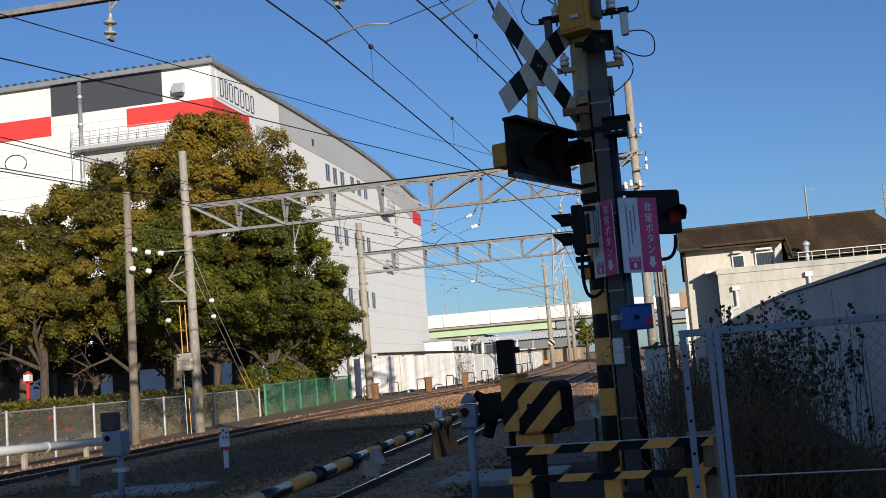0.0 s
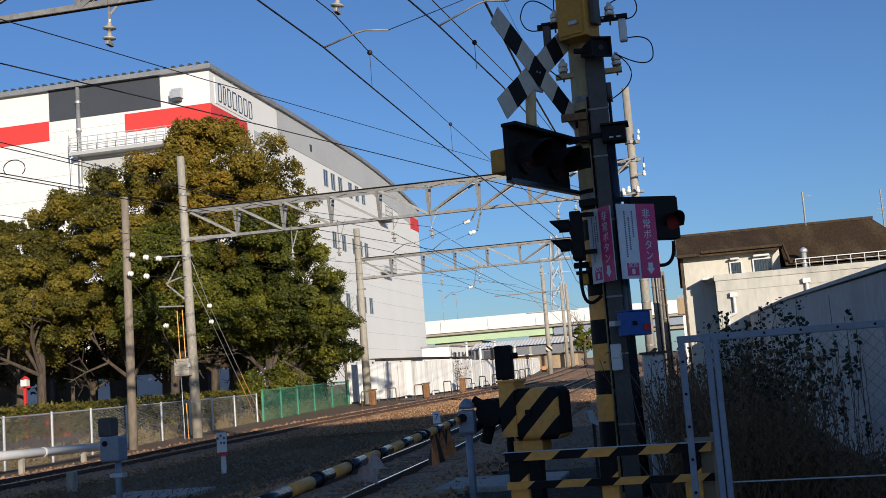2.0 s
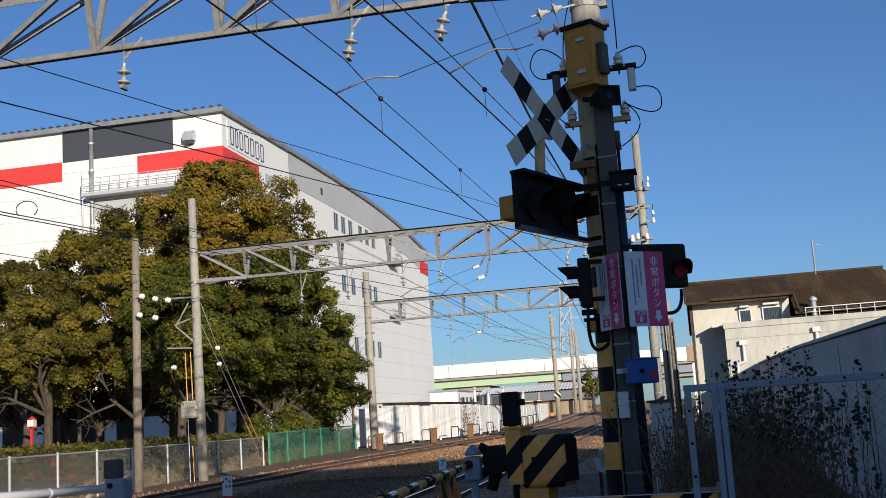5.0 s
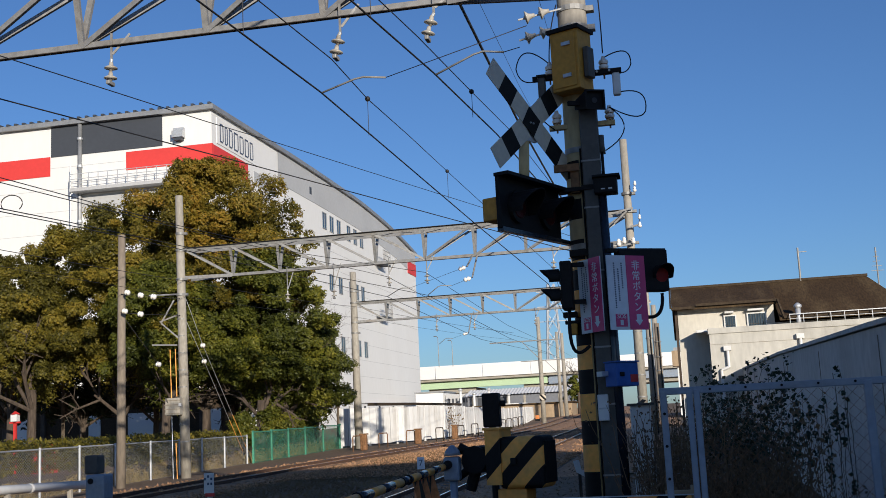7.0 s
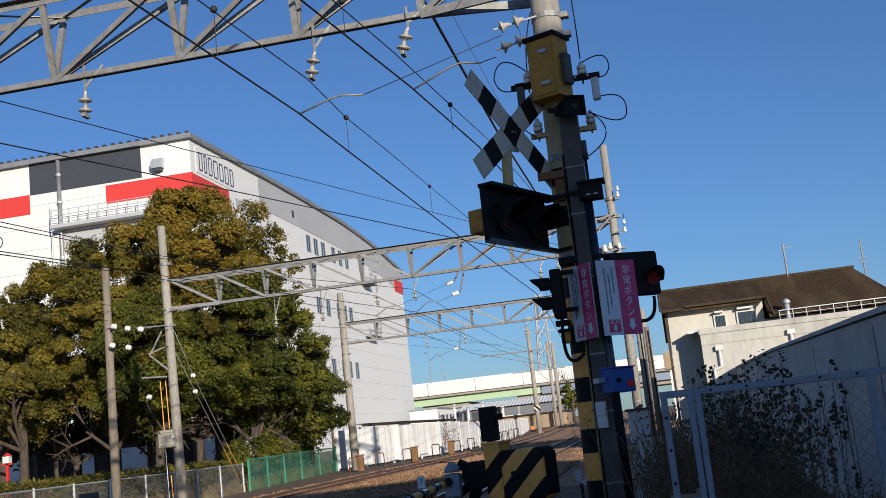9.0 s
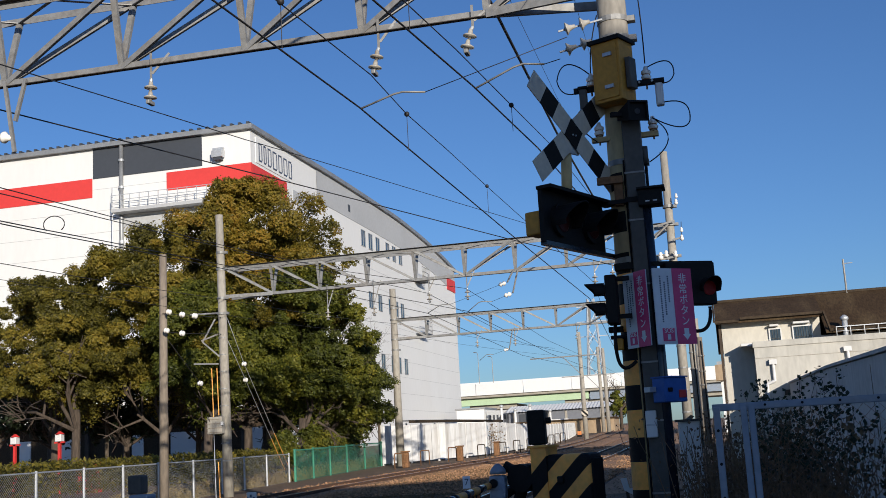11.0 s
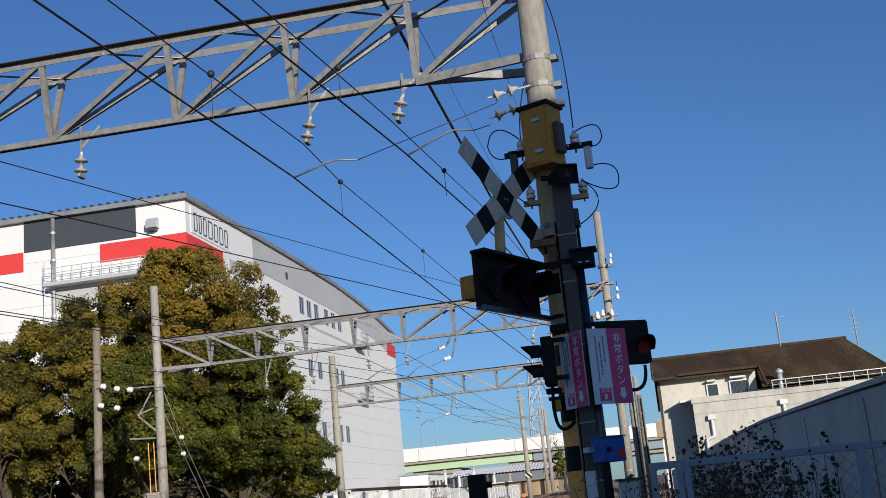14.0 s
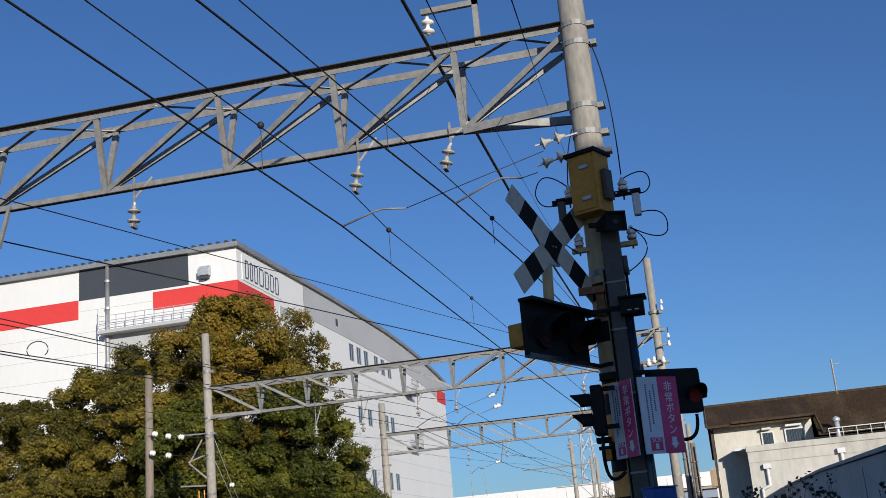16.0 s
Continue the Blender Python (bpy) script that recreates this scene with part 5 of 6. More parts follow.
def guard_barrier():
    m = pose(-.94, 9.5, 0, 0, 0, -6)
    top = thing("guard_barrier", "black and yellow striped plank barrier", "barrier", (-.94, 9.5, 0))
    for za, zb, k in ((.875, .945, 0), (.64, .70, 1)):
        part("rail", stripes(-.68, 1.04, -.02, .02, za, zb, .155, -1.2, m, k), ["black", "yellow"], top)
    for x, w in ((-.66, .16), (.12, .14), (.8, .14)):
        part("post", stripes(x, x + w, 0.021, .08, 0, .94, .24, -1.2, m, 1), ["yellow", "black"], top)
    part("cap", boxed(-.70, 1.06, -.025, .03, .946, .952, m=m), "galvanised", top)
    part("end_board", boxed(.82, 1.06, .09, .115, .02, .98, .006, m), "tan_sheet", top, "weathered tan board")
    part("end_batten", boxed(1.03, 1.09, .06, .089, .02, 1.02, .004, m), "tan_sheet", top)


guard_barrier()


def chainlink(name, a, b, z0, z1, cell, w, mat, parent):
    """Woven wire between two posts: slanting wires both ways, from a to b (x, y)."""
    ax, ay = a
    L = math.hypot(b[0] - ax, b[1] - ay)
    dx, dy = (b[0] - ax) / L, (b[1] - ay) / L
    h = z1 - z0
    verts, faces = [], []
    for s in (1, -1):
        t = -h
        while t < L:
            u0, v0, u1, v1 = t, 0.0, t + h, h
            if u0 < 0:
                v0, u0 = -u0, 0.0
            if u1 > L:
                v1, u1 = v1 - (u1 - L), L
            if v1 > v0:
                if s < 0:
                    v0, v1 = h - v0, h - v1
                k = len(verts)
                for u, v, o in ((u0, v0, -w), (u0, v0, w), (u1, v1, w), (u1, v1, -w)):
                    verts.append((ax + dx * (u + o), ay + dy * (u + o) + s * .003, z0 + v))
                faces.append((k, k + 1, k + 2, k + 3))
            t += cell
    me = bpy.data.meshes.new(name)
    me.from_pydata(verts, [], faces)
    me.materials.append(M[mat])
    ob = new(name, me)
    ob.parent = parent
    ob.matrix_parent_inverse = parent.matrix_basis.inverted()
    return tagged(ob, kind="stuff")


def near_fence():
    top = thing("steel_fence", "blue-grey steel frame fence with chain-link mesh", "fence", (0, 9, 0))
    for x, w in ((-.06, .026), (.14, .024), (.198, .024), (1.47, .03)):
        part("post", boxed(x - w, x + w, 8.97, 9.03, 0, 1.78, .006), "blue_grey", top)
    part("top_rail", boxed(-.09, 2.35, 8.975, 9.025, 1.745, 1.80, .006), "blue_grey", top)
    part("wire_rail", tubed((.2, 9.0, .66), (2.35, 9.0, .64), .006, n=6), "galvanised", top)
    for z in (.6, .85, 1.1, 1.35, 1.6):
        part("bolt", tubed((-.06, 8.955, z), (-.06, 8.972, z), .012, n=8), "black", top)
    for k in range(8):
        part("bolt", tubed((.3 + k * .27, 8.96, 1.775), (.3 + k * .27, 8.978, 1.775), .010, n=8), "black", top)
    chainlink("wire_mesh", (.2, 9.0), (2.35, 9.0), .05, 1.74, .10, .0018, "rust", top)


near_fence()


def right_wall():
    bm = bmesh.new()
    prof = [(7.0, 2.28), (14.5, 2.51), (27.6, 2.86), (44.5, 3.15)]
    lo = []
    for y, z in prof:
        lo.append([bm.verts.new(p) for p in ((2.4, y, -.3), (2.4, y, z), (2.62, y, z + .03), (2.62, y, -.3))])
    for p, q in zip(lo, lo[1:]):
        for k in range(3):
            bm.faces.new((p[k], q[k], q[k + 1], p[k + 1]))
    bm.faces.new(lo[0])
    bm.faces.new(lo[-1])
    w = tagged(link("wall_right", bm, "wall_concrete"), "long stained grey concrete boundary wall", "wall", kind="structure")
    bm = bmesh.new()
    y = 8.0
    while y < 44:
        add_box(bm, 2.392, 2.40, y, y + .03, 0, 2.25 + (y - 7) * .022)
        y += 6.0
    j = link("joint", bm, "old_concrete")
    j.parent = w
    bm = bmesh.new()
    for (ya, za), (yb, zb) in zip(prof, prof[1:]):
        add_bar(bm, (2.5, ya, za + .05), (2.5, yb, zb + .05), .30, .06)
    c = link("coping", bm, "wall_concrete")
    c.parent = w


right_wall()

top = thing("utility_cabinet", "narrow pale cabinet overgrown with bare ivy", "cabinet", (-.55, 15.6, 0))
part("case", boxed(-.13, .15, -.1, .2, -1.12 + .0, .62, .012, pose(-.50, 15.6, 1.12, 0, 0, 4)), "white_paint", top)
part("cap", boxed(-.17, .19, -.14, .24, .62, .65, m=pose(-.50, 15.6, 1.12, 0, 0, 4)), "grey_paint", top)

top = thing("white_tag_board", "small broken white board leaning beside the gate", "board", (-1.35, 15.2, 0))
bm = bmesh.new()
outline = [(-1.42, 1.05), (-1.34, 1.06), (-1.31, .92), (-1.25, .93), (-1.24, .82), (-1.38, .90)]
lo = [bm.verts.new((x, 15.2, z)) for x, z in outline]
hi = [bm.verts.new((x, 15.22, z)) for x, z in outline]
bm.faces.new(lo)
bm.faces.new(hi[::-1])
for k in range(6):
    bm.faces.new((lo[k], lo[(k + 1) % 6], hi[(k + 1) % 6], hi[k]))
part("board", bm, "white_paint", top)
part("stake", boxed(-1.36, -1.32, 15.22, 15.26, 0, .98), "bark", top)


# ---------------------------------------------------------------- house beyond the wall
def house():
    top = thing("house", "cream plastered house with a brown roof and terrace", "house", (4, 48, 1))
    part("wall", boxed(.12, 8.6, 46.0, 53, 0, 5.0), "plaster", top)
    part("upper_wall", boxed(.12, 3.85, 46.02, 50, 5.0, 5.72), "plaster", top)
    # roof: two slopes with a raised eave over the upper wall
    def slab(pts, t=.12):
        bm = bmesh.new()
        a = [bm.verts.new(p) for p in pts]
        b = [bm.verts.new((p[0], p[1], p[2] - t)) for p in pts]
        n = len(pts)
        bm.faces.new(a)
        bm.faces.new(b[::-1])
        for k in range(n):
            bm.faces.new((a[k], a[(k + 1) % n], b[(k + 1) % n], b[k]))
        return part("roof_slope", bm, "brown_roof", top, "dark brown weathered roof sheeting")

    roof = slab([(-.1, 45.5, 5.80), (3.95, 45.5, 5.80), (3.95, 48.6, 6.86), (-.1, 48.6, 6.86)])
    slab([(3.95, 44.9, 5.10), (8.9, 44.9, 5.10), (7.85, 48.6, 6.86), (3.95, 48.6, 6.86)])
    slab([(-.1, 48.6, 6.86), (7.85, 48.6, 6.86), (8.9, 53, 5.1), (-.1, 53, 5.1)])
    slab([(7.85, 48.6, 6.86), (8.9, 44.9, 5.10), (8.9, 53, 5.1)], .1)
    for a, b in (((-.12, 45.46, 5.76), (.8, 45.46, 5.76)), ((.85, 45.4, 5.84), (3.97, 45.4, 5.84)), ((3.97, 45.4, 5.84), (4.1, 44.85, 5.12)), ((4.1, 44.85, 5.10), (8.9, 44.85, 5.10)), ((-.14, 45.4, 5.8), (-.14, 48.6, 6.89)), ((-.14, 48.6, 6.91), (7.9, 48.6, 6.91))):
        bm = bmesh.new()
        add_bar(bm, a, b, .07, .10)
        part("fascia", bm, "dark_trim", roof)
    # side wall turned from the sun, its shade painted with the dark bark colour
    part("shaded_gable_wall", boxed(.0, .1, 46, 52, 1, 5.9), "bark", top)
    for x0, x1, z0, z1 in ((1.95, 2.34, 4.62, 5.36), (2.84, 3.50, 4.62, 5.40)):
        fr = bmesh.new()
        for a, b, c, d in ((x0 - .05, x1 + .05, z1, z1 + .05), (x0 - .05, x1 + .05, z0 - .05, z0), (x0 - .05, x0, z0, z1), (x1, x1 + .05, z0, z1)):
            add_box(fr, a, b, 45.94, 46.0, c, d)
        win = part("window", fr, "white_paint", top)
        part("pane", boxed(x0, x1, 45.97, 46.01, z0, z1), "glass", win)
        bm = bmesh.new()
        k = x0 + .09
        while k < x1 - .03:
            add_box(bm, k, k + .012, 45.93, 45.95, z0, z1)
            k += .095
        for z in (z0 + .18, z0 + .38):
            add_box(bm, x0, x1, 45.93, 45.95, z, z + .012)
        part("window_grille", bm, "grey_paint", win)
        part("awning", boxed(x0 - .02, x1 - .05, 45.72, 46.0, z1 + .10, z1 + .19, .03), "white_paint", win)
    # terrace wing towards the line
    part("wing_wall", boxed(1.25, 9.4, 44.6, 45.98, 0, 4.78), "parapet", top)
    part("wing_parapet", boxed(1.2, 9.45, 44.55, 44.85, 4.60, 4.83, .02), "parapet", top)
    part("wing_groove", boxed(1.24, 9.4, 44.585, 44.6, 4.19, 4.205), "concrete", top)
    part("canopy", boxed(.78, 1.4, 45.0, 45.95, 4.72, 4.82, .01), "white_paint", top)
    part("side_window", boxed(1.235, 1.25, 44.9, 45.5, 3.4, 4.3), "glass", top)
    for x, z1 in ((1.88, 4.05), (4.6, 4.35)):
        bm = bmesh.new()
        add_box(bm, x - .14, x + .14, 44.42, 44.6, z1 - .12, z1 + .06)
        add_tube(bm, (x, 44.5, z1 - .1), (x, 44.5, z1 - .75), .06, n=10)
        add_tube(bm, (x, 44.5, z1 - .75), (x - .28, 44.5, z1 - .85), .06, n=10)
        add_tube(bm, (x - .28, 44.5, z1 - .85), (x - .28, 44.5, 1.0), .06, n=10)
        part("downpipe", bm, "white_paint", top)
    part("garage_lintel", boxed(2.2, 6, 44.56, 44.6, 2.75, 2.95), "bark", top)
    rl = part("terrace_rail", boxed(4.3, 9.4, 44.69, 44.715, 5.16, 5.19), "galvanised", top)
    for k in range(11):
        part("baluster", boxed(4.3 + k * .5, 4.322 + k * .5, 44.69, 44.71, 4.83, 5.16), "galvanised", rl)
    part("lower_rail", boxed(4.3, 9.4, 44.69, 44.705, 5.0, 5.015), "galvanised", rl)
    ch = part("flue", tubed((4.65, 44.9, 4.6), (4.65, 44.9, 5.42), .10, n=14), "galvanised", top, smooth=True)
    part("flue_cap", lathe([(0, .10), (.2, .15), (.6, .15), (1, .04)], (4.65, 44.9, 5.40), (4.65, 44.9, 5.62)), "galvanised", ch, smooth=True)
    an = thing("roof_antenna", "thin roof antenna mast with short rods", "antenna", (5.25, 48.6, 6.9))
    part("pole", tubed((5.25, 48.6, 6.8), (5.25, 48.6, 8.25), .04, n=8), "steel", an)
    part("rod", boxed(5.2, 5.6, 48.58, 48.62, 8.05, 8.08), "steel", an)
    an = thing("roof_antenna", "thin comb-shaped television antenna", "antenna", (8.6, 50, 5.6))
    part("pole", tubed((8.55, 50, 5.4), (8.55, 50, 8.2), .03, n=8), "steel", an)
    for k in range(5):
        part("rod", boxed(8.3 + .05 * k, 8.8 - .05 * k, 49.98, 50.02, 7.2 + k * .2, 7.22 + k * .2), "steel", an)


house()


# ---------------------------------------------------------------- far side: fences, pipe, hedge, lanterns
def far_fence():
    top = thing("chain_link_fence", "galvanised chain-link fence along the far track", "fence", (-18.2, 36, .3))
    ys = [22.9, 25.2, 27.4, 29.75, 31.95, 34.2, 36.7, 39.0, 41.0, 43.2, 45.6]
    for y in ys:
        part("post", tubed((-18.2, y, -.1), (-18.2, y, 1.38 + .0065 * y), .04, n=10), "galvanised", top)
    for a, b in zip(ys, ys[1:]):
        part("rail", tubed((-18.2, a, 1.33 + .0065 * a), (-18.2, b, 1.33 + .0065 * b), .022, n=8), "galvanised", top)
        chainlink("wire_mesh", (-18.2, a), (-18.2, b), .08, 1.33 + .0065 * a, .085, .0042, "galvanised", top)
    top = thing("green_fence", "green mesh fence panels beside the line", "fence", (-18, 52, .4))
    ys = [45.8, 48, 50.2, 52.6, 55.4, 58.2, 60.4]
    for y in ys:
        part("post", boxed(-18.04, -17.96, y - .04, y + .04, .2, 1.1 + .016 * y), "green_mesh", top)
    for i, (a, b) in enumerate(zip(ys, ys[1:])):
        part("rail", boxed(-18.02, -17.98, a, b, 1.02 + .016 * a, 1.08 + .016 * a), "green_mesh", top)
        chainlink("mesh_panel", (-18.0, a), (-18.0, b), gz(a) - .02, 1.04 + .016 * a, .06, .0075, "green_mesh", top)


far_fence()

top = thing("white_pipe", "white painted pipe rail beside the far track", "pipe", (-16.8, 27, .5))
part("pipe", tubed((-16.8, 21.0, .68), (-16.8, 29.9, .47), .12, n=16), "white_paint", top, smooth=True)
for y in (23.0, 26.0, 29.0):
    part("support", boxed(-16.86, -16.74, y - .05, y + .05, -.1, .5), "concrete", top)
for y in (24.0, 27.0):
    part("coupling", tubed((-16.8, y - .04, .68 - (y - 21) * .0236), (-16.8, y + .04, .68 - (y - 21) * .0236), .13, n=16), "white_paint", top)


top = thing("jumper_loop", "dark bowed jumper wire on the contact wire", "jumper", (-10.82, 16.80, 5.70))
wires("loop", [(-10.817 + 0.178 * math.cos(radians(-45 + 270 / 14 * k)), 16.800 + 0.039 * math.cos(radians(-45 + 270 / 14 * k)), 5.705 + 0.146 * math.sin(radians(-45 + 270 / 14 * k))) for k in range(15)], .009, top, n=6)


def leaves(name, spots, normals, size, mat, parent=None, label="", kind="", seed=1, squash=1.0):
    """Many separate small leaves, each a folded blade, at the spots."""
    rng = np.random.default_rng(seed)
    n = len(spots)
    nor = normals + rng.normal(0, .62, (n, 3))
    nor /= np.linalg.norm(nor, axis=1)[:, None] + 1e-9
    ref = rng.normal(0, 1, (n, 3))
    u = np.cross(nor, ref)
    u /= np.linalg.norm(u, axis=1)[:, None] + 1e-9
    v = np.cross(nor, u)
    s = size * rng.uniform(.6, 1.35, n)[:, None]
    quad = np.stack([spots - u * s, spots + v * s * .5 * squash - nor * s * .12, spots + u * s, spots - v * s * .5 * squash - nor * s * .12], 1)
    me = bpy.data.meshes.new(name)
    idx = np.arange(n * 4).reshape(n, 4)
    faces = np.concatenate([idx[:, [0, 1, 2]], idx[:, [0, 2, 3]]])
    me.from_pydata(quad.reshape(-1, 3).tolist(), [], faces.tolist())
    me.materials.append(M[mat])
    ob = new(name, me)
    if parent:
        ob.parent = parent
        ob.matrix_parent_inverse = parent.matrix_basis.inverted()
    return tagged(ob, label, kind=kind)


def crown_points(rng, lobes, density):
    """Places on and just under the skins of overlapping rounded masses."""
    spots, nors = [], []
    for (cx, cy, cz, rx, ry, rz) in lobes:
        k = int(density * (rx * ry + ry * rz + rx * rz))
        d = rng.normal(0, 1, (k, 3))
        d /= np.linalg.norm(d, axis=1)[:, None]
        # tufts: pull the directions together into clumps
        tufts = rng.normal(0, 1, (max(8, int(8 * (rx * rz))), 3))
        tufts /= np.linalg.norm(tufts, axis=1)[:, None]
        near = tufts[np.argmax(d @ tufts.T, axis=1)]
        d = d * .8 + near * .2
        d /= np.linalg.norm(d, axis=1)[:, None]
        close = np.clip((d * near).sum(1), 0, 1)
        r = (.58 + .42 * close ** 4 + rng.normal(0, .09, k)) * (1 - .42 * rng.random(k) ** 1.5)
        p = d * r[:, None] * np.array([rx, ry, rz]) + np.array([cx, cy, cz])
        nn = d * .7 + near * .3 + np.array([0, -.1, .35])
        spots.append(p)
        nors.append(nn)
    return np.concatenate(spots), np.concatenate(nors)


def limb(bm, rng, a, d, length, r, depth):
    b = a + d * length
    add_tube(bm, a, b, r, r * .62, 7 if depth > 1 else 5, False)
    if depth == 0:
        return
    for _ in range(3 if depth > 1 else 2):
        k = Vector(rng.normal(0, .55, 3))
        nd = (d + k + Vector((0, 0, .12))).normalized()
        limb(bm, rng, a.lerp(b, float(rng.uniform(.6, 1.0))), nd, length * float(rng.uniform(.55, .8)), r * .58, depth - 1)


def tree(x, y, lobes, mat, label, seed, density=150, leaf=.17, trunk=.28, trunk_h=4.0):
    trunk_h = min(trunk_h, 3.6)
    rng = np.random.default_rng(seed)
    top = thing("tree", label, "tree", (x, y, gz(y)), "trees beyond the fence")
    bm = bmesh.new()
    base = Vector((x, y, gz(y) - .3))
    add_tube(bm, base, base + Vector((0.1, 0, trunk_h + .5)), trunk, trunk * .7, 12)
    part("trunk", bm, "bark", top, smooth=True)
    bm = bmesh.new()
    for _ in range(5):
        d = Vector((float(rng.normal(0, .6)), float(rng.normal(0, .6)), 1)).normalized()
        limb(bm, rng, base + Vector((0.1, 0, trunk_h * .85)), d, trunk_h * .62, trunk * .45, 3)
    part("limb", bm, "bark", top)
    p, n = crown_points(rng, lobes, density)
    leaves("crown", p, n, leaf, mat, top, seed=seed, kind="stuff")
    return top


def lobe_dome(rng, cx, cy, z0, z1, rx, ry, count, r):
    """Rounded masses spread over a domed crown."""
    out = []
    for _ in range(count):
        a, h = rng.uniform(0, 2 * math.pi), rng.uniform(-.35, 1)
        w = math.sqrt(max(0, 1 - h * h)) if h > 0 else 1 - .5 * h * h
        f = rng.uniform(.42, 1.10)
        zc = (z0 + z1) / 2
        rr = r * rng.uniform(.28, 1.0)
        out.append((cx + math.cos(a) * w * (rx - rr) * f * 1.1, cy + math.sin(a) * w * (ry - rr) * f * 1.1, zc + h * ((z1 - z0) / 2 - rr * .6), rr * rng.uniform(.75, 1.2), rr, rr * rng.uniform(.6, 1.0)))
    out.append((cx, cy + ry * .3, (z0 + z1) / 2, rx * .55, ry * .4, (z1 - z0) * .34))
    return out


def grove():
    r = np.random.default_rng(5)
    kinds = [  # x, y, z0, z1, rx, ry, lobes, lobe radius, leaves, label
        (-34.2, 53, 2.4, 12.0, 5.2, 4.2, 44, 1.25, "leaf_olive", "broad evergreen tree with olive and ochre leaves"),
        (-27.4, 52, 2.0, 14.0, 5.3, 4.2, 54, 1.25, "leaf_olive", "broad evergreen tree with olive leaves and gaps"),
        (-22.9, 52, 2.0, 15.7, 5.0, 4.4, 62, 1.25, "leaf_rust", "tall domed evergreen tree with brownish top leaves"),
        (-19.5, 50.5, 0.7, 10.8, 3.5, 3.0, 52, 1.0, "leaf_green", "dense dark green evergreen tree"),
        (-17.4, 53.0, 0.9, 7.2, 1.9, 2.0, 32, .8, "leaf_green", "small rounded green tree beside the mast"),
        (-23.6, 49.0, 1.6, 10.0, 3.6, 2.8, 38, 1.05, "leaf_green", "rounded evergreen tree with glossy leaves"),
        (-30.5, 49.0, 2.6, 9.4, 4.0, 2.8, 38, 1.05, "leaf_olive", "low spreading evergreen tree with ochre leaves"),
        (-20.1, 53.5, 8.0, 14.9, 2.6, 2.4, 22, .75, "leaf_rust", "slender evergreen tree with a thin ragged crown"),
    ]
    for i, (x, y, z0, z1, rx, ry, c, lr, mat, label) in enumerate(kinds):
        tree(min(x, -19.2), y, lobe_dome(r, x, y, z0, z1, rx, ry, int(c * (1.7 if i != 3 else 2.2)), lr), mat, label, 20 + i, 780 if i < 7 else 300, .078, .25, max(2.5, z0 + 1))

    for i, (x, y, z1, rx) in enumerate(((-19.0, 56.5, 3.6, .8), (-19.1, 53.6, 3.5, .9), (-19.1, 50.8, 3.2, .9), (-19.2, 47.8, 2.7, .8))):
        rr = np.random.default_rng(90 + i)
        b = thing("bush", "low dark green evergreen bush below the trees", "bush", (x, y, gz(y)), "bushes below the trees")
        bm = bmesh.new()
        for k in range(5):
            limb(bm, rr, Vector((x, y, gz(y) - .1)), Vector((float(rr.normal(0, .4)), float(rr.normal(0, .4)), 1)).normalized(), .7, .04, 2)
        part("stem", bm, "bark", b)
        p, n = crown_points(rr, lobe_dome(rr, x, y, gz(y) + .1, z1, rx, 1.5, 26, .6), 480)
        leaves("foliage", p, n, .075, "leaf_green", b, seed=90 + i, kind="stuff")

    # thin ragged shoulder with bare twigs showing
    for i, (x, y, z0, z1, w, c) in enumerate(((-18.7, 52.6, 6.8, 13.4, 1.6, 12), (-17.7, 53.2, 5.0, 10.4, 1.5, 11))):
        tree(-19.6 - i, y, lobe_dome(r, x, y, z0, z1, w, w, c, .62)[:-1], "leaf_olive", "thin evergreen tree with sparse leaves and bare twigs", 80 + i, 210, .10, .14, 3.4)
    # extra dark-leaved trees added to fill the space under the crowns with shade
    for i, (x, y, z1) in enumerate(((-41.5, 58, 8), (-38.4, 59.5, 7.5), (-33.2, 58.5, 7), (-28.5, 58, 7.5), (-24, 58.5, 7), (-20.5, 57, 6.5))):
        tree(x, y, lobe_dome(r, x, y, 1.9, z1, 3.2, 2.2, 36, 1.2), "leaf_dark", "added dark-leaved tree that deepens the shade behind the grove", 60 + i, 90, .18, .2, 2.5)


grove()


def bare_tree(x, y, h, seed, label):
    rng = np.random.default_rng(seed)
    top = thing("bare_tree", label, "tree", (x, y, gz(y)), "bare trees")
    bm = bmesh.new()
    base = Vector((x, y, gz(y) - .2))
    add_tube(bm, base, base + Vector((0, 0, h * .45)), .12, .08, 8)
    part("trunk", bm, "twig", top)
    bm = bmesh.new()
    for k in range(9):
        d = Vector((float(rng.normal(0, .28)), float(rng.normal(0, .28)), 1)).normalized()
        limb(bm, rng, base + Vector((0, 0, h * (.3 + .02 * k))), d, h * .12, .022, 3)
    part("branch", bm, "twig", top)


bare_tree(-19.2, 62.0, 11.6, 3, "bare pale twiggy tree behind the beam")
bare_tree(-20.2, 59.8, 13.9, 6, "bare pale twigs standing out of the grove")
bare_tree(-33.5, 57, 12.4, 4, "bare twiggy tree rising over the grove")


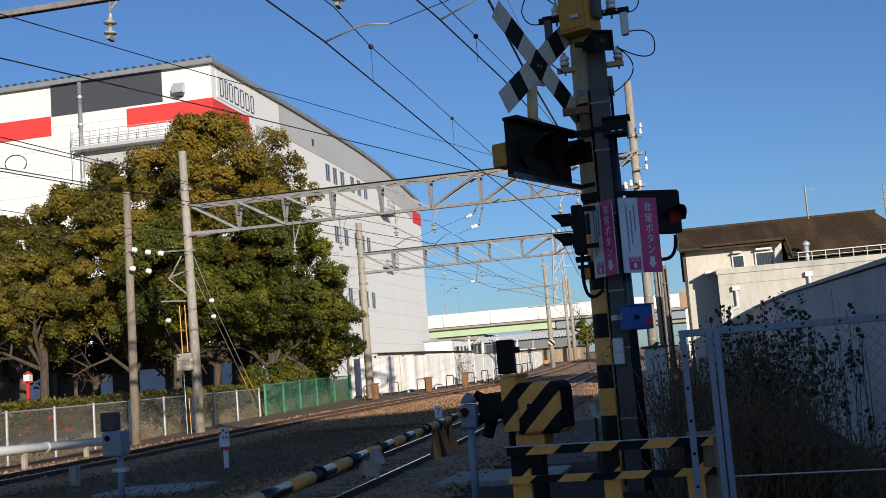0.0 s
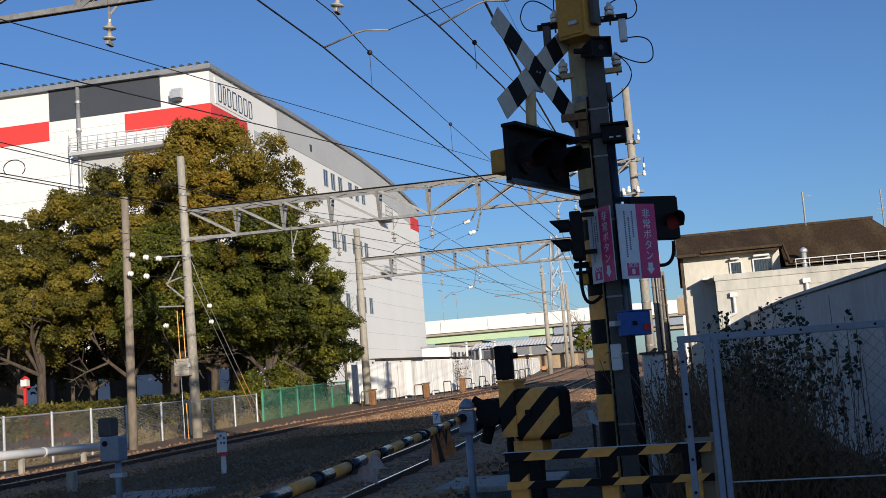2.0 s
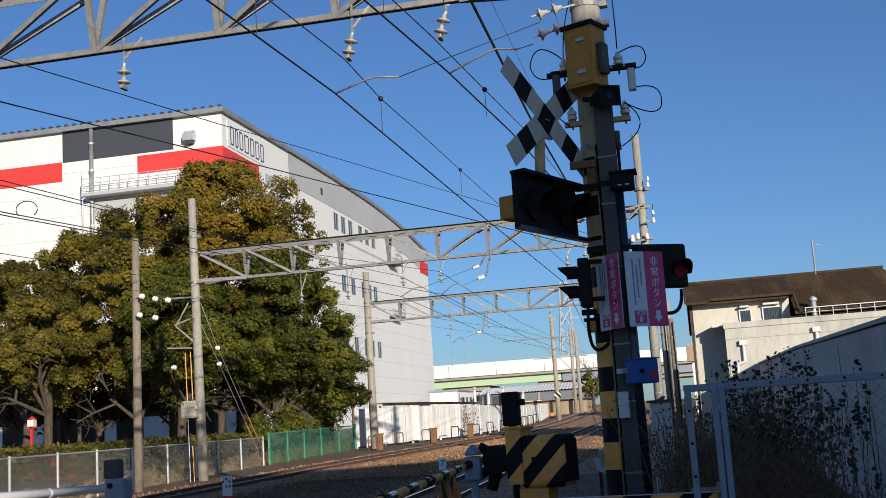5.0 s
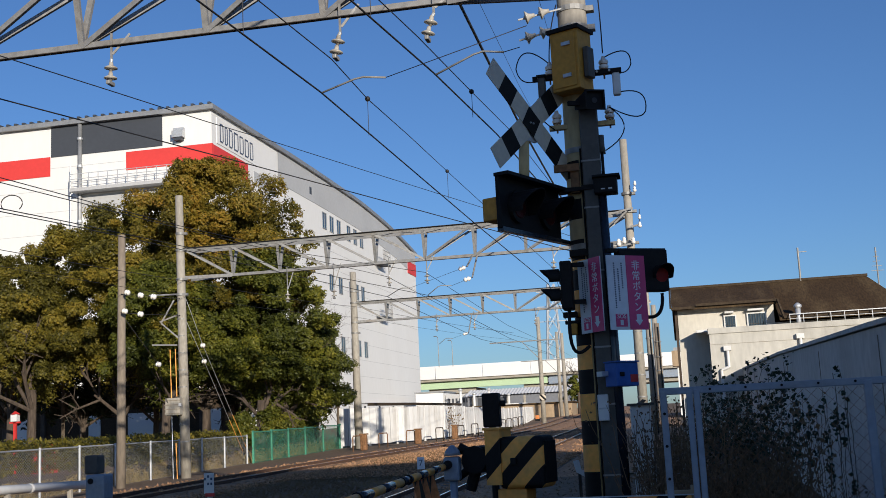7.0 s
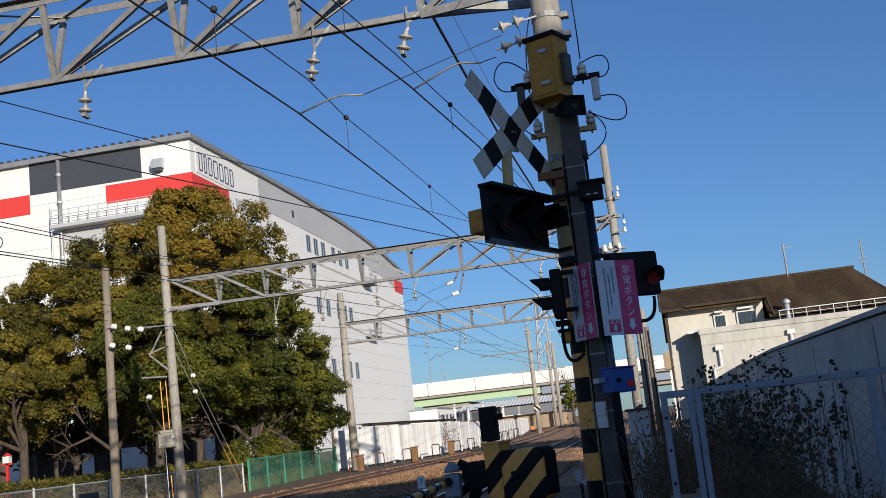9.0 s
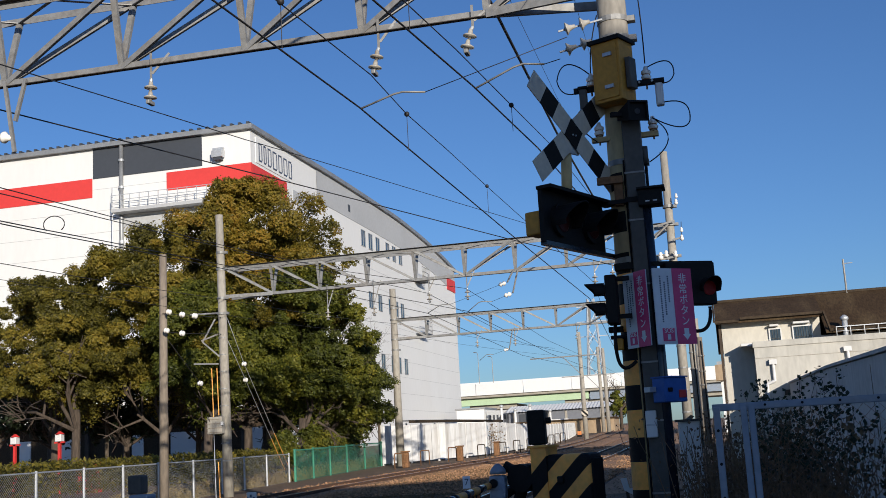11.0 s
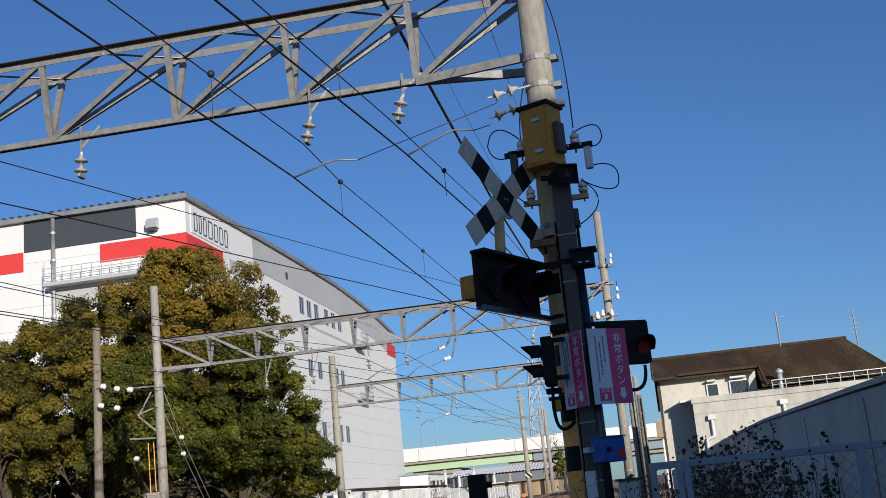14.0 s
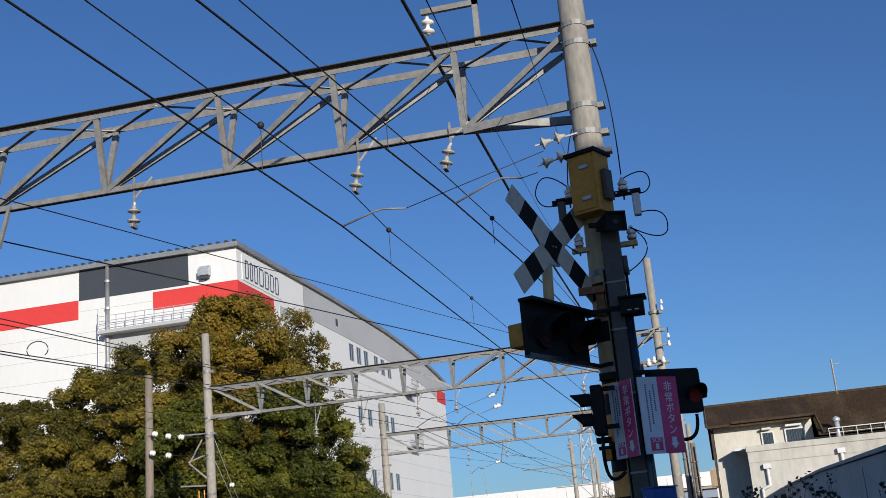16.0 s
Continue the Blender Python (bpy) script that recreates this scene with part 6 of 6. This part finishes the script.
def hedge():
    rng = np.random.default_rng(9)
    n = 17000
    y = rng.uniform(20, 46, n)
    z = rng.uniform(.2, 1, n)
    p = np.stack([-19.4 + rng.normal(0, .38, n), y, .1 + (1.5 + .006 * y) * (.08 + .92 * z ** .6) + rng.normal(0, .04, n)], 1)
    nn = np.stack([np.full(n, .6), np.zeros(n) - .2, np.full(n, .6)], 1)
    tagged(leaves("hedge", p, nn, .07, "leaf_olive", seed=9), "clipped olive and brown hedge behind the fence", "hedge", kind="stuff")
    n = 13000
    y = rng.uniform(21, 60, n)
    x = -18.35 - np.abs(rng.normal(0, .45, n))
    p = np.stack([x, y, np.array([gz(v) for v in y]) + rng.random(n) ** 1.8 * .55 * (.35 + .65 * np.sin(y * 1.7) ** 2)], 1)
    nn = np.stack([np.full(n, .5), np.full(n, -.8), np.full(n, .1)], 1)
    tagged(leaves("dry_verge", p, nn, .09, "straw", seed=10, squash=.4), "straw-coloured dry grass behind the far fence", "grass", kind="stuff")


hedge()


def lantern(x, y, label):
    z = gz(y)
    top = thing("lantern_post", label, "lamp post", (x, y, z), "red lantern posts")
    part("post", boxed(x - .06, x + .06, y - .06, y + .06, z, 2.75), "red_paint", top)
    part("cross_bar", boxed(x - .25, x + .25, y - .06, y + .06, 2.7, 2.78), "red_paint", top)
    part("lantern", boxed(x - .15, x + .15, y - .15, y + .15, 2.78, 3.1, .02), "white_paint", top, "white paper lantern")
    bm = bmesh.new()
    add_tube(bm, (x, y, 3.1), (x, y, 3.24), .26, .05, 4)
    part("roof", bm, "red_paint", top)


for x in (-34.0, -31.7, -29.4):
    lantern(x, 46, "red wooden lantern post with a white lantern")
for x, y in ((-27.6, 45.5), (-33.1, 45.2)):
    top = thing("red_stall", "low red painted wooden stand", "stand", (x, y, gz(y)))
    part("box", boxed(x - .5, x + .5, y - .3, y + .3, gz(y), 1.7, .03), "red_paint", top)
    part("lid", boxed(x - .58, x + .58, y - .36, y + .36, 1.7, 1.82), "red_paint", top)


def shrine_hall():
    top = thing("low_hall", "low hall with white panels and dark posts, wall coloured as tree shade", "building", (-44, 73, 1))
    # wall and low band coloured dark to stand for the shade below the trees
    part("wall", boxed(-66, -26, 73, 79, .2, 4.4), "dark_trim", top)
    part("roof", boxed(-67, -25.5, 72.4, 80, 4.4, 4.8, .1), "bark", top)
    for k in range(14):
        part("post", boxed(-65.5 + k * 3.0, -65.2 + k * 3.0, 72.7, 72.95, .3, 4.4), "bark", top)
    for k in range(13):
        if k % 3 != 1:
            x = -64.9 + k * 3.0
            part("white_panel", boxed(x, x + (1.9, 0, .9)[k % 3], 72.9, 72.99, 1.3, 3.6), "white_wall", top)
    part("low_band", boxed(-66, -26, 72.88, 72.89, .2, 1.2), "dark_trim", top)


shrine_hall()


# ---------------------------------------------------------------- distance along the line
def white_fence():
    pts = [(-18.0, 58.5), (-15.4, 62), (-13.9, 66), (-13.0, 74), (-12.8, 84), (-13.4, 98), (-15, 115)]
    tops = [2.82, 2.82, 2.82, 2.72, 2.7, 2.9, 3.1]
    top = thing("panel_fence", "white steel panel fence along the line", "fence", (-15, 66, .8))
    for (a, b, za, zb) in zip(pts, pts[1:], tops, tops[1:]):
        L = math.hypot(b[0] - a[0], b[1] - a[1])
        n = max(1, int(L / .48))
        for k in range(n):
            p = Vector((*a, 0)).lerp(Vector((*b, 0)), k / n)
            q = Vector((*a, 0)).lerp(Vector((*b, 0)), (k + 1) / n)
            z = za + (zb - za) * k / n
            bm = bmesh.new()
            zm = (gz(p.y) + .1 + z) / 2
            add_bar(bm, (p.x, p.y, zm), (q.x - (q.x - p.x) * .06, q.y - (q.y - p.y) * .06, zm), .05, z - gz(p.y) - .1)
            part("panel", bm, "worn_white", top)
            if k % 4 == 0:
                part("post", boxed(p.x - .05, p.x + .05, p.y - .05, p.y + .05, gz(p.y), z + .05), "white_paint", top)
    top = thing("canopy_roof", "long low shed roof over the white fence", "shed", (-17.5, 64, 2.9))
    line = [(-17.32, 60.0, 3.08), (-16.5, 68, 3.13), (-15.8, 79, 3.16)]
    for p, q in zip(line, line[1:]):
        bm = bmesh.new()
        add_bar(bm, p, q, .7, .05)
        part("roof_sheet", bm, "roof_metal", top)
        bm = bmesh.new()
        add_bar(bm, (p[0] + .44, p[1], p[2] - .07), (q[0] + .44, q[1], q[2] - .07), .04, .16)
        part("roof_edge", bm, "dark_trim", top)
    for k in range(11):
        f = k / 10
        x, y = on([(58.8, -17.9), (68, -16.5), (79, -15.8)], 59 + 19.8 * f), 59 + 19.8 * f
        part("post", boxed(x + .2, x + .28, y, y + .08, gz(y), 2.95), "white_paint", top)


white_fence()


def hoop(x, y, turn):
    z = gz(y)
    top = thing("hoop_rail", "rusty steel hoop barrier beside the track", "hoop barrier", (x, y, z), "hoop barriers")
    m = pose(x, y, z, 0, 0, turn)
    pts = [(-.45, 0, 0), (-.45, 0, .66), (-.38, 0, .74), (.38, 0, .74), (.45, 0, .66), (.45, 0, 0)]
    wires("hoop", place(m, pts), .028, top, "dark_trim" if y > 60 else "rust", n=8)


for k in range(12):
    y = 53.5 + k * 3.0
    hoop(on([(50, -16.2), (58, -14.9), (64, -13.0), (72, -12.2), (95, -12.3)], y), y, 75)
for x, y in ((-15.6, 54.5), (-14.0, 59.5), (-13.1, 65)):
    top = thing("rusty_post", "short rusty track equipment post", "post", (x, y, gz(y)), "rusty posts")
    part("body", boxed(x - .16, x + .16, y - .16, y + .16, gz(y), gz(y) + .75, .05), "rust", top)
    part("cap", boxed(x - .2, x + .2, y - .2, y + .2, gz(y) + .75, gz(y) + .82, .02), "rust", top)


def overpass():
    top = thing("elevated_road", "long white elevated road with pale green girders", "bridge", (-40, 230, 3))
    part("deck", boxed(-170, 90, 230, 246, 10.9, 11.9), "concrete", top)
    k = -170
    while k < 90:
        part("barrier_panel", boxed(k + .05, k + 9.95, 229.6, 230, 11.4, 13.85), "white_wall", top)
        k += 10
    part("green_girder", boxed(-170, -26.9, 231, 232.2, 9.4, 10.9), "pale_green", top)
    part("blue_girder", boxed(-26.6, 90, 231, 232.2, 9.2, 10.9), "blue_grey", top)
    for x in (-150, -120, -92, -66, -47, -27, -5, 20, 50):
        pr = part("pier", boxed(x - 1.3, x + 1.3, 233, 236, 2, 9.6), "concrete", top)
        part("pier_cap", boxed(x - 5, x + 5, 232, 244, 8.4, 9.4), "concrete", pr)
    part("upper_barrier", boxed(-170, 90, 250, 250.4, 13.8, 15.2), "white_wall", top)
    for x, zt in ((-49.15, 20.0), (-46.2, 19.0)):
        lp = thing("street_lamp", "tall thin street lamp on the elevated road", "street lamp", (x, 229.8, 13.85), "road lamps")
        part("pole", tubed((x, 229.8, 11.4), (x, 229.8, zt), .09, .06, 8), "steel", lp)
        bm = bmesh.new()
        add_tube(bm, (x, 229.8, zt), (x - .25, 229.9, zt + .3), .06, n=8)
        add_tube(bm, (x - .25, 229.9, zt + .3), (x - .95, 230.2, zt + .4), .08, n=8)
        part("arm", bm, "steel", lp)


overpass()


def far_buildings():
    top = thing("white_shed", "plain white flat-roofed shed", "building", (-33, 150, 3))
    part("wall", boxed(-35.5, -31.7, 150, 158, 2, 6.2), "white_wall", top)
    part("roof", boxed(-35.7, -31.5, 149.8, 158.2, 6.2, 6.4), "roof_metal", top)
    top = thing("grey_block", "grey industrial block with small dark windows", "building", (-29.5, 150, 3))
    part("wall", boxed(-31.6, -27.4, 151, 160, 2, 5.9), "grey_wall", top)
    for k in range(7):
        part("window", boxed(-31.2 + k * .5, -30.95 + k * .5, 150.95, 151.02, 4.7, 5.3), "dark_wall", top)
    top = thing("long_shed", "long shed with ribbed light roof and grey wall", "building", (-21, 150, 3))
    part("wall", boxed(-28.0, -14.5, 148, 158, 2, 5.3), "shed_grey", top)
    for k in range(6):
        part("wall_post", boxed(-27.4 + k * 2.3, -27.1 + k * 2.3, 147.9, 147.99, 2, 5.2), "concrete", top)
    part("dark_opening", boxed(-26.6, -25.2, 147.94, 148.02, 3.4, 5.1), "dark_wall", top)
    part("dark_opening", boxed(-23.6, -22.6, 147.94, 148.02, 3.4, 5.1), "dark_wall", top)
    bm = bmesh.new()
    vs = []
    for k in range(65):
        x = -28.4 + k * .22
        dz = .08 if k % 2 else 0
        vs.append((bm.verts.new((x, 147.4, 5.35 + dz)), bm.verts.new((x, 152, 6.25 + dz)), bm.verts.new((x, 158.5, 5.4 + dz))))
    for p, q in zip(vs, vs[1:]):
        bm.faces.new((p[0], q[0], q[1], p[1]))
        bm.faces.new((p[1], q[1], q[2], p[2]))
    part("roof", bm, "white_wall", top)
    for x, h in ((-28.7, 6.2), (-22.3, 5.3), (-26.9, 5.6), (-24.9, 6.1)):
        vt = thing("roof_vent", "white mushroom vent pipe by the long shed", "vent", (x, 147, 3), "shed vents")
        part("pipe", tubed((x, 147, 2.5), (x, 147, h), .16, n=12), "white_paint", vt, smooth=True)
        part("hood", lathe([(0, .17), (.3, .30), (.7, .26), (1, .05)], (x, 147, h - .1), (x, 147, h + .3)), "galvanised", vt, smooth=True)
    top = thing("low_shed", "low shed with a rusty brown flat roof", "shed", (-17, 122, 2))
    part("wall", boxed(-22.5, -11.6, 121, 127, 1.5, 3.5), "tan_sheet", top)
    part("roof", boxed(-22.8, -11.4, 120.7, 127.3, 3.5, 3.62), "brown_roof", top)
    part("ridge_sheet", boxed(-20.5, -16.5, 121, 122, 3.62, 3.72), "white_paint", top)
    top = thing("right_house", "pale apartment block beyond the crossing masts", "building", (3, 90, 2))
    part("wall", boxed(-.2, 6, 90, 100, 1, 6.5), "white_wall", top)
    part("balcony", boxed(-.55, .05, 88.6, 90, 5.3, 6.5), "tan_sheet", top)
    part("roof", boxed(-.4, 6.2, 89.8, 100.2, 6.5, 6.8), "roof_metal", top)
    for k in range(3):
        part("window", boxed(.3 + k * 1.3, 1.0 + k * 1.3, 89.96, 90.03, 4.4, 5.6), "glass", top)
    top = thing("lattice_tower", "tall white and grey lattice power pylon", "pylon", (-32.5, 300, 2))
    def w(z):
        return 5.2 * (1 - (z - 2) / 46) + .5
    cx, cy = -32.5, 300
    corners = [(-1, -1), (1, -1), (1, 1), (-1, 1)]
    zs = [2, 9, 15, 20.5, 25.5, 30, 34, 38]
    for sx, sy in corners:
        bm = bmesh.new()
        add_bar(bm, (cx + sx * w(2) / 2, cy + sy * w(2) / 2, 2), (cx + sx * w(38) / 2, cy + sy * w(38) / 2, 38), .28, .28)
        part("leg", bm, "galvanised", top)
    for za, zb in zip(zs, zs[1:]):
        for (ax, ay), (bx, by) in zip(corners, corners[1:] + corners[:1]):
            bm = bmesh.new()
            add_bar(bm, (cx + ax * w(za) / 2, cy + ay * w(za) / 2, za), (cx + bx * w(zb) / 2, cy + by * w(zb) / 2, zb), .14, .14)
            add_bar(bm, (cx + bx * w(za) / 2, cy + by * w(za) / 2, za), (cx + ax * w(zb) / 2, cy + ay * w(zb) / 2, zb), .14, .14)
            part("brace", bm, "galvanised", top)
    for z in (28, 32, 36):
        bm = bmesh.new()
        add_bar(bm, (cx - 4, cy, z), (cx + 4, cy, z), .2, .2)
        part("cross_arm", bm, "galvanised", top)
    r = np.random.default_rng(31)
    tree(-11.5, 128, lobe_dome(r, -11.5, 128, 2.6, 6.6, 2.2, 2.2, 14, .9), "leaf_green", "dark rounded tree beside the far line", 31, 60, .25, .2, 3)
    for x, y, s in ((-8.0, 118, .7), (-13.2, 104, .35)):
        t = thing("orange_barrier", "orange and red work barrier by the line", "barrier", (x, y, gz(y)))
        part("board", boxed(x - .5 * s, x + .5 * s, y - .05, y + .05, gz(y) + .2, gz(y) + 1.5 * s), "orange", t)
        part("foot", boxed(x - .6 * s, x + .6 * s, y - .2, y + .2, gz(y), gz(y) + .2), "black", t)


far_buildings()


# ---------------------------------------------------------------- undergrowth by the wall
def climbing_ivy():
    rng = np.random.default_rng(12)
    top = thing("ivy", "dark leafless ivy stems with sparse dark leaves on the wall", "climbing plant", (2.3, 12, 0))
    bm = bmesh.new()
    spots = []
    for k in range(13):
        p = Vector((2.37, float(rng.choice([16.4, 16.9, 18.0, 19.4]) + rng.normal(0, .22)) if k < 9 else float(rng.uniform(20, 24)), 0))
        h = float(rng.uniform(1.2, 2.1))
        z = 0.0
        while z < h:
            q = p + Vector((float(rng.normal(0, .01)), float(rng.normal(0, .035)), .10))
            q.x = min(q.x, 2.37)
            add_tube(bm, p, q, .006, .005, 4, False)
            if rng.random() < .05 + .22 * (z / h) ** 2:
                for _ in range(int(rng.integers(4, 12))):
                    spots.append((q.x - abs(float(rng.normal(0, .04))), q.y + float(rng.normal(0, .07)), q.z + float(rng.normal(0, .06))))
            p, z = q, q.z
    tagged(part("stem", bm, "twig", top), kind="stuff")
    sp = np.array(spots)
    leaves("leaf_mass", sp, np.tile([-.5, -.7, .3], (len(sp), 1)), .038, "leaf_dark", top, seed=12, squash=1.5, kind="stuff")


climbing_ivy()


def shrub(name, label, x0, x1, y0, y1, h, n, mat, seed, leaf):
    rng = np.random.default_rng(seed)
    top = thing(name, label, "shrub", ((x0 + x1) / 2, (y0 + y1) / 2, 0), "wild shrubs")
    bm = bmesh.new()
    spots = []
    for k in range(n):
        p = Vector((float(rng.uniform(x0, x1)), float(rng.uniform(y0, y1)), gz(y0)))
        hh = h * float(rng.uniform(.5, 1.05))
        lean = Vector((float(rng.normal(0, .16)), float(rng.normal(0, .16)), 1))
        seg = hh / 9
        for i in range(9):
            q = p + lean * seg + Vector((float(rng.normal(0, .03)), float(rng.normal(0, .03)), 0))
            add_tube(bm, p, q, .009 * (1 - i / 14), .009 * (1 - (i + 1) / 14), 4, False)
            if i > 3:
                for _ in range(int(rng.integers(0, 4))):
                    spots.append((q.x + float(rng.normal(0, .06)), q.y + float(rng.normal(0, .06)), q.z + float(rng.normal(0, .05))))
            p = q
    tagged(part("stem", bm, "dry_stem", top), kind="stuff")
    sp = np.array(spots)
    leaves("leaf_mass", sp, np.tile([-.2, -.8, .4], (len(sp), 1)), leaf, mat, top, seed=seed, squash=1.4, kind="stuff")


def tall_weed(x0, x1, y0, y1, count, h, seed):
    """Upright stems whose tops carry dense clusters of small dark leaves."""
    rng = np.random.default_rng(seed)
    top = thing("tall_weed", "tall dark-leaved climbing weed in front of the wall", "shrub", ((x0 + x1) / 2, (y0 + y1) / 2, 0), "wild shrubs")
    bm = bmesh.new()
    spots = []
    for _ in range(count):
        p = Vector((float(rng.uniform(x0, x1)), float(rng.uniform(y0, y1)), 0))
        hh = h * float(rng.uniform(.62, 1.04))
        lean = Vector((float(rng.normal(.03, .06)), float(rng.normal(0, .06)), 1))
        n = 16
        for i in range(n):
            q = p + lean * (hh / n) + Vector((float(rng.normal(0, .022)), float(rng.normal(0, .022)), 0))
            add_tube(bm, p, q, .007 * (1 - i / 24), .007 * (1 - (i + 1) / 24), 4, False)
            if i > 7 and rng.random() < .25 + .045 * i:
                side = Vector((float(rng.normal(0, .08)), float(rng.normal(0, .08)), float(rng.uniform(0, .08))))
                add_tube(bm, q, q + side, .003, .002, 4, False)
                for _ in range(int(rng.integers(2, 9))):
                    spots.append((q.x + side.x * float(rng.uniform(.3, 1.2)) + float(rng.normal(0, .03)), q.y + side.y + float(rng.normal(0, .04)), q.z + side.z + float(rng.normal(0, .035))))
            p = q
    tagged(part("stem", bm, "twig", top), kind="stuff")
    sp = np.array(spots)
    leaves("leaf_mass", sp, np.tile([-.2, -.8, .4], (len(sp), 1)), .026, "leaf_dark", top, seed=seed, squash=1.5, kind="stuff")


tall_weed(.32, .75, 13.4, 15.2, 20, 2.15, 41)
tall_weed(.75, 1.25, 13.4, 15.2, 19, 2.15, 46)
tall_weed(1.2, 1.45, 13.4, 15.0, 8, 2.45, 47)
shrub("shrub", "dry brown weeds against the white fence", -13.7, -13.0, 65.5, 66.5, 1.9, 16, "leaf_dry", 45, .05)
shrub("shrub", "dry brown brush behind the striped barrier", -.45, .35, 12.0, 17, 1.75, 230, "leaf_brush", 43, .022)
shrub("shrub", "dense dry brown brush at the foot of the wall", .25, 1.25, 11.8, 13.6, 1.1, 260, "leaf_brush", 42, .02)
shrub("shrub", "dense dry brown brush at the foot of the wall", .25, 1.35, 14.0, 16, 1.45, 220, "leaf_brush", 48, .02)
shrub("shrub", "low dry brown brush at the foot of the wall", 1.2, 2.33, 9.8, 13.6, .72, 170, "leaf_brush", 49, .018)
shrub("shrub", "dry brown brush behind the striped barrier", -.2, 2.2, 16, 34, 1.7, 90, "leaf_dry", 44, .06)


def weeds():
    rng = np.random.default_rng(50)
    n = 26000
    y = rng.uniform(9, 48, n)
    x = np.where(rng.random(n) < .9, rng.uniform(-12.4, -7.0, n), rng.uniform(-3.6, 2.3, n))
    z = np.array([gz(v) for v in y]) + rng.random(n) ** 2 * .10
    p = np.stack([x, y, z], 1)
    nn = np.stack([np.zeros(n), np.full(n, -1.0), np.full(n, .15)], 1)
    tagged(leaves("dry_grass", p, nn, .055, "leaf_dry", seed=50, squash=.35), "short dry grass between the tracks", "grass", kind="stuff")


weeds()
# gravel on the two track beds and between them
spots = []
rs = random.Random(7)
for _ in range(26000):
    y = 9 + 60 * rs.random() ** 1.3
    if rs.random() < .72:
        line = A_LINE if rs.random() < .5 else B_LINE
        x = smooth_on(line, y) + rs.uniform(-2.1, 2.1)
    else:
        y = rs.uniform(33, 62)
        x = rs.uniform(smooth_on(B_LINE, y) + 1, smooth_on(A_LINE, y) - 1)
    spots.append((x, y, gz(y) + rs.uniform(.02, .08)))
stones("gravel", spots, "ballast", "rust-brown broken stone ballast", (.03, .075))
for line in (A_LINE, B_LINE):
    sleepers(line)
